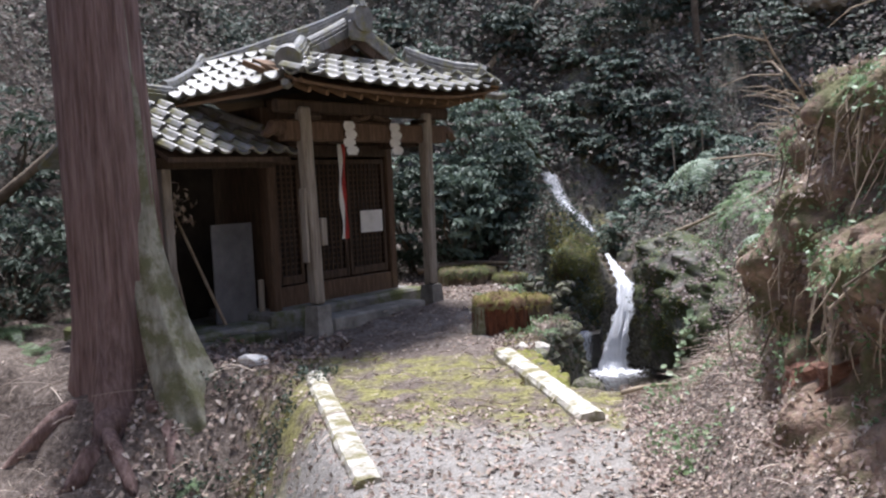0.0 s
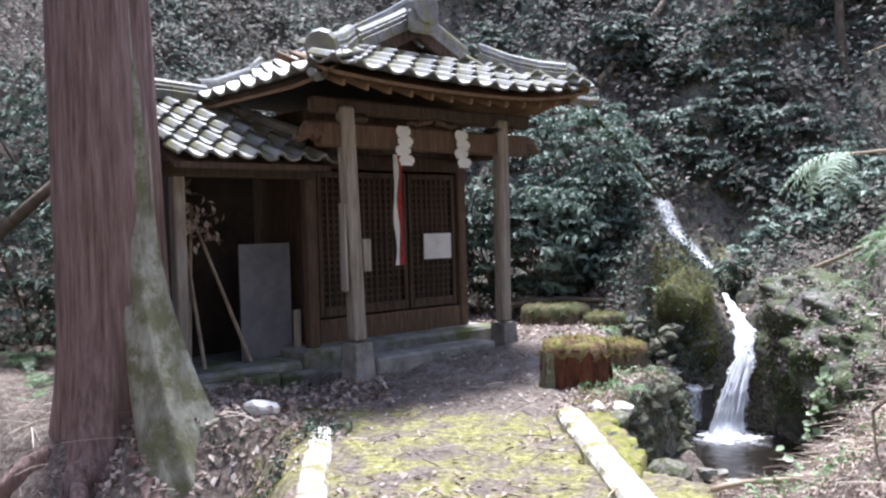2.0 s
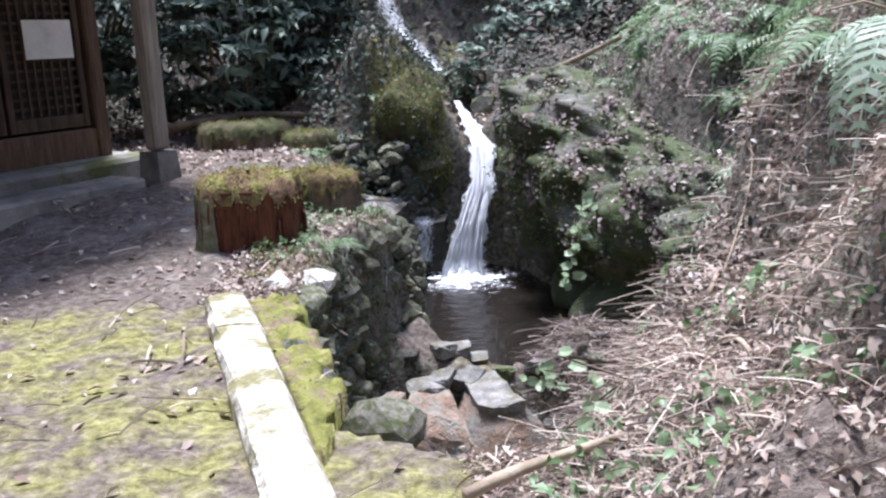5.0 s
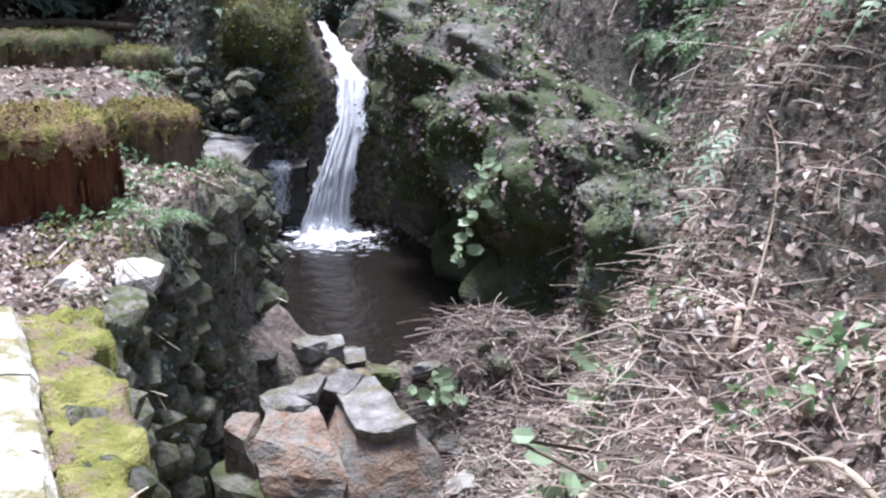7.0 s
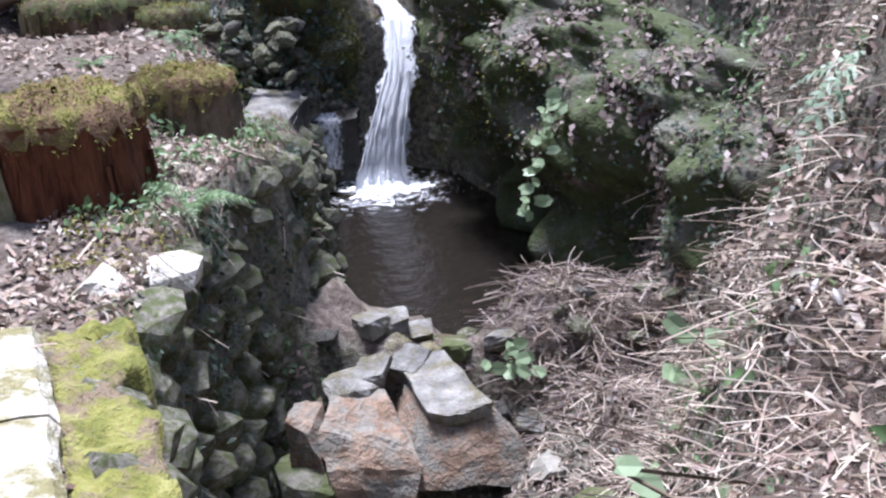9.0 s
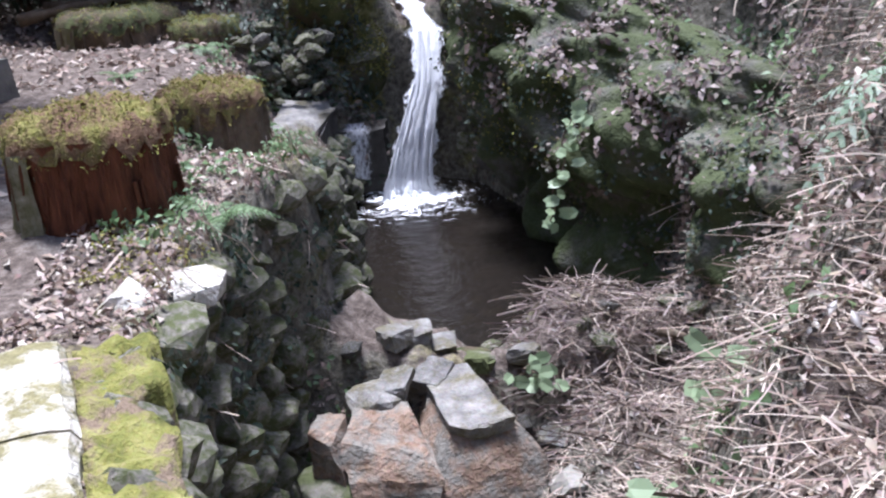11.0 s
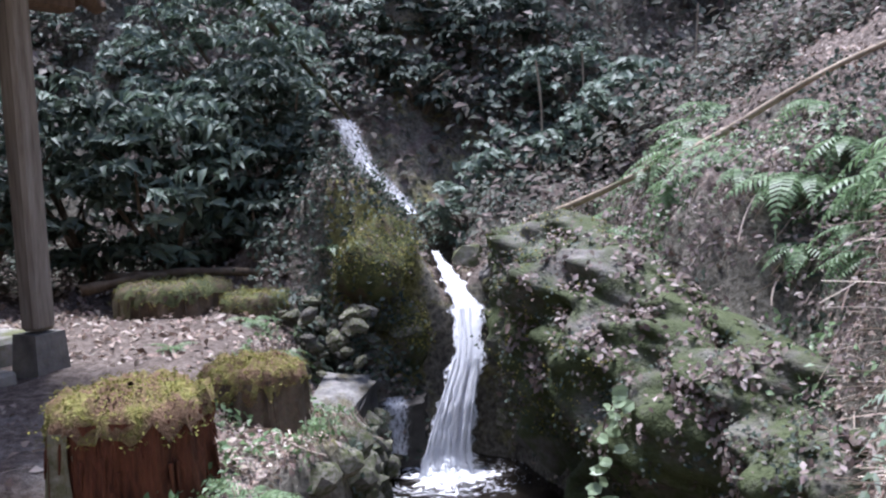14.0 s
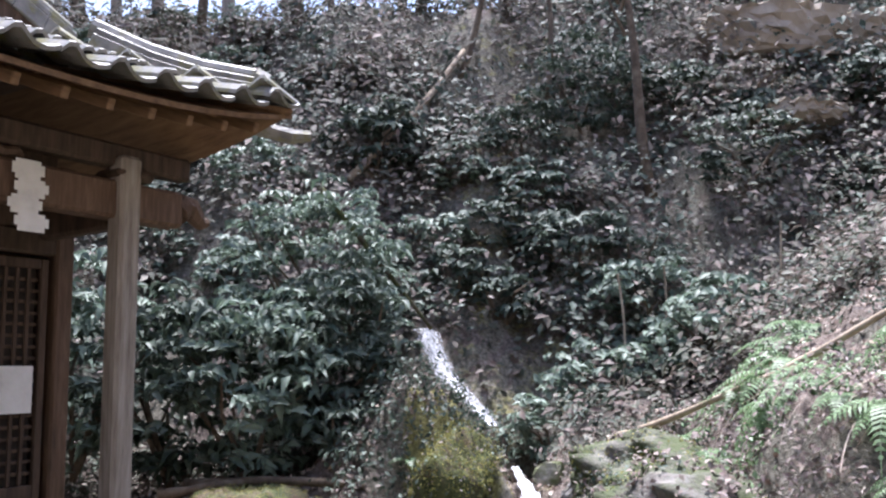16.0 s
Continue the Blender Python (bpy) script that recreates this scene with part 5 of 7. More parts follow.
# ================================================================ stump
def stump(name, x, y, z, r, h, label, seed, wood=None, cap=None):
    rng = np.random.default_rng(seed)
    t = thing(name, label, "stump", pose(x, y, z), "stumps")
    n, b, grid = 72, Build(), []
    ph = rng.uniform(0, 6.28, 4)

    def rad(a, q):
        return r * (1 + 0.06 * math.sin(3 * a + ph[0]) + 0.05 * math.sin(5 * a + ph[1]) + 0.045 * math.sin(11 * a + ph[2]) * (1.2 - q) + 0.03 * math.sin(19 * a + ph[3] + 2 * q) + 0.02 * math.sin(31 * a + 3 * q) + 0.10 * (1 - q) ** 3)

    for i in range(9):
        q = i / 8
        grid.append([(rad(6.283 * k / n, q) * math.cos(6.283 * k / n) * (1 + 0.02 * rng.normal()), rad(6.283 * k / n, q) * math.sin(6.283 * k / n) * (1 + 0.02 * rng.normal()), -0.12 + (h + 0.12) * q) for k in range(n)] )
    grid = [row + row[:1] for row in grid]
    b.sheet(grid)
    part("trunk", b, wood or M_STUMP, t, "rotting brown wood", True)
    # patch of pale bark still standing
    b = Build()
    g = [[(1.05 * rad(a, q) * math.cos(a) * (1 + 0.012 * rng.normal()), 1.05 * rad(a, q) * math.sin(a), -0.10 + (h * 0.92 + 0.10) * q) for a in np.linspace(3.35, 4.25, 9)] for q in np.linspace(0, 1, 8)]
    b.sheet(g)
    g2 = [[(x_ * 0.93, y_ * 0.93, z_) for x_, y_, z_ in r_] for r_ in g]
    b.sheet(g2)
    part("bark", b, M_BARK_GREY, t, "strip of pale lichen bark", True)
    # moss cap
    b, grid = Build(), []
    for i in range(9):
        q = i / 8
        row = []
        for k in range(n + 1):
            a = 6.283 * (k % n) / n
            rr = rad(a, 1.0) * (1.05 - 1.01 * q ** 1.3) if i else rad(a, 1) * 1.045
            dz = (-0.030 - 0.05 * abs(float(wob(2.2 * math.cos(a) * r + x, 2.2 * math.sin(a) * r + y, 0.22, 1))) - 0.012 * float(wob(math.cos(a) * r, math.sin(a) * r + y, 0.05, 3)) if i == 0 else 0.012 + 0.05 * math.sin(min(1, q * 2.2) * 1.57))
            row.append((rr * math.cos(a), rr * math.sin(a), h + dz + 0.022 * float(wob(rr * math.cos(a) + x, rr * math.sin(a) + y, 0.07, 2)) + 0.008 * float(wob(rr * math.cos(a), rr * math.sin(a), 0.03, 4))))
        grid.append(row)
    b.sheet(grid)
    moss = part("moss_cap", b, cap or M_CAP, t, "thick yellow-green moss cap", True)
    g = np.array(grid[:8]).reshape(-1, 3)
    p = g[rng.integers(0, len(g), 2600 if r > 0.2 else 1200)]
    p = p + rng.normal(size=p.shape) * (0.018, 0.018, 0.008)
    v, f = leaves(p, np.tile((0, 0, 1.0), (len(p), 1)) + p * (1.5, 1.5, 0), 0.017, rng, 0.6, 0.4)
    part("moss_fuzz", mesh_np("moss_fuzz", v, f, L_MOSS), None, moss)
    # shreds of bark and fibre hanging on the side
    for k in range(16):
        a = rng.uniform(-2.9, 0.6)
        r0, z0, ln = rad(a, 0.8) * 1.02, h * rng.uniform(0.45, 0.95), rng.uniform(0.06, 0.18)
        pts = [(r0 * math.cos(a) * (1 + 0.05 * q), r0 * math.sin(a) * (1 + 0.05 * q), z0 - ln * q) for q in (0, 0.5, 1)]
        part("splinter", Build().tube(pts, [0.010, 0.007, 0.003], 5), wood or M_STUMP, t)
    return t


stump("tree_stump", 0.34, 8.80, 0.04, 0.285, 0.325, "rotten tree stump with red wood and a mossy top", 1)
stump("tree_stump", 0.55, 9.98, -0.07, 0.25, 0.27, "low dark mossy stump above the pool wall", 2, M_TWIG_DARK, M_CAP)
stump("tree_stump", -0.55, 12.5, 0.08, 0.42, 0.26, "dark mossy log end under the shrubs", 3, M_TWIG_DARK, M_MOSS_DARK)
stump("tree_stump", 0.12, 12.4, 0.08, 0.26, 0.15, "dark mossy log end under the shrubs", 4, M_TWIG_DARK, M_MOSS_DARK)


# ================================================================ trees
def cedar():
    t = thing("cedar_tree", "tall cedar with reddish peeling bark and flaring roots", "tree", pose(-3.08, 7.15, -0.2))
    rng = np.random.default_rng(8)
    n, rows = 72, 46
    grid = []
    ph = rng.uniform(0, 6.28, 8)
    for i in range(rows + 1):
        z = -0.75 + 17.0 * (i / rows) ** 1.8
        row = []
        for k in range(n + 1):
            a = 6.28318 * (k % n) / n
            flare = max(0, 1 - (z + 0.55) / 1.75)
            r = 0.435 - 0.016 * z + 0.20 * flare ** 2 * (1 + 0.8 * math.sin(5 * a + ph[0]) + 0.5 * math.sin(3 * a + ph[1]))
            r += 0.014 * math.sin(13 * a + ph[2] + 0.25 * z) + 0.012 * math.sin(23 * a + ph[3] - 0.35 * z) + 0.008 * math.sin(37 * a + ph[4] + 0.5 * z)
            row.append((r * math.cos(a) + 0.035 * z * -0.55, r * math.sin(a), z))
        grid.append(row)
    part("trunk", Build().sheet(grid), M_BARK, t, "", True)
    # grey lobe on the lit side
    grid = []
    for i in range(31):
        q = i / 30
        z = -0.55 + 6.2 * q ** 1.5
        fl = max(0, 1 - (z + 0.45) / 2.3)
        cx, cy, r = 0.335 + 0.56 * fl ** 2 - 0.02 * z, -0.04 - 0.10 * fl, 0.135 + 0.19 * fl ** 1.5 - 0.010 * z
        row = []
        for k in range(33):
            a = 6.28318 * (k % 32) / 32
            rr = r * (1 + 0.09 * math.sin(5 * a + 0.5 * z) + 0.05 * math.sin(11 * a - z) + 0.12 * fl * math.sin(3 * a + 1))
            row.append((cx + rr * math.cos(a) - 0.019 * z, cy + rr * math.sin(a) * 1.25, z))
        grid.append(row)
    part("trunk_lobe", Build().sheet(grid), M_BARK_GREY, t, "grey-green lichened root and trunk lobe", True)
    # roots creeping down the bank
    for k, (a, ln, r0, dz) in enumerate(((-0.9, 1.1, 0.15, -0.32), (-1.6, 1.3, 0.17, -0.4), (-2.3, 1.2, 0.15, -0.25), (-0.25, 0.9, 0.13, -0.05), (-2.9, 1.0, 0.13, 0.0), (-1.25, 1.5, 0.10, -0.5))):
        pts, rad = [], []
        for i in range(9):
            q = i / 8
            aa = a + 0.25 * math.sin(q * 4 + k)
            rr = 0.38 + ln * q
            wx, wy = -3.08 + rr * math.cos(aa), 7.15 + rr * math.sin(aa)
            gz = float(ground(wx, wy)) + 0.2
            pts.append((rr * math.cos(aa), rr * math.sin(aa), (1 - q) ** 2 * 0.12 + gz * (1 - (1 - q) ** 2) - 0.16 - 0.03 * q))
            rad.append(r0 * 0.75 * (1 - 0.8 * q) + 0.012)
        part("root", Build().tube(pts, rad, 10, True, 0.10), M_BARK, t, "", True)
    # crown far overhead
    pts = rng.normal(size=(3600, 3)) * (1.2, 1.2, 1.8) + (-0.3, 0, 16.0)
    v, f = leaves(pts, np.tile((0, 0, 1.0), (3600, 1)), 0.22, rng, 0.8, 0.35)
    part("crown", mesh_np("crown", v, f, L_BUSH), None, t)
    return t


cedar()


def thin_tree(x, y, h, r, lean, label, seed, crown=350, crown_r=1.0, mat=None):
    rng = np.random.default_rng(seed)
    z = float(ground(x, y))
    t = thing("tree", label, "tree", pose(x, y, z - 0.1), "slender hillside trees")
    pts = [(lean[0] * q + 0.12 * math.sin(q * 5 + seed), lean[1] * q + 0.08 * math.sin(q * 4 + seed * 2), h * q) for q in np.linspace(0, 1, 9)]
    part("trunk", Build().tube(pts, [r * (1 - 0.6 * q) for q in np.linspace(0, 1, 9)], 9, True, 0.06), mat or M_TWIG_DARK, t, "", True)
    for k in range(4):
        q = rng.uniform(0.45, 0.9)
        b0 = Vector((lean[0] * q, lean[1] * q, h * q))
        dirv = Vector((rng.normal(), rng.normal(), abs(rng.normal()) * 0.6 + 0.3)).normalized()
        part("limb", Build().tube([b0, b0 + dirv * 0.5, b0 + dirv * 0.9 + Vector((0, 0, 0.12))], [r * 0.35, r * 0.22, r * 0.08], 6), mat or M_TWIG_DARK, t)
    if crown:
        c = rng.normal(size=(crown, 3)) * (crown_r, crown_r, crown_r * 0.7) + (lean[0], lean[1], h)
        v, f = leaves(c, np.tile((0, 0, 1.0), (crown, 1)), 0.16, rng, 0.8, 0.45)
        part("crown", mesh_np("crown", v, f, L_BUSH), None, t)
    return t


_tr = np.random.default_rng(40)
for i in range(16):
    thin_tree(-8.5 + i * 0.72 + _tr.uniform(-0.3, 0.3), 21.2 + _tr.uniform(-0.5, 2.2), _tr.uniform(6, 9), _tr.uniform(0.08, 0.17), (_tr.uniform(-0.5, 0.5), 0), "slender grey tree on the crest of the hill", 100 + i, 260, 1.3, M_POST if i % 3 else None)
thin_tree(3.75, 17.6, 4.6, 0.085, (-0.7, 0.1), "slender leaning tree on the hillside", 61, 150, 0.5)
thin_tree(2.4, 19.0, 4.2, 0.05, (-0.2, 0.2), "thin sapling on the hillside", 62, 200, 0.6)
thin_tree(0.9, 19.5, 4.0, 0.06, (0.9, -0.2), "thin sapling on the hillside", 63, 200, 0.7)


def unseen_tree(x, y, h, r, lean, crown, count, seed, label):
    """A tall tree added out of view; its crown of leaf clumps blocks skylight."""
    rng = np.random.default_rng(seed)
    z = float(ground(x, y))
    t = thing("tree", label, "tree", pose(x, y, z - 0.2), "tall forest trees")
    pts = [(lean[0] * q * q, lean[1] * q * q, h * q) for q in np.linspace(0, 1, 10)]
    part("trunk", Build().tube(pts, [r * (1 - 0.7 * q) for q in np.linspace(0, 1, 10)], 12, True, 0.05), M_BARK, t, "", True)
    c = rng.normal(size=(count // 14, 3))
    c = c / np.linalg.norm(c, axis=1, keepdims=True) * rng.uniform(0.2, 1, (len(c), 1)) ** 0.5 * crown + (lean[0], lean[1], h)
    for k in range(7):
        e = Vector(c[k])
        q = rng.uniform(0.6, 0.95)
        a = Vector((lean[0] * q * q, lean[1] * q * q, h * q))
        part("limb", Build().tube([a, a.lerp(e, 0.5) + Vector((0, 0, 0.2)), e], [r * 0.3, r * 0.2, 0.02], 6), M_BARK, t)
    p = np.repeat(c, 14, 0) + rng.normal(size=(len(c) * 14, 3)) * 0.28
    v, f = leaves(p, np.tile((0, 0, 1.0), (len(p), 1)), 0.30, rng, 0.5, 0.5)
    part("crown", mesh_np("crown", v, f, L_BUSH), None, t)


# out-of-view trees behind and beside the walk, added to cut ambient light
for _i, (_x, _y) in enumerate(((-5.0, -7.0), (6.0, -6.0), (-8.0, -3.5), (-9.0, 1.5), (7.5, -1.5))):
    unseen_tree(_x, _y, 7.0, 0.22, (0.3, 0.2), (2.6, 2.2, 4.2), 4200, 30 + _i, "unseen tall evergreen tree added to dim the skylight")


def log(a, b, r, material, label, name="fallen_branch", bend=0.08, seed=0):
    a, b = Vector(a), Vector(b)
    rng = np.random.default_rng(seed)
    side = (b - a).cross(Vector((0, 0, 1))).normalized()
    pts = [a.lerp(b, q) + side * bend * math.sin(q * 3.1) * (b - a).length * 0.5 + Vector((0, 0, bend * math.sin(q * 5 + seed) * 0.3)) for q in np.linspace(0, 1, 12)]
    return solid(name, Build().tube(pts, [r * (1 - 0.45 * q) * (1 + 0.08 * rng.normal()) for q in np.linspace(0, 1, 12)], 8, True, 0.08), material, label, "branch", group="fallen branches", smooth_it=True)


log((2.45, 13.2, 0.72), (3.45, 11.6, 1.25), 0.035, M_TWIG, "long pale branch lying along the bank's crest", seed=3)
log((3.3, 11.8, 1.22), (4.4, 11.0, 1.85), 0.03, M_TWIG, "long pale branch lying along the bank's crest", seed=4)
log((-1.2, 12.95, 0.42), (0.35, 12.75, 0.40), 0.05, M_TWIG_DARK, "grey log lying under the shrubs", seed=5)
log((-1.3, 12.6, 0.35), (-0.1, 13.1, 0.45), 0.045, M_TWIG_DARK, "grey log lying under the shrubs", seed=6)
log((-7.2, 8.6, 0.3), (-4.4, 9.0, 2.6), 0.09, M_TWIG_DARK, "dark fallen trunk leaning behind the cedar", seed=7)
log((-0.6, 17.6, 4.0), (1.0, 19.6, 6.6), 0.07, M_TWIG, "fallen trunk lying on the hillside", seed=8)
log((-0.35, 14.4, 3.2), (0.72, 15.1, 1.75), 0.035, M_MOSS_DARK, "slanting mossy stem across the shrubs", seed=9, bend=0.04)


def stick(x0, y0, x1, y1, r, label, seed, up=0.03):
    """A stick that lies on the ground between two places."""
    log((x0, y0, float(ground(x0, y0)) + up), (x1, y1, float(ground(x1, y1)) + up), r, M_TWIG if seed % 3 else M_TWIG_DARK, label, seed=seed, bend=0.14)


stick(1.50, 5.80, 2.25, 6.52, 0.017, "pale straight stick lying across the bank", 1)
stick(2.45, 9.45, 2.66, 8.80, 0.03, "dark rotten branch lying at the pool's edge", 3, 0.10)
stick(1.95, 9.58, 2.48, 9.28, 0.010, "thin stick lying in the debris", 4)
stick(2.05, 9.45, 2.60, 9.40, 0.008, "thin stick lying in the debris", 5)
_sk = np.random.default_rng(12)
for i in range(15):
    y0, a, ln = _sk.uniform(5.4, 9.0), _sk.uniform(0, 3.14), _sk.uniform(0.3, 0.8)
    x0 = float(np.interp(y0, RIGHT_Y, RIGHT_X)) + _sk.uniform(0.35, 1.1)
    stick(x0, y0, x0 + ln * math.cos(a) * 0.6, y0 + ln * math.sin(a), _sk.uniform(0.004, 0.009), "thin dry stick lying on the bank", 30 + i, 0.05)



# ================================================================ plants
def fern_frond(rng, length, droop, mat_verts):
    """One frond along +x, leaflets both sides; returns vertices and faces."""
    v, f = [], []
    n = 17
    pos = [Vector((length * q, 0, 0.45 * length * q - droop * length * q * q)) for q in np.linspace(0, 1, n)]
    for i in range(1, n):
        p, q = pos[i - 1], i / (n - 1)
        d = (pos[i] - pos[i - 1]).normalized()
        ll = length * 0.34 * math.sin(math.pi * min(1, q * 0.9 + 0.12)) ** 0.8 * (1 - 0.55 * q)
        for sg in (-1, 1):
            side = (Vector((0, sg, 0)) + d * 0.45).normalized()
            w = length / n * 0.55
            tip = p + side * ll + Vector((0, 0, -0.25 * ll + rng.uniform(-0.02, 0.02)))
            k = len(v)
            v += [p - d * w * 0.5, p + side * ll * 0.55 - d * w * 0.75 + Vector((0, 0, 0.02 * ll)), tip, p + side * ll * 0.55 + d * w * 0.75 + Vector((0, 0, 0.02 * ll)), p + d * w * 0.5]
            f += [(k, k + 1, k + 3, k + 4), (k + 1, k + 2, k + 3)]
        k = len(v)
        v += [pos[i - 1] + Vector((0, -0.004, 0)), pos[i] + Vector((0, -0.004, 0)), pos[i] + Vector((0, 0.004, 0)), pos[i - 1] + Vector((0, 0.004, 0))]
        f.append((k, k + 1, k + 2, k + 3))
    return Build().add(v, f)


_fr = np.random.default_rng(17)
FRONDS = [fern_frond(_fr, 1.0, d, None).mesh("frond", L_FERN) for d in (0.55, 0.75, 0.95, 1.25)]
PALE_FRONDS = [fern_frond(_fr, 1.0, d, None).mesh("frond", L_PALE) for d in (0.7, 0.95, 1.15, 1.35)]


def fern(x, y, z, size, fronds, label, seed, face=None, spread=360, down=0.0, kinds=FRONDS):
    rng = np.random.default_rng(seed)
    t = thing("fern", label, "fern", pose(x, y, z), "ferns on the bank")
    for i in range(fronds):
        a = (face if face is not None else 0) + (i / fronds - 0.5) * spread + rng.uniform(-12, 12)
        s = size * rng.uniform(0.7, 1.1)
        part("frond", kinds[rng.integers(4)], None, t, m=pose(0, 0, 0, rng.uniform(-15, 15), rng.uniform(-15, 10) + down, a) @ Matrix.Diagonal((s, s, s, 1)))
    return t


_big = fern(2.97, 7.80, 0.55, 0.47, 13, "large bright green fern on the bank", 1, 195, 250, 10, PALE_FRONDS)
part("stem", Build().tube([(0, 0, 0), (0.05, 0.02, -0.12), (0.16, 0.03, float(ground(3.13, 7.83)) - 0.59)], [0.008, 0.011, 0.014], 6), M_TWIG_DARK, _big)
_hang = fern(2.10, 5.60, 1.70, 0.42, 7, "pale fern hanging from a stem off the bank", 2, 205, 150, 22, PALE_FRONDS)
part("stem", Build().tube([(0, 0, 0), (0.35, 0.02, 0.02), (0.95, 0.05, -0.10)], [0.006, 0.009, 0.014], 6), M_TWIG, _hang)
for i, (x, y, z) in enumerate(((2.54, 5.95, 1.16),)):
    fern(x, y, z, 0.36, 6, "pale fern drooping from the bank's face", 30 + i, 200, 160, 26, PALE_FRONDS)
for i in range(62):
    r = np.random.default_rng(300 + i)
    y = r.uniform(8.6, 12.6)
    x = float(np.interp(y, FACE_Y, FACE_X)) + r.uniform(-0.2, 0.75)
    if y < 9.7 and x < 3.5:
        continue
    fern(x, y, float(ground(x, y)) + 0.02, r.uniform(0.3, 0.55), int(r.integers(5, 8)), "green fern hanging over the bank", 300 + i, 215, 190, 12 + 14 * (i % 2))
for i in range(46):
    r = np.random.default_rng(400 + i)
    y = r.uniform(3.0, 8.0)
    x = float(np.interp(y, FACE_Y, FACE_X)) + r.uniform(-0.1, 0.5)
    fern(x, y, float(ground(x, y)) + 0.02, r.uniform(0.25, 0.42), int(r.integers(4, 7)), "fern among dry stalks on the bank", 400 + i, 200, 200, 10, PALE_FRONDS if i % 3 == 0 else FRONDS)
for i, (x, y) in enumerate(((0.55, 9.9), (0.35, 10.4), (0.75, 10.6), (-0.1, 10.9), (0.45, 11.5), (0.2, 11.8), (-4.6, 8.0), (-4.2, 7.4), (-5.2, 8.4), (-4.9, 9.3), (-2.1, 6.3), (-1.75, 6.0), (0.8, 8.6), (2.4, 12.2), (2.0, 13.3), (0.7, 12.8))):
    fern(x, y, float(ground(x, y)) + 0.01, 0.24 if x > -3 else 0.45, 6, "small fern growing from the ground", 500 + i, 270, 330, -8)


def heart_leaf():
    pts = [(0, 0, 0), (0.30, 0.42, 0.03), (0.75, 0.40, 0.02), (1.05, 0, -0.06), (0.75, -0.40, 0.02), (0.30, -0.42, 0.03), (-0.12, 0.28, 0), (-0.12, -0.28, 0)]
    return Build().add(pts + [(0.4, 0, -0.05)], [(0, 8, 1, 6), (8, 2, 1), (8, 3, 2), (8, 4, 3), (8, 5, 4), (0, 7, 5, 8)]).mesh("leaf", L_IVY)


HEART = heart_leaf()


def ivy(label, anchor, spots, size, seed, name="ivy"):
    """A trailing plant with round leaves: a stem through the spots, a leaf at each."""
    rng = np.random.default_rng(seed)
    t = thing(name, label, "ivy", pose(*anchor))
    part("stem", Build().tube([Vector(s) * 0.96 for s in spots], 0.005, 5), M_TWIG_DARK, t)
    for s in spots:
        for _ in range(2):
            m = pose(s[0] + rng.uniform(-0.05, 0.05), s[1] - 0.03 + rng.uniform(-0.03, 0.03), s[2] + rng.uniform(-0.04, 0.04), rng.uniform(30, 80), rng.uniform(-30, 30), rng.uniform(-70, 70))
            k = size * rng.uniform(0.7, 1.2)
            part("leaf", HEART, None, t, m=m @ Matrix.Diagonal((k, k, k, 1)))
    return t


ivy("pale green round-leaved vine hanging over the pool", (2.40, 9.90, 0.06), [(0.02 * math.sin(i * 1.3) - 0.012 * i, 0.0 - 0.004 * i, -0.055 * i) for i in range(13)], 0.065, 1)
ivy("pale green round-leaved plant beside the stream", (2.50, 8.05, -0.76), [(0.10 * math.sin(i * 2.1), 0.10 * math.cos(i * 1.7), 0.05 * i) for i in range(9)], 0.075, 2, "butterbur")
ivy("pale green round-leaved plant beside the stream", (2.28, 7.75, -0.80), [(0.12 * math.sin(i * 2.1), 0.12 * math.cos(i * 1.7), 0.03 * i) for i in range(8)], 0.055, 3, "butterbur")
ivy("pale round leaves among litter on the bank", (2.0, 6.75, float(ground(2.0, 6.75)) + 0.02), [(0.16 * math.sin(i * 2.4), 0.2 * math.cos(i * 1.9), 0.03 * i) for i in range(9)], 0.055, 4, "butterbur")
ivy("pale round leaves among litter on the bank", (1.85, 7.25, float(ground(1.85, 7.25)) + 0.02), [(0.15 * math.sin(i * 2.4), 0.15 * math.cos(i * 1.9), 0.02 * i) for i in range(7)], 0.055, 5, "butterbur")
ivy("green leaves among stones by the pool", (1.98, 8.75, -0.85), [(0.09 * math.sin(i * 2.4), 0.05 * math.cos(i * 1.9), 0.015 * i) for i in range(6)], 0.06, 6, "butterbur")


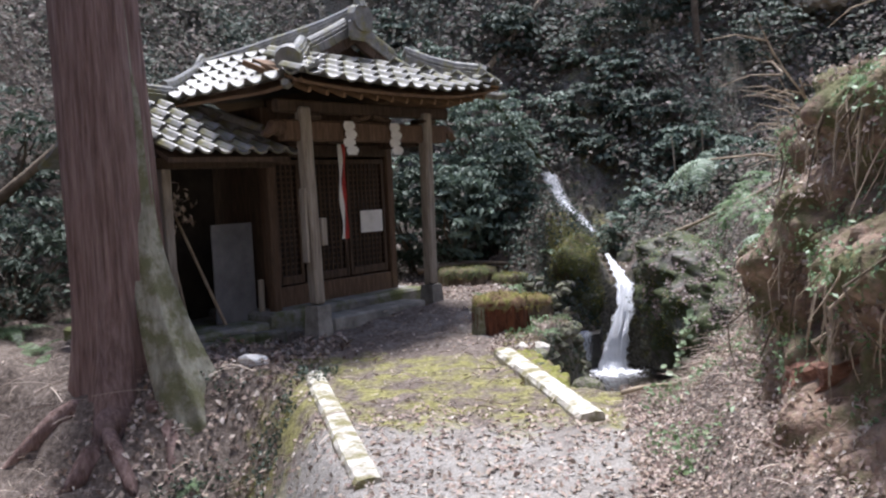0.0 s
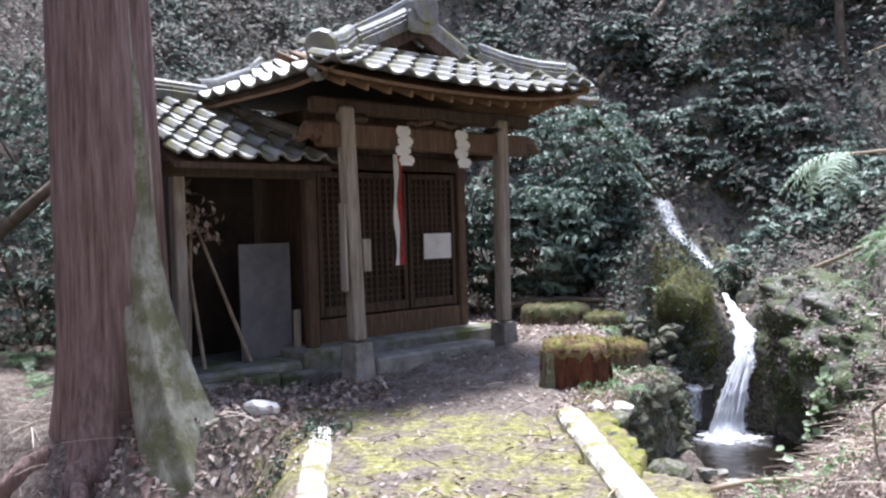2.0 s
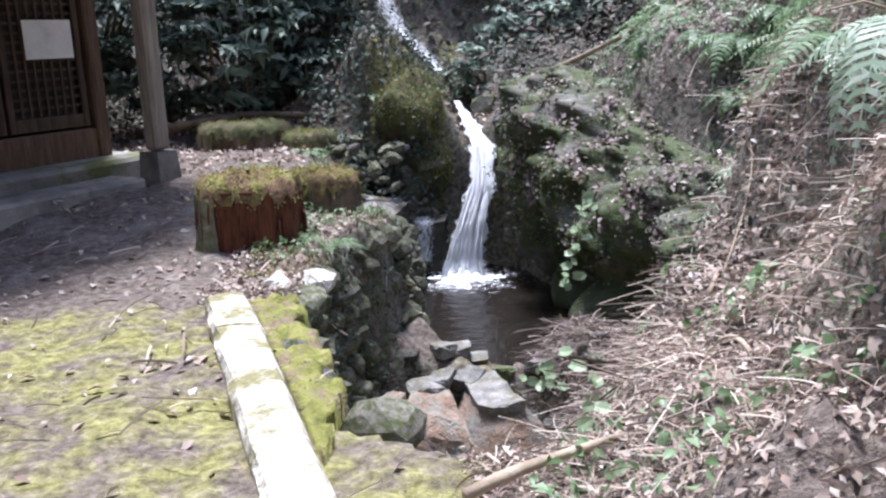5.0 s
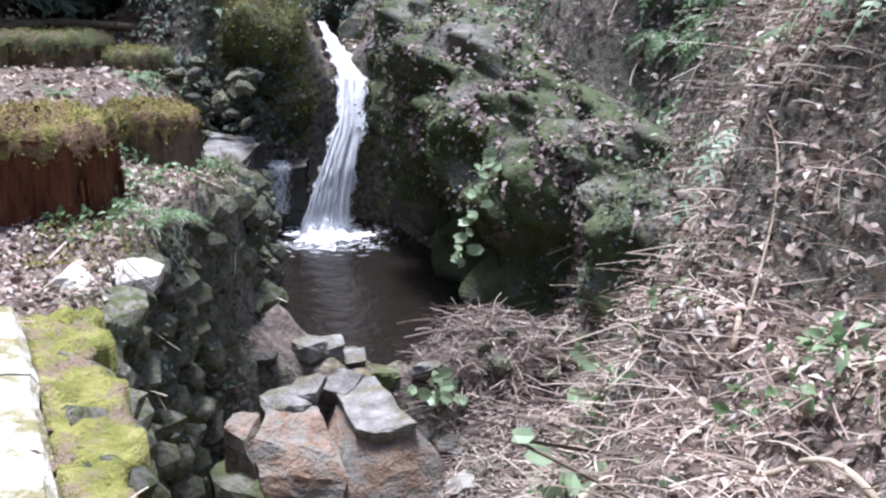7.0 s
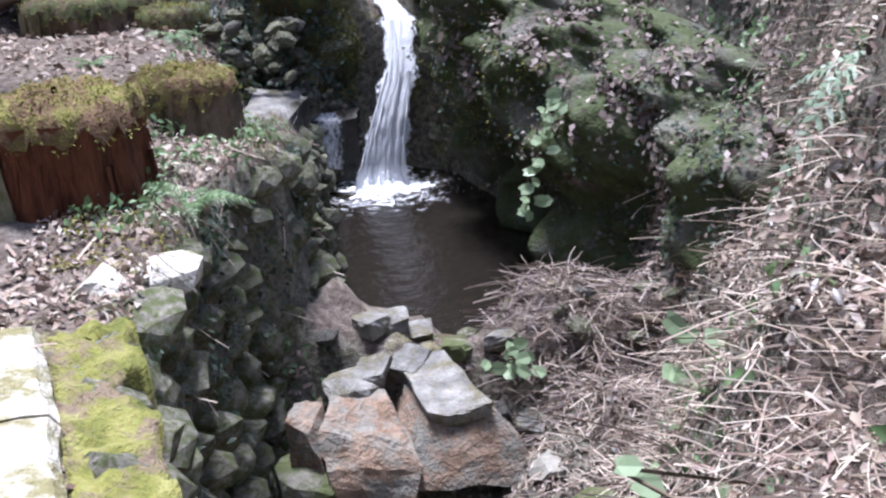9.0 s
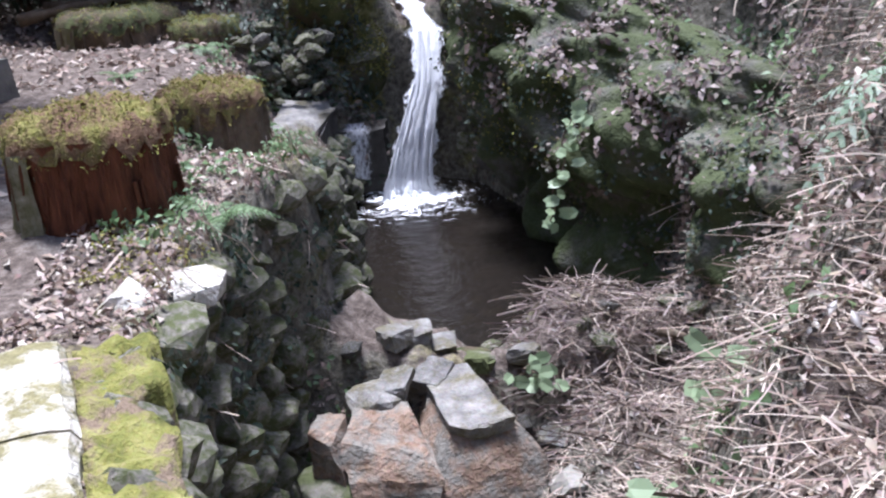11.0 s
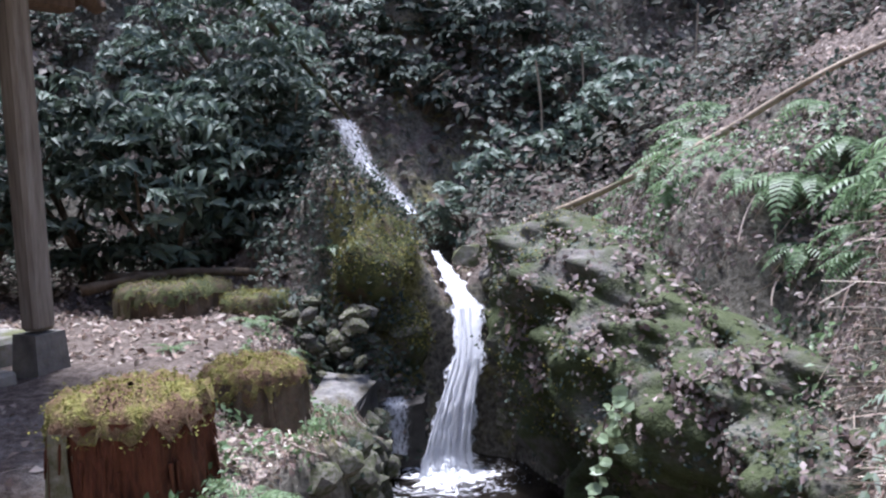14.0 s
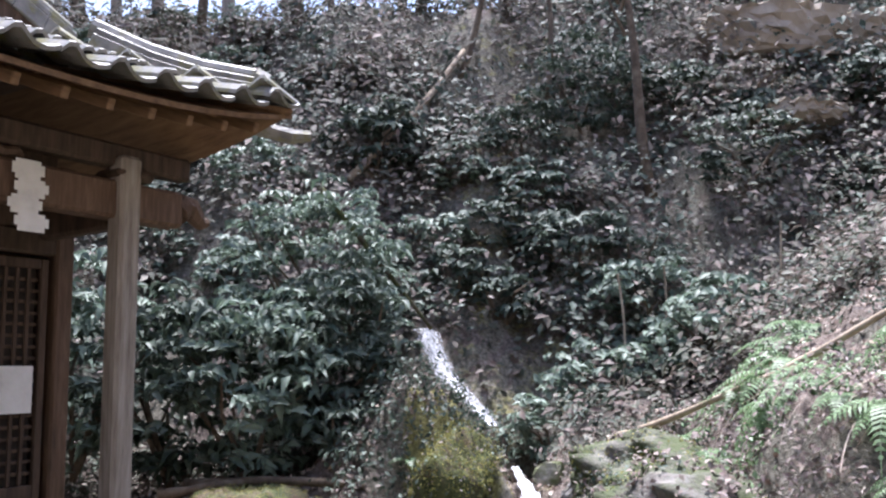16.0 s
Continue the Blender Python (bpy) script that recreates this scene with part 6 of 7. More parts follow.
def shrub(x, y, z, rx, ry, rz, count, size, label, seed, mat, stems=5, aspect=0.38, fold=0.5):
    """Bush: bare stems from one root, and drooping leaf sprays at the ends of twigs."""
    rng = np.random.default_rng(seed)
    t = thing("shrub", label, "shrub", pose(x, y, z), "shrubs on the slope")
    tips = []
    for s in range(stems):
        a = rng.uniform(0, 6.28)
        end = Vector((rx * 0.8 * math.cos(a), ry * 0.8 * math.sin(a), rz * rng.uniform(0.7, 1.5)))
        mid = end * 0.5 + Vector((rng.uniform(-0.15, 0.15), rng.uniform(-0.1, 0.1), 0.1))
        part("stem", Build().tube([(0, 0, -0.1), mid, end], [0.03, 0.02, 0.008], 6), M_TWIG_DARK, t)
    nclump = max(6, count // 16)
    c = rng.normal(size=(nclump, 3))
    c = c / np.linalg.norm(c, axis=1, keepdims=True) * rng.uniform(0.45, 1.0, (nclump, 1)) ** 0.6 * (rx, ry, rz) + (0, 0, rz)
    pts, nrm = [], []
    for p in c:
        k = 16
        ang = rng.uniform(0, 6.28, k)
        off = np.stack([np.cos(ang), np.sin(ang), -0.35 + 0 * ang], 1) * rng.uniform(0.4, 1.0, (k, 1)) * size * 1.25
        pts.append(p + off)
        nrm.append(np.stack([np.cos(ang) * 0.5, np.sin(ang) * 0.5 - 0.25, 0.8 + 0 * ang], 1))
    v, f = leaves(np.vstack(pts), np.vstack(nrm), size, rng, 0.22, aspect, 0.35, fold)
    part("crown", mesh_np("crown", v, f, mat), None, t)
    return t


for i, (x, y, z, rx, rz, n, s) in enumerate(((-0.75, 13.3, 0.45, 0.75, 0.85, 1500, 0.17), (-0.05, 13.8, 0.55, 0.62, 0.95, 1700, 0.17), (-0.2, 15.0, 1.5, 0.7, 0.8, 1200, 0.15), (-1.5, 13.4, 0.4, 0.8, 0.9, 1500, 0.17), (-0.4, 14.4, 1.6, 0.9, 0.9, 1500, 0.15), (0.25, 13.2, 0.35, 0.40, 0.4, 700, 0.12), (-2.3, 13.2, 0.5, 0.8, 1.0, 1300, 0.16), (-3.4, 13.0, 0.8, 0.9, 1.1, 1300, 0.16))):
    shrub(x, y, z, rx, rx * 0.8, rz, n, s, "dark glossy evergreen shrub with drooping leaves" if i % 2 else "grey-green evergreen shrub with drooping leaves", 700 + i, L_BUSH if i % 2 else L_BRIGHT)
for i, (x, y) in enumerate(((0.95, 16.35), (0.6, 16.9), (1.35, 16.9), (1.0, 17.6), (1.5, 16.2), (0.35, 16.2))):
    shrub(x, y, float(ground(x, y)) - 0.05, 0.45, 0.35, 0.35, 420, 0.13, "dark green shrub above the upper waterfall", 760 + i, L_BRIGHT if i % 2 else L_BUSH, 3, 0.5, 0.4)
shrub(3.0, 16.4, 2.1, 0.8, 0.6, 0.5, 700, 0.13, "evergreen shrub on the hillside", 720, L_BUSH)
shrub(2.9, 18.6, 4.6, 1.0, 0.7, 1.0, 1600, 0.15, "pale glossy evergreen shrub on the hillside", 721, L_BUSH)
shrub(1.9, 18.0, 4.0, 0.8, 0.6, 0.7, 900, 0.14, "pale glossy evergreen shrub on the hillside", 722, L_BUSH)
for i, (x, y) in enumerate(((-5.6, 9.0), (-6.4, 10.2), (-5.2, 10.6), (-7.0, 8.0), (-6.0, 7.2), (-7.6, 9.6))):
    shrub(x, y, float(ground(x, y)), 0.8, 0.8, 0.9, 1000, 0.14, "dark evergreen shrub behind the cedar", 740 + i, L_BUSH)


def hill_cover():
    """Clumps of small leaves all over the slopes."""
    rng = np.random.default_rng(55)
    n = 6400
    x, y = rng.uniform(-11, 13, n), 13.6 + 15 * rng.uniform(0, 1, n) ** 1.5
    u, d = shrine_ud(x, y)
    keep = ((d > 3.6) | (u > 2.6)) & (y > 13.2) & (wob(x, y, 2.2, 0) + 0.5 * wob(x, y, 0.9, 2) < 0.7) & ~((np.abs(x - 0.95) < 0.6) & (y < 15.9)) & ~((np.abs(x - 1.5) < 0.7) & (y < 14.9))
    x, y = x[keep], y[keep]
    xl = np.concatenate([x, rng.uniform(-13, -4.2, 2200)])
    yl = np.concatenate([y, rng.uniform(5.5, 17, 2200)])
    u, d = shrine_ud(xl, yl)
    ok = (d > 3.5) | (u < -4.0) | (u > 2.6)
    x, y = xl[ok], yl[ok]
    z, nr = ground(x, y), slope_normal(x, y)
    per = 38
    sc = 0.16 + 0.022 * np.clip(y - 12, 0, 14)
    c = np.repeat(np.stack([x, y, z], 1) + nr * (0.06 + 0.25 * rng.uniform(0, 1, (len(x), 1))), per, 0)
    c = c + rng.normal(size=c.shape) * np.repeat(sc, per)[:, None] * (1, 0.8, 0.8)
    nn = np.repeat(nr, per, 0) + (0, -0.3, 0.6)
    size = np.repeat(0.07 + 0.006 * np.clip(y - 12, 0, 12), per) * rng.choice([0.8, 1.0, 1.5], len(c))
    tone = np.repeat(wob(x, y, 1.6, 3) + 0.4 * rng.normal(size=len(x)) > -0.6, per)
    for sel, mat, lab in ((tone, L_HILL, "brown and green undergrowth covering the hillside"), (~tone, L_BUSH, "dark green undergrowth covering the hillside")):
        v, f = leaves(c[sel], nn[sel], size[sel], rng, 0.5, 0.5)
        solid("undergrowth", mesh_np("undergrowth", v, f, mat), None, lab, "undergrowth", kind="stuff")


hill_cover()


def hill_shrubs():
    """Bushes standing out of the undergrowth."""
    rng = np.random.default_rng(88)
    made = 0
    while made < 46:
        x, y = rng.uniform(-6, 9), 14.6 + 8 * rng.uniform(0, 1) ** 1.2
        if abs(x - 0.95) < 0.9 and y < 16.4:
            continue
        u, d = shrine_ud(x, y)
        if d < 4.3 and u < 2.8:
            continue
        r = rng.uniform(0.35, 0.75)
        pale = rng.uniform() < 0.75
        shrub(x, y - 0.1, float(ground(x, y)) - 0.05, r, r * 0.7, r * rng.uniform(0.5, 0.9), int(520 * r / 0.5), rng.uniform(0.10, 0.17), ("half-withered brown and green shrub on the hillside" if made % 2 else "pale green shrub on the hillside") if pale else "dark green shrub on the hillside", 900 + made, (L_HILL if made % 2 else L_BRIGHT) if pale else L_BUSH, 3, 0.5, 0.4)
        made += 1


hill_shrubs()


def litter():
    """Dry leaves over court, bank and slopes."""
    rng = np.random.default_rng(66)

    def patch(n, x0, x1, y0, y1, size, keep=None, lift=0.012, spread=0.35, mat=L_LITTER, lab="dry brown and pale fallen leaves", cat="leaf litter"):
        x, y = rng.uniform(x0, x1, n), rng.uniform(y0, y1, n)
        u, d = shrine_ud(x, y)
        ok = ~((u > -3.4) & (u < 2.5) & (d > 0.2) & (d < 3.5))
        xl, xr = np.interp(y, LEFT_Y, LEFT_X), np.interp(y, RIGHT_Y, RIGHT_X)
        ok &= ~((x > xl - 0.02) & (x < xr) & (y > 8.9) & (y < 12.8))
        if keep is not None:
            ok &= keep(x, y)
        x, y = x[ok], y[ok]
        p = np.stack([x, y, ground(x, y) + lift * rng.uniform(0.2, 1.8, len(x))], 1)
        v, f = leaves(p, slope_normal(x, y), size, rng, spread, 0.55, 0.5, 0.3)
        solid("leaf_litter", mesh_np("leaf_litter", v, f, mat), None, lab, cat, kind="stuff")

    thin = lambda x, y: rng.uniform(0, 1, len(x)) < 0.10 + 0.5 * (wob(x, y, 0.8, 4) > 0.25) + 0.5 * smooth(6.2, 5.0, y)
    patch(7500, -2.4, 1.9, 2.4, 10.6, 0.045, thin)
    patch(3200, -1.6, 1.9, 2.2, 5.6, 0.04, None, lab="dry leaves strewn over the gravel")
    patch(30000, 1.5, 3.6, 2.2, 9.6, 0.029, lambda x, y: x > np.interp(y, RIGHT_Y, RIGHT_X) - 0.1 + 0.45 * smooth(7.6, 8.1, y), 0.025, 0.32, lab="deep litter of dry leaves on the bank")
    patch(12000, 2.3, 5.0, 8.6, 13.5, 0.045, lambda x, y: (x < np.interp(y, FACE_Y, FACE_X) - 0.3) | (rng.uniform(0, 1, len(x)) < 0.35), 0.03, 0.4, lab="brown leaf litter on the bank above the pool")
    patch(8000, -5.5, -1.2, 4.0, 8.6, 0.06, None, 0.03, 0.5, lab="brown leaf litter round the cedar's roots")
    patch(7000, 0.30, 1.2, 7.7, 12.0, 0.034, None, 0.02, 0.5, lab="pale leaf litter on the wall's top")
    patch(4500, -2.5, 2.5, 10.6, 15, 0.06, None, 0.02, 0.5, lab="leaf litter under the shrubs")
    patch(5000, 1.2, 2.9, 7.0, 9.3, 0.034, None, 0.03, 0.5, L_WET, lab="wet leaves between the stream stones")
    patch(15000, -7, 9, 13.2, 22, 0.11, None, 0.05, 0.5, L_HILL, "brown leaf litter on the hillside")
    # broken green herbs at the edges
    patch(5000, 0.3, 1.25, 8.3, 12.4, 0.035, lambda x, y: wob(x, y, 0.4, 1) > -0.1, 0.05, 0.9, L_FERN, "small green herbs on the wall's top", "herbs")
    patch(5200, 1.6, 3.2, 4.0, 9.2, 0.04, lambda x, y: (wob(x, y, 0.5, 2) > 0.2) & (x > np.interp(y, RIGHT_Y, RIGHT_X)), 0.06, 0.9, L_FERN, "small green herbs on the bank", "herbs")
    patch(6000, 2.2, 4.4, 9.0, 13.5, 0.045, lambda x, y: wob(x, y, 0.5, 2) > 0.0, 0.06, 0.9, L_BUSH, "dark green herbs on the rock above the pool", "herbs")
    patch(2600, -2.4, -0.9, 5.2, 7.0, 0.04, lambda x, y: wob(x, y, 0.5, 2) > -0.1, 0.06, 0.9, L_BUSH, "dark herbs on the slope below the kerb", "herbs")
    patch(1500, 0.5, 1.4, 12.2, 13.2, 0.04, None, 0.18, 0.9, L_BUSH, "dark herbs on the mossy rock", "herbs")


litter()


def cliff_cover():
    """Small leaves clinging to the steep rock round the pool and to the wall."""
    rng = np.random.default_rng(77)
    g = face_grid()
    gu, gv = np.gradient(g, axis=0), np.gradient(g, axis=1)
    nor = -np.cross(gu, gv)
    nor /= np.linalg.norm(nor, axis=2, keepdims=True) + 1e-9
    nor = np.where(nor[..., :1] > 0.3, -nor, nor)

    def on_face(n, per, spread, size, mat, lab, keep, seed, lift=0.02, tilt=0.5, drop=0.0):
        r = np.random.default_rng(seed)
        i, j = r.integers(0, g.shape[0], n), r.integers(18, g.shape[1], n)
        p, q = g[i, j], nor[i, j]
        ok = keep(p, wob(p[:, 1], p[:, 2] * 1.2, 0.4, 2))
        p, q = np.repeat(p[ok], per, 0), np.repeat(q[ok], per, 0)
        p = p + r.normal(size=p.shape) * spread + q * lift * r.uniform(0.2, 1.5, (len(p), 1))
        v, f = leaves(p, q + (0, -0.3, 0.5 - drop), size, r, tilt, 0.62)
        solid("rock_herbs", mesh_np("rock_herbs", v, f, mat), None, lab, "herbs", kind="stuff")

    on_face(900, 9, 0.035, 0.05, L_CLING, "withered brown leaves clinging in clumps to the rock above the pool", lambda p, w: (p[:, 2] > -0.45) & (p[:, 1] < 11.3) & (w + 0.8 * (p[:, 2] + 0.1) > 0.12), 1, 0.035)
    on_face(800, 8, 0.03, 0.032, L_HILL, "small green and brown herbs on the rock above the pool", lambda p, w: (p[:, 2] > -0.75) & (w < 0.25), 2)
    on_face(700, 8, 0.035, 0.030, L_BUSH, "dark green herbs on the rock above the pool", lambda p, w: (p[:, 2] > -0.7) & (w < 0.0), 3)
    on_face(2600, 3, 0.02, 0.02, L_MOSS, "mossy fringe on the rock above the pool", lambda p, w: (p[:, 1] > 10.2) & (w < 0.15), 4, 0.01)
    n = 3600
    y = rng.uniform(7.0, 12.2, n)
    z = WATER + 0.2 + rng.uniform(0, 1, n) ** 0.6 * 0.95
    x = np.interp(y, LEFT_Y, LEFT_X) + 0.12 - 0.10 * smooth(WATER, 0, z) + rng.uniform(-0.03, 0.02, n)
    ok = (z < ground(x - 0.2, y)) & (wob(y, z, 0.3, 1) > 0.0)
    p = np.stack([x, y, z], 1)[ok]
    v, f = leaves(p, np.tile((0.9, -0.2, 0.4), (len(p), 1)), 0.035, rng, 0.6)
    solid("wall_herbs", mesh_np("wall_herbs", v, f, L_BUSH), None, "small dark herbs growing from the stone wall", "herbs", kind="stuff")


cliff_cover()


def slope_cover(name, n, x0, x1, y0, y1, size, mat, label, seed, lift, keep=None):
    """Leaf clumps over a stretch of steep ground."""
    rng = np.random.default_rng(seed)
    x, y = rng.uniform(x0, x1, n), rng.uniform(y0, y1, n)
    if keep is not None:
        ok = keep(x, y)
        x, y = x[ok], y[ok]
    nr = slope_normal(x, y)
    p = np.stack([x, y, ground(x, y)], 1) + nr * lift * rng.uniform(0, 1, (len(x), 1))
    per = 9
    p, nr = np.repeat(p, per, 0), np.repeat(nr, per, 0)
    p = p + rng.normal(size=p.shape) * size * 1.1
    v, f = leaves(p, nr + (-0.2, -0.5, 0.4), size, rng, 0.6, 0.5)
    solid(name, mesh_np(name, v, f, mat), None, label, "herbs", kind="stuff")


def _clear(x, y):
    return ~((np.abs(x - 1.66) < 0.30) & (y < 14.2)) & ~((np.abs(x - (0.95 + (15.2 - y) * 0.85)) < 0.35) & (y > 14.2))


slope_cover("moss_patch", 900, 0.35, 1.0, 7.8, 11.4, 0.018, L_MOSS, "yellow-green moss along the wall's top", 40, 0.02, lambda x, y: (wob(x, y, 0.4, 3) > 0.0) & (x > np.interp(y, LEFT_Y, LEFT_X) - 0.4) & (x < np.interp(y, LEFT_Y, LEFT_X) + 0.03))
slope_cover("herb_patch", 700, 0.1, 1.5, 12.2, 15.2, 0.05, L_HILL, "green and brown herbs beside the waterfall", 41, 0.10, _clear)
slope_cover("herb_patch", 520, 0.1, 1.5, 12.2, 15.2, 0.06, L_BUSH, "dark green herbs beside the waterfall", 42, 0.14, _clear)
slope_cover("herb_patch", 700, 1.9, 4.2, 12.6, 15.0, 0.05, L_HILL, "green and brown herbs behind the waterfall", 43, 0.10, _clear)
slope_cover("herb_patch", 900, 2.7, 4.0, 8.8, 13.0, 0.042, L_CLING, "withered brown leaves hanging on the bank's face", 44, 0.08, lambda x, y: np.abs(x - np.interp(y, FACE_Y, FACE_X)) < 0.55)
slope_cover("herb_patch", 600, 2.7, 4.0, 8.8, 13.0, 0.045, L_FERN, "green herbs on the bank's face", 45, 0.10, lambda x, y: (np.abs(x - np.interp(y, FACE_Y, FACE_X)) < 0.55) & (wob(x, y, 0.6, 1) > 0.0))
slope_cover("herb_patch", 500, 2.4, 3.4, 5.2, 8.6, 0.035, L_LITTER, "dry leaves caught on the bank's face", 46, 0.06, lambda x, y: np.abs(x - np.interp(y, FACE_Y, FACE_X)) < 0.5)


def coat(ob, n, size, mat, label, seed, above=-9.0, up=-0.2):
    """Small herbs or moss tufts over the upper sides of a rock."""
    rng = np.random.default_rng(seed)
    me, mw = ob.data, ob.matrix_world
    c = [(mw @ f.center, (mw.to_3x3() @ f.normal).normalized()) for f in me.polygons]
    c = [(p, q) for p, q in c if q.z > up and p.z > above]
    k = rng.integers(0, len(c), n)
    p = np.array([c[i][0] for i in k]) + rng.normal(size=(n, 3)) * 0.03
    q = np.array([c[i][1] for i in k])
    v, f = leaves(p + q * 0.01, q + (0, 0, 0.4), size, rng, 0.6, 0.5)
    solid("rock_herbs", mesh_np("rock_herbs", v, f, mat), None, label, "herbs", kind="stuff")


for _ob in [o for o in bpy.data.objects if o.name.startswith("boulder") and o["label"].startswith(("big mossy", "mossy rock shoulder", "dark mossy rock face", "dark wet rock beside"))]:
    coat(_ob, 420, 0.035, L_HILL, "small green and brown herbs growing on a mossy rock", 5, up=-0.4)
    coat(_ob, 240, 0.045, L_BUSH, "dark green herbs growing on a mossy rock", 6, up=-0.6)
    coat(_ob, 5000, 0.018, L_MOSS, "yellow-green moss on a rock", 7, up=-0.1)


def stalks(name, n, where, length, label, seed, hang=0.0, mat=L_STRAW, width=0.0026):
    """Thin dry stalks and roots, each a narrow bent strip."""
    rng = np.random.default_rng(seed)
    vs, fs, k = [], [], 0
    spots = np.array([where(rng) for _ in range(n)])
    for (x, y), z in zip(spots.tolist(), ground(spots[:, 0], spots[:, 1]).tolist()):
        z += rng.uniform(0.0, 0.06)
        ln = length * rng.uniform(0.5, 1.4)
        a = rng.uniform(0, 6.28)
        d = Vector((math.cos(a), math.sin(a), rng.uniform(-0.1, 0.5)))
        if hang:
            d = Vector((-0.9 * (1 if x > 1.5 else -0.5) + rng.normal() * 0.3, rng.normal() * 0.45, -hang + rng.normal() * 0.3))
        d.normalize()
        p = Vector((x, y, z + (0.1 if hang else 0)))
        side = d.cross(Vector((rng.normal(), rng.normal(), rng.normal()))).normalized() * width * rng.uniform(0.6, 1.8)
        cur = Vector((rng.normal() * 0.7, rng.normal() * 0.7, -0.45 if not hang else -0.3))
        for s in range(5):
            q = s / 4
            c = p + d * ln * q + cur * ln * q * q * 0.6
            vs += [c - side, c + side]
            if s < 4:
                fs.append((k + 2 * s, k + 2 * s + 1, k + 2 * s + 3, k + 2 * s + 2))
        k += 10
    return solid(name, mesh_np(name, np.array(vs), np.array(fs), mat), None, label, "dry stalks", kind="stuff")


def _bank(y0, y1, dx0, dx1):
    def pick(r):
        y = r.uniform(y0, y1)
        return float(np.interp(y, FACE_Y, FACE_X)) + r.uniform(dx0, dx1), y
    return pick


stalks("dry_stalks", 4600, _bank(5.6, 9.2, -1.1, 0.5), 0.15, "tangle of pale dry stalks on the bank", 1, width=0.0013)
stalks("dry_stalks", 2600, _bank(2.6, 5.4, -0.9, 0.6), 0.11, "short dry stalks and fibres on the near bank", 8, width=0.0014)
stalks("dry_needles", 10000, _bank(5.6, 9.3, -1.3, 0.2), 0.08, "pale needles and fibres over the bank's litter", 9, mat=L_STRAW, width=0.0016)
stalks("dry_needles", 1500, lambda r: (r.uniform(1.95, 2.75), r.uniform(8.5, 9.5)), 0.13, "heap of brown needles and twigs at the pool's edge", 14, mat=L_CLING, width=0.0024)
stalks("dry_needles", 260, lambda r: (r.uniform(1.30, 1.60), r.uniform(8.55, 8.85)), 0.10, "dry fibres lying between the split rocks", 15, width=0.0016)
stalks("hanging_roots", 520, _bank(2.8, 8.6, -0.25, 0.35), 0.15, "dry roots and stalks hanging down the bank's face", 2, 1.6, width=0.0019)
stalks("hanging_roots", 150, _bank(9.0, 12.6, -0.25, 0.45), 0.22, "dry stalks hanging below the ferns", 3, 1.0)
stalks("dry_stalks", 420, lambda r: (lambda y: (float(np.interp(y, RIGHT_Y, RIGHT_X)) + r.uniform(-0.1, 0.7), y))(r.uniform(7.2, 9.6)), 0.15, "dry stalks and needles beside the stream", 4, width=0.0018)
stalks("hanging_roots", 360, lambda r: (lambda y: (float(np.interp(y, LEFT_Y, LEFT_X)) - r.uniform(-0.02, 0.12), y))(r.uniform(7.8, 11.6)), 0.085, "dry grass hanging over the wall's edge", 5, 1.2, width=0.0014)
stalks("dry_stalks", 500, lambda r: (r.uniform(-2.4, 1.4), r.uniform(4.4, 10.0)), 0.12, "twigs and needles lying on the court", 6, width=0.003)
stalks("dry_stalks", 700, lambda r: (r.uniform(-4.5, -1.6), r.uniform(4.5, 7.5)), 0.25, "twigs lying round the cedar's roots", 7)


def bare_sapling(x, y, z, h, seed, label):
    rng = np.random.default_rng(seed)
    t = thing("sapling", label, "sapling", pose(x, y, z), "bare saplings on the bank")
    top = Vector((rng.uniform(-0.5, 0.1), rng.uniform(-0.3, 0.3), h))
    main = [Vector((0, 0, -0.05)), top * 0.4 + Vector((0.08, 0, 0)), top * 0.75, top]
    part("stem", Build().tube(main, [0.016, 0.013, 0.009, 0.004], 6), M_TWIG, t)
    for _ in range(6):
        q = rng.uniform(0.3, 0.9)
        p = top * q
        d = Vector((-abs(rng.normal()) - 0.2, rng.normal() * 0.5, rng.uniform(-0.2, 0.6))).normalized() * h * rng.uniform(0.25, 0.6)
        part("twig", Build().tube([p, p + d * 0.5 + Vector((0, 0, 0.04)), p + d], [0.007, 0.005, 0.002], 5), M_TWIG, t)
    return t


for i, (x, y, h) in enumerate(((2.85, 5.2, 0.9), (2.95, 6.0, 1.0), (2.9, 6.7, 0.9), (3.1, 7.4, 0.8), (3.2, 4.4, 1.1), (3.6, 8.4, 0.9), (3.3, 5.6, 1.2))):
    bare_sapling(x, y, float(ground(x, y)), h, 800 + i, "bare pale sapling with thin twigs on the bank")

# vines hanging on the slope
for i, (x, y, z) in enumerate(((2.75, 15.2, 2.3), (3.25, 15.4, 2.4), (4.6, 15.6, 2.9))):
    solid("hanging_vine", Build().tube([(x + 0.04 * math.sin(q * 4 + i), y - 0.15 - 0.1 * q, z - 1.5 * q) for q in np.linspace(0, 1, 9)], 0.012, 6), M_TWIG, "thin pale vine hanging down the slope", "vine", group="hanging vines")


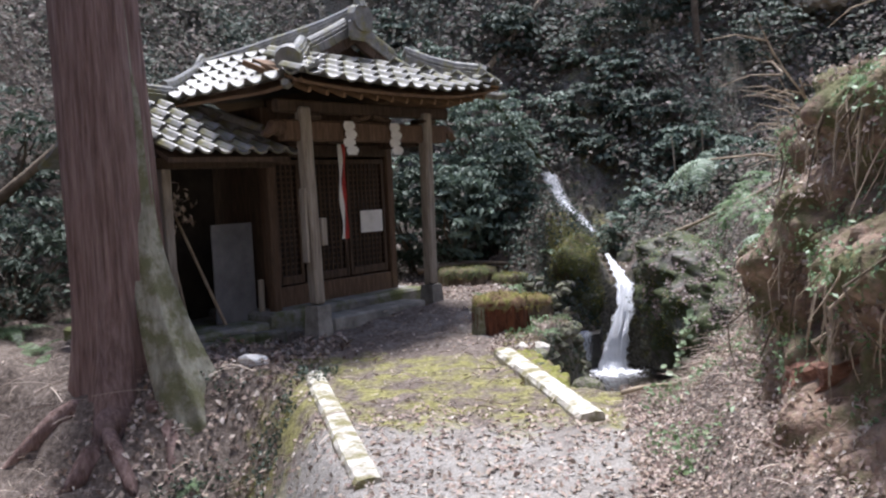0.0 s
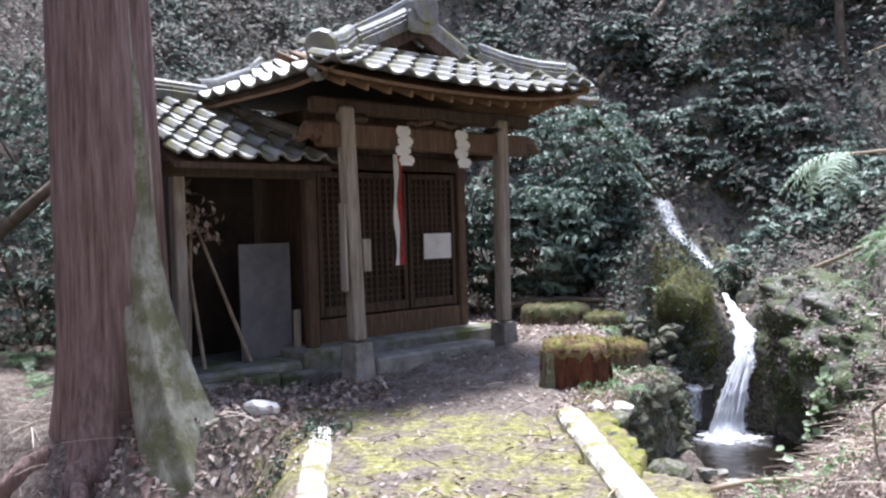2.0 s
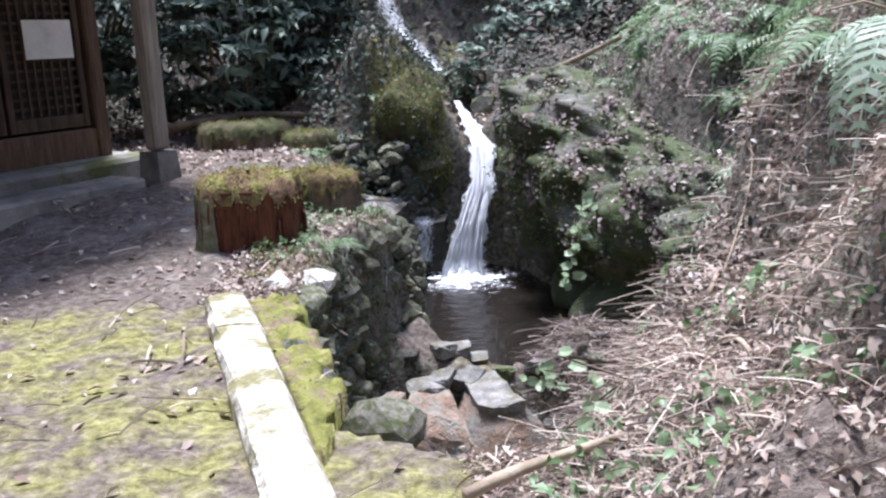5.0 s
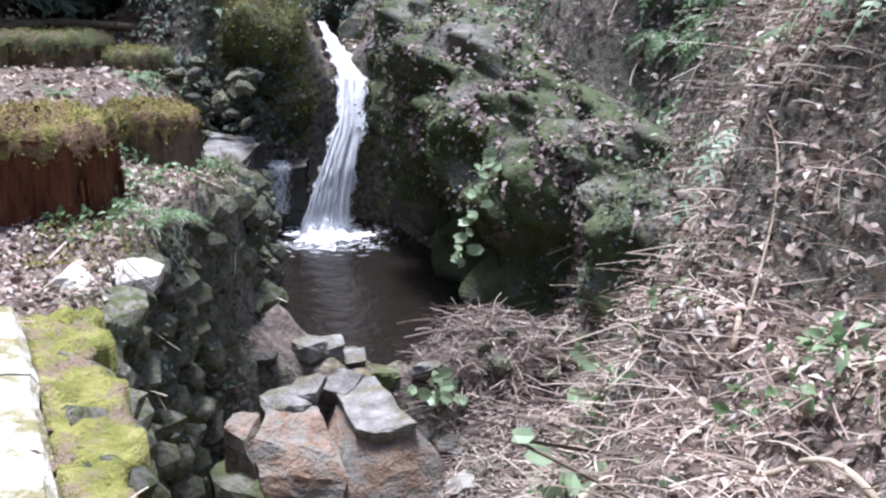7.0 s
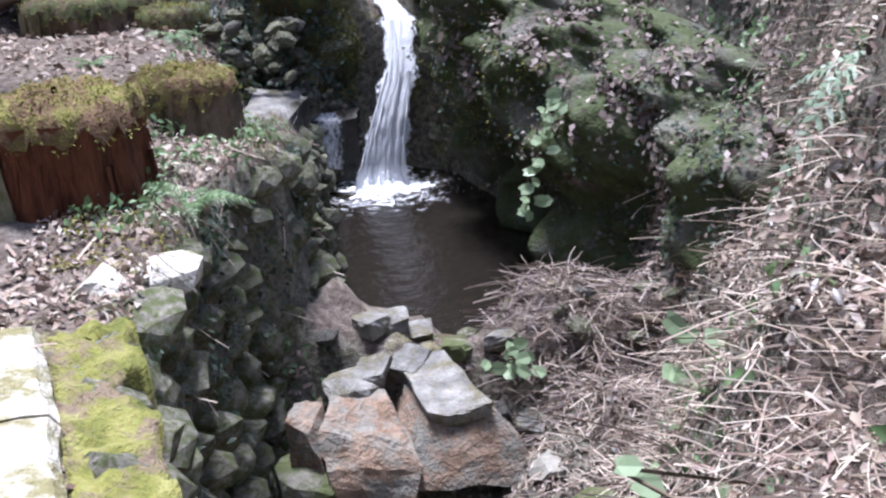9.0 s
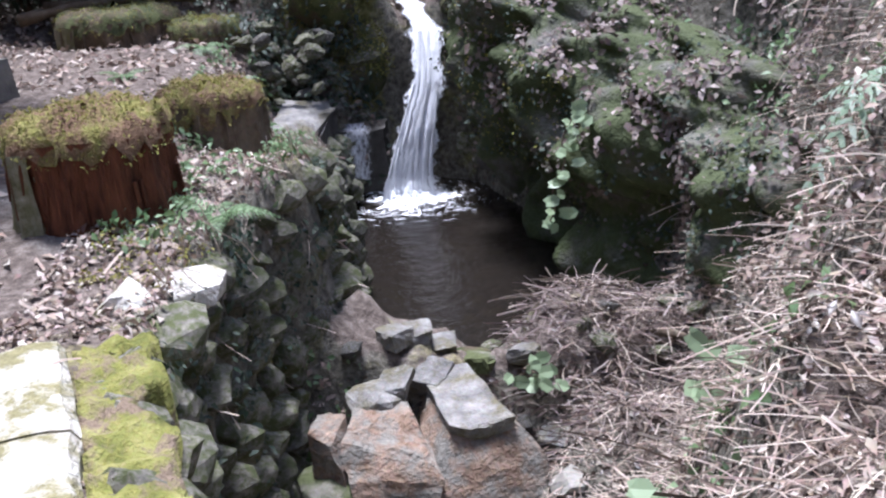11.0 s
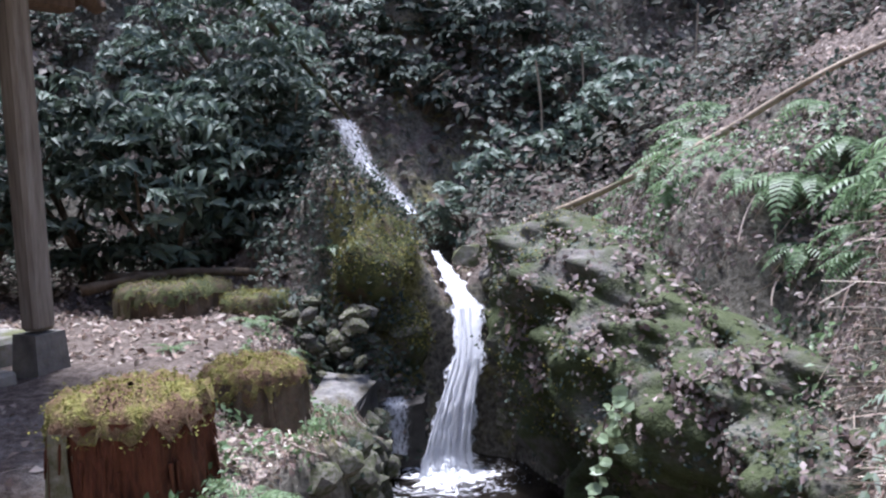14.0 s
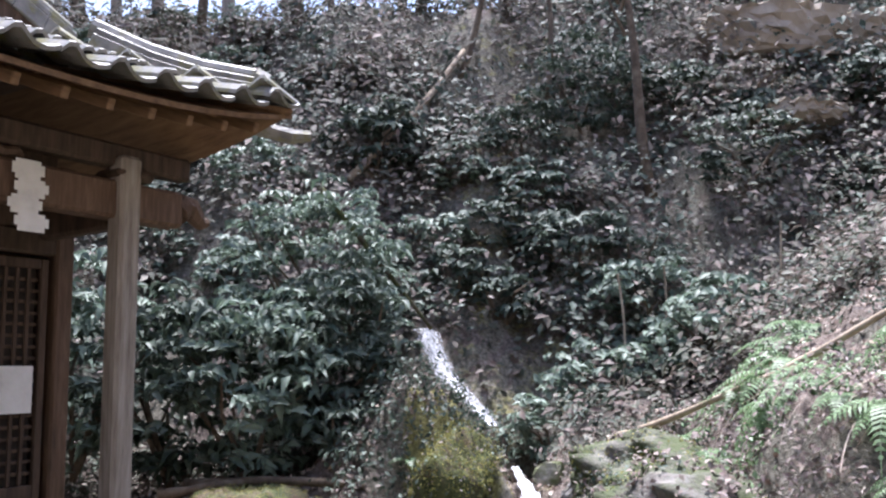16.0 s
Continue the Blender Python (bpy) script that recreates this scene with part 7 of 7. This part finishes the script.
def tan_cliff():
    rng = np.random.default_rng(4)
    for (x, y, z, sx, sz, rz) in ((6.15, 19.7, 6.75, 1.25, 0.42, 8), (7.7, 19.9, 6.7, 0.9, 0.35, -10), (5.85, 18.35, 4.95, 0.8, 0.14, 5)):
        c = [(sg * sx * k, d, sz * e) for sg in (-1, 1) for k, d, e in ((0.85, -0.25, 0.8), (1.0, -0.1, 0.0), (0.8, -0.2, -1.0), (1.0, 1.2, -1.2), (1.0, 1.6, 1.3))] + [(0.1 * sx, -0.4, 0.9 * sz), (-0.3 * sx, -0.35, -0.7 * sz)]
        solid("cliff_rock", hull(c, rng, 0.05, 6), M_ROCK_TAN, "bare tan rock ledge on the hillside", "rock", pose(x, y, z, 0, 0, rz), "rock ledges")


tan_cliff()


def earth_bank():
    """Undercut face of root-bound earth in the near bank, with hollows under each overhang."""
    rng = np.random.default_rng(57)
    ys, h = np.linspace(2.2, 5.5, 170), np.linspace(0, 1, 84)
    yy, hh = np.meshgrid(ys, h, indexing="ij")
    soft = smooth(0, 0.9, np.minimum((yy - 2.2) * 2.0, (5.6 - yy) * 1.5))
    top, toe = np.interp(yy, [2.2, 4.6, 5.5], [2.3, 2.25, 1.95]), np.interp(yy, [2.4, 5.5, 7.7], [0.2, 0.2, 0.0])
    z = toe + (top - toe) * hh
    prof = np.interp(hh + 0.05 * wob(yy, 0 * yy, 0.5, 2), [0, 0.12, 0.25, 0.42, 0.52, 0.66, 0.78, 0.9, 1.0], [-0.30, -0.12, 0.22, -0.12, 0.02, 0.24, 0.12, 0.30, 0.75])
    lump = 0.10 * wob(yy, z, 0.45, 4) + 0.05 * wob(yy, z, 0.16, 1) + 0.02 * wob(yy, z, 0.07, 3)
    x = np.interp(yy, [2.2, 3.6, 4.6, 5.5], [2.46, 2.38, 2.32, 2.45]) + 0.9 * prof - lump + 0.45 * (1 - soft)
    grid = np.stack([x, yy, z - 0.2 * smooth(0.9, 1, hh)], -1)
    b = Build().sheet(grid)
    b.f = [f[::-1] for f in b.f]
    t = thing("earth_bank", "undercut bank of dry earth bound by roots", "bank", kind="structure")
    part("earth", b, M_EARTH, t, "brown root-bound earth", True)
    pick = lambda lo, hi: grid[rng.integers(8, 160), rng.integers(int(lo * 83), int(hi * 83))]
    for k in range(290):
        p = Vector(pick(0.30, 0.97))
        ln = rng.uniform(0.12, 0.42)
        d = Vector((-0.10 - 0.15 * abs(rng.normal()), rng.normal() * 0.12, -1)).normalized() * ln
        bend = Vector((rng.normal() * 0.03 - 0.03, rng.normal() * 0.04, 0))
        r = rng.uniform(0.003, 0.009)
        part("root", Build().tube([p, p + d * 0.35 + bend, p + d * 0.7 + bend * 0.6, p + d], [r, r * 0.8, r * 0.6, r * 0.25], 5), M_TWIG if k % 3 else M_TWIG_DARK, t)
    flat, n = grid[6:166, 4:83].reshape(-1, 3), 12000
    p = flat[rng.integers(0, len(flat), n)]
    w = wob(p[:, 1], p[:, 2], 0.35, 2)
    for sel, mat, lab, sz in ((w > 0.25, L_FERN, "small green herbs on the earth bank", 0.03), ((w < 0.2) & (p[:, 2] % 0.6 > 0.2), L_LITTER, "dry leaves caught on the earth bank", 0.036)):
        q = p[sel] + rng.normal(size=(sel.sum(), 3)) * 0.02 - (0.015, 0, 0)
        v, f = leaves(q, np.tile((-0.8, -0.3, 0.6), (len(q), 1)), sz, rng, 0.6, 0.55)
        solid("bank_leaves", mesh_np("bank_leaves", v, f, mat), None, lab, "leaf litter", kind="stuff")


earth_bank()


def torn_log():
    """A torn piece of red rotten trunk sticking out of the bank."""
    rng = np.random.default_rng(31)
    pts = [(x, y, z) for x, y, z in ((0, -0.30, -0.02), (0.0, 0.26, -0.10), (0.02, -0.34, 0.16), (0.02, 0.20, 0.04), (0.45, -0.32, -0.05), (0.45, 0.2, -0.05), (0.45, -0.30, 0.22), (0.45, 0.18, 0.16), (-0.04, -0.05, 0.03))]
    solid("torn_log", hull(pts, rng, 0.02, 5), M_REDWOOD, "torn end of a rotten red trunk in the bank", "log", pose(2.26, 3.82, 0.58, 0, 0, 4))


torn_log()
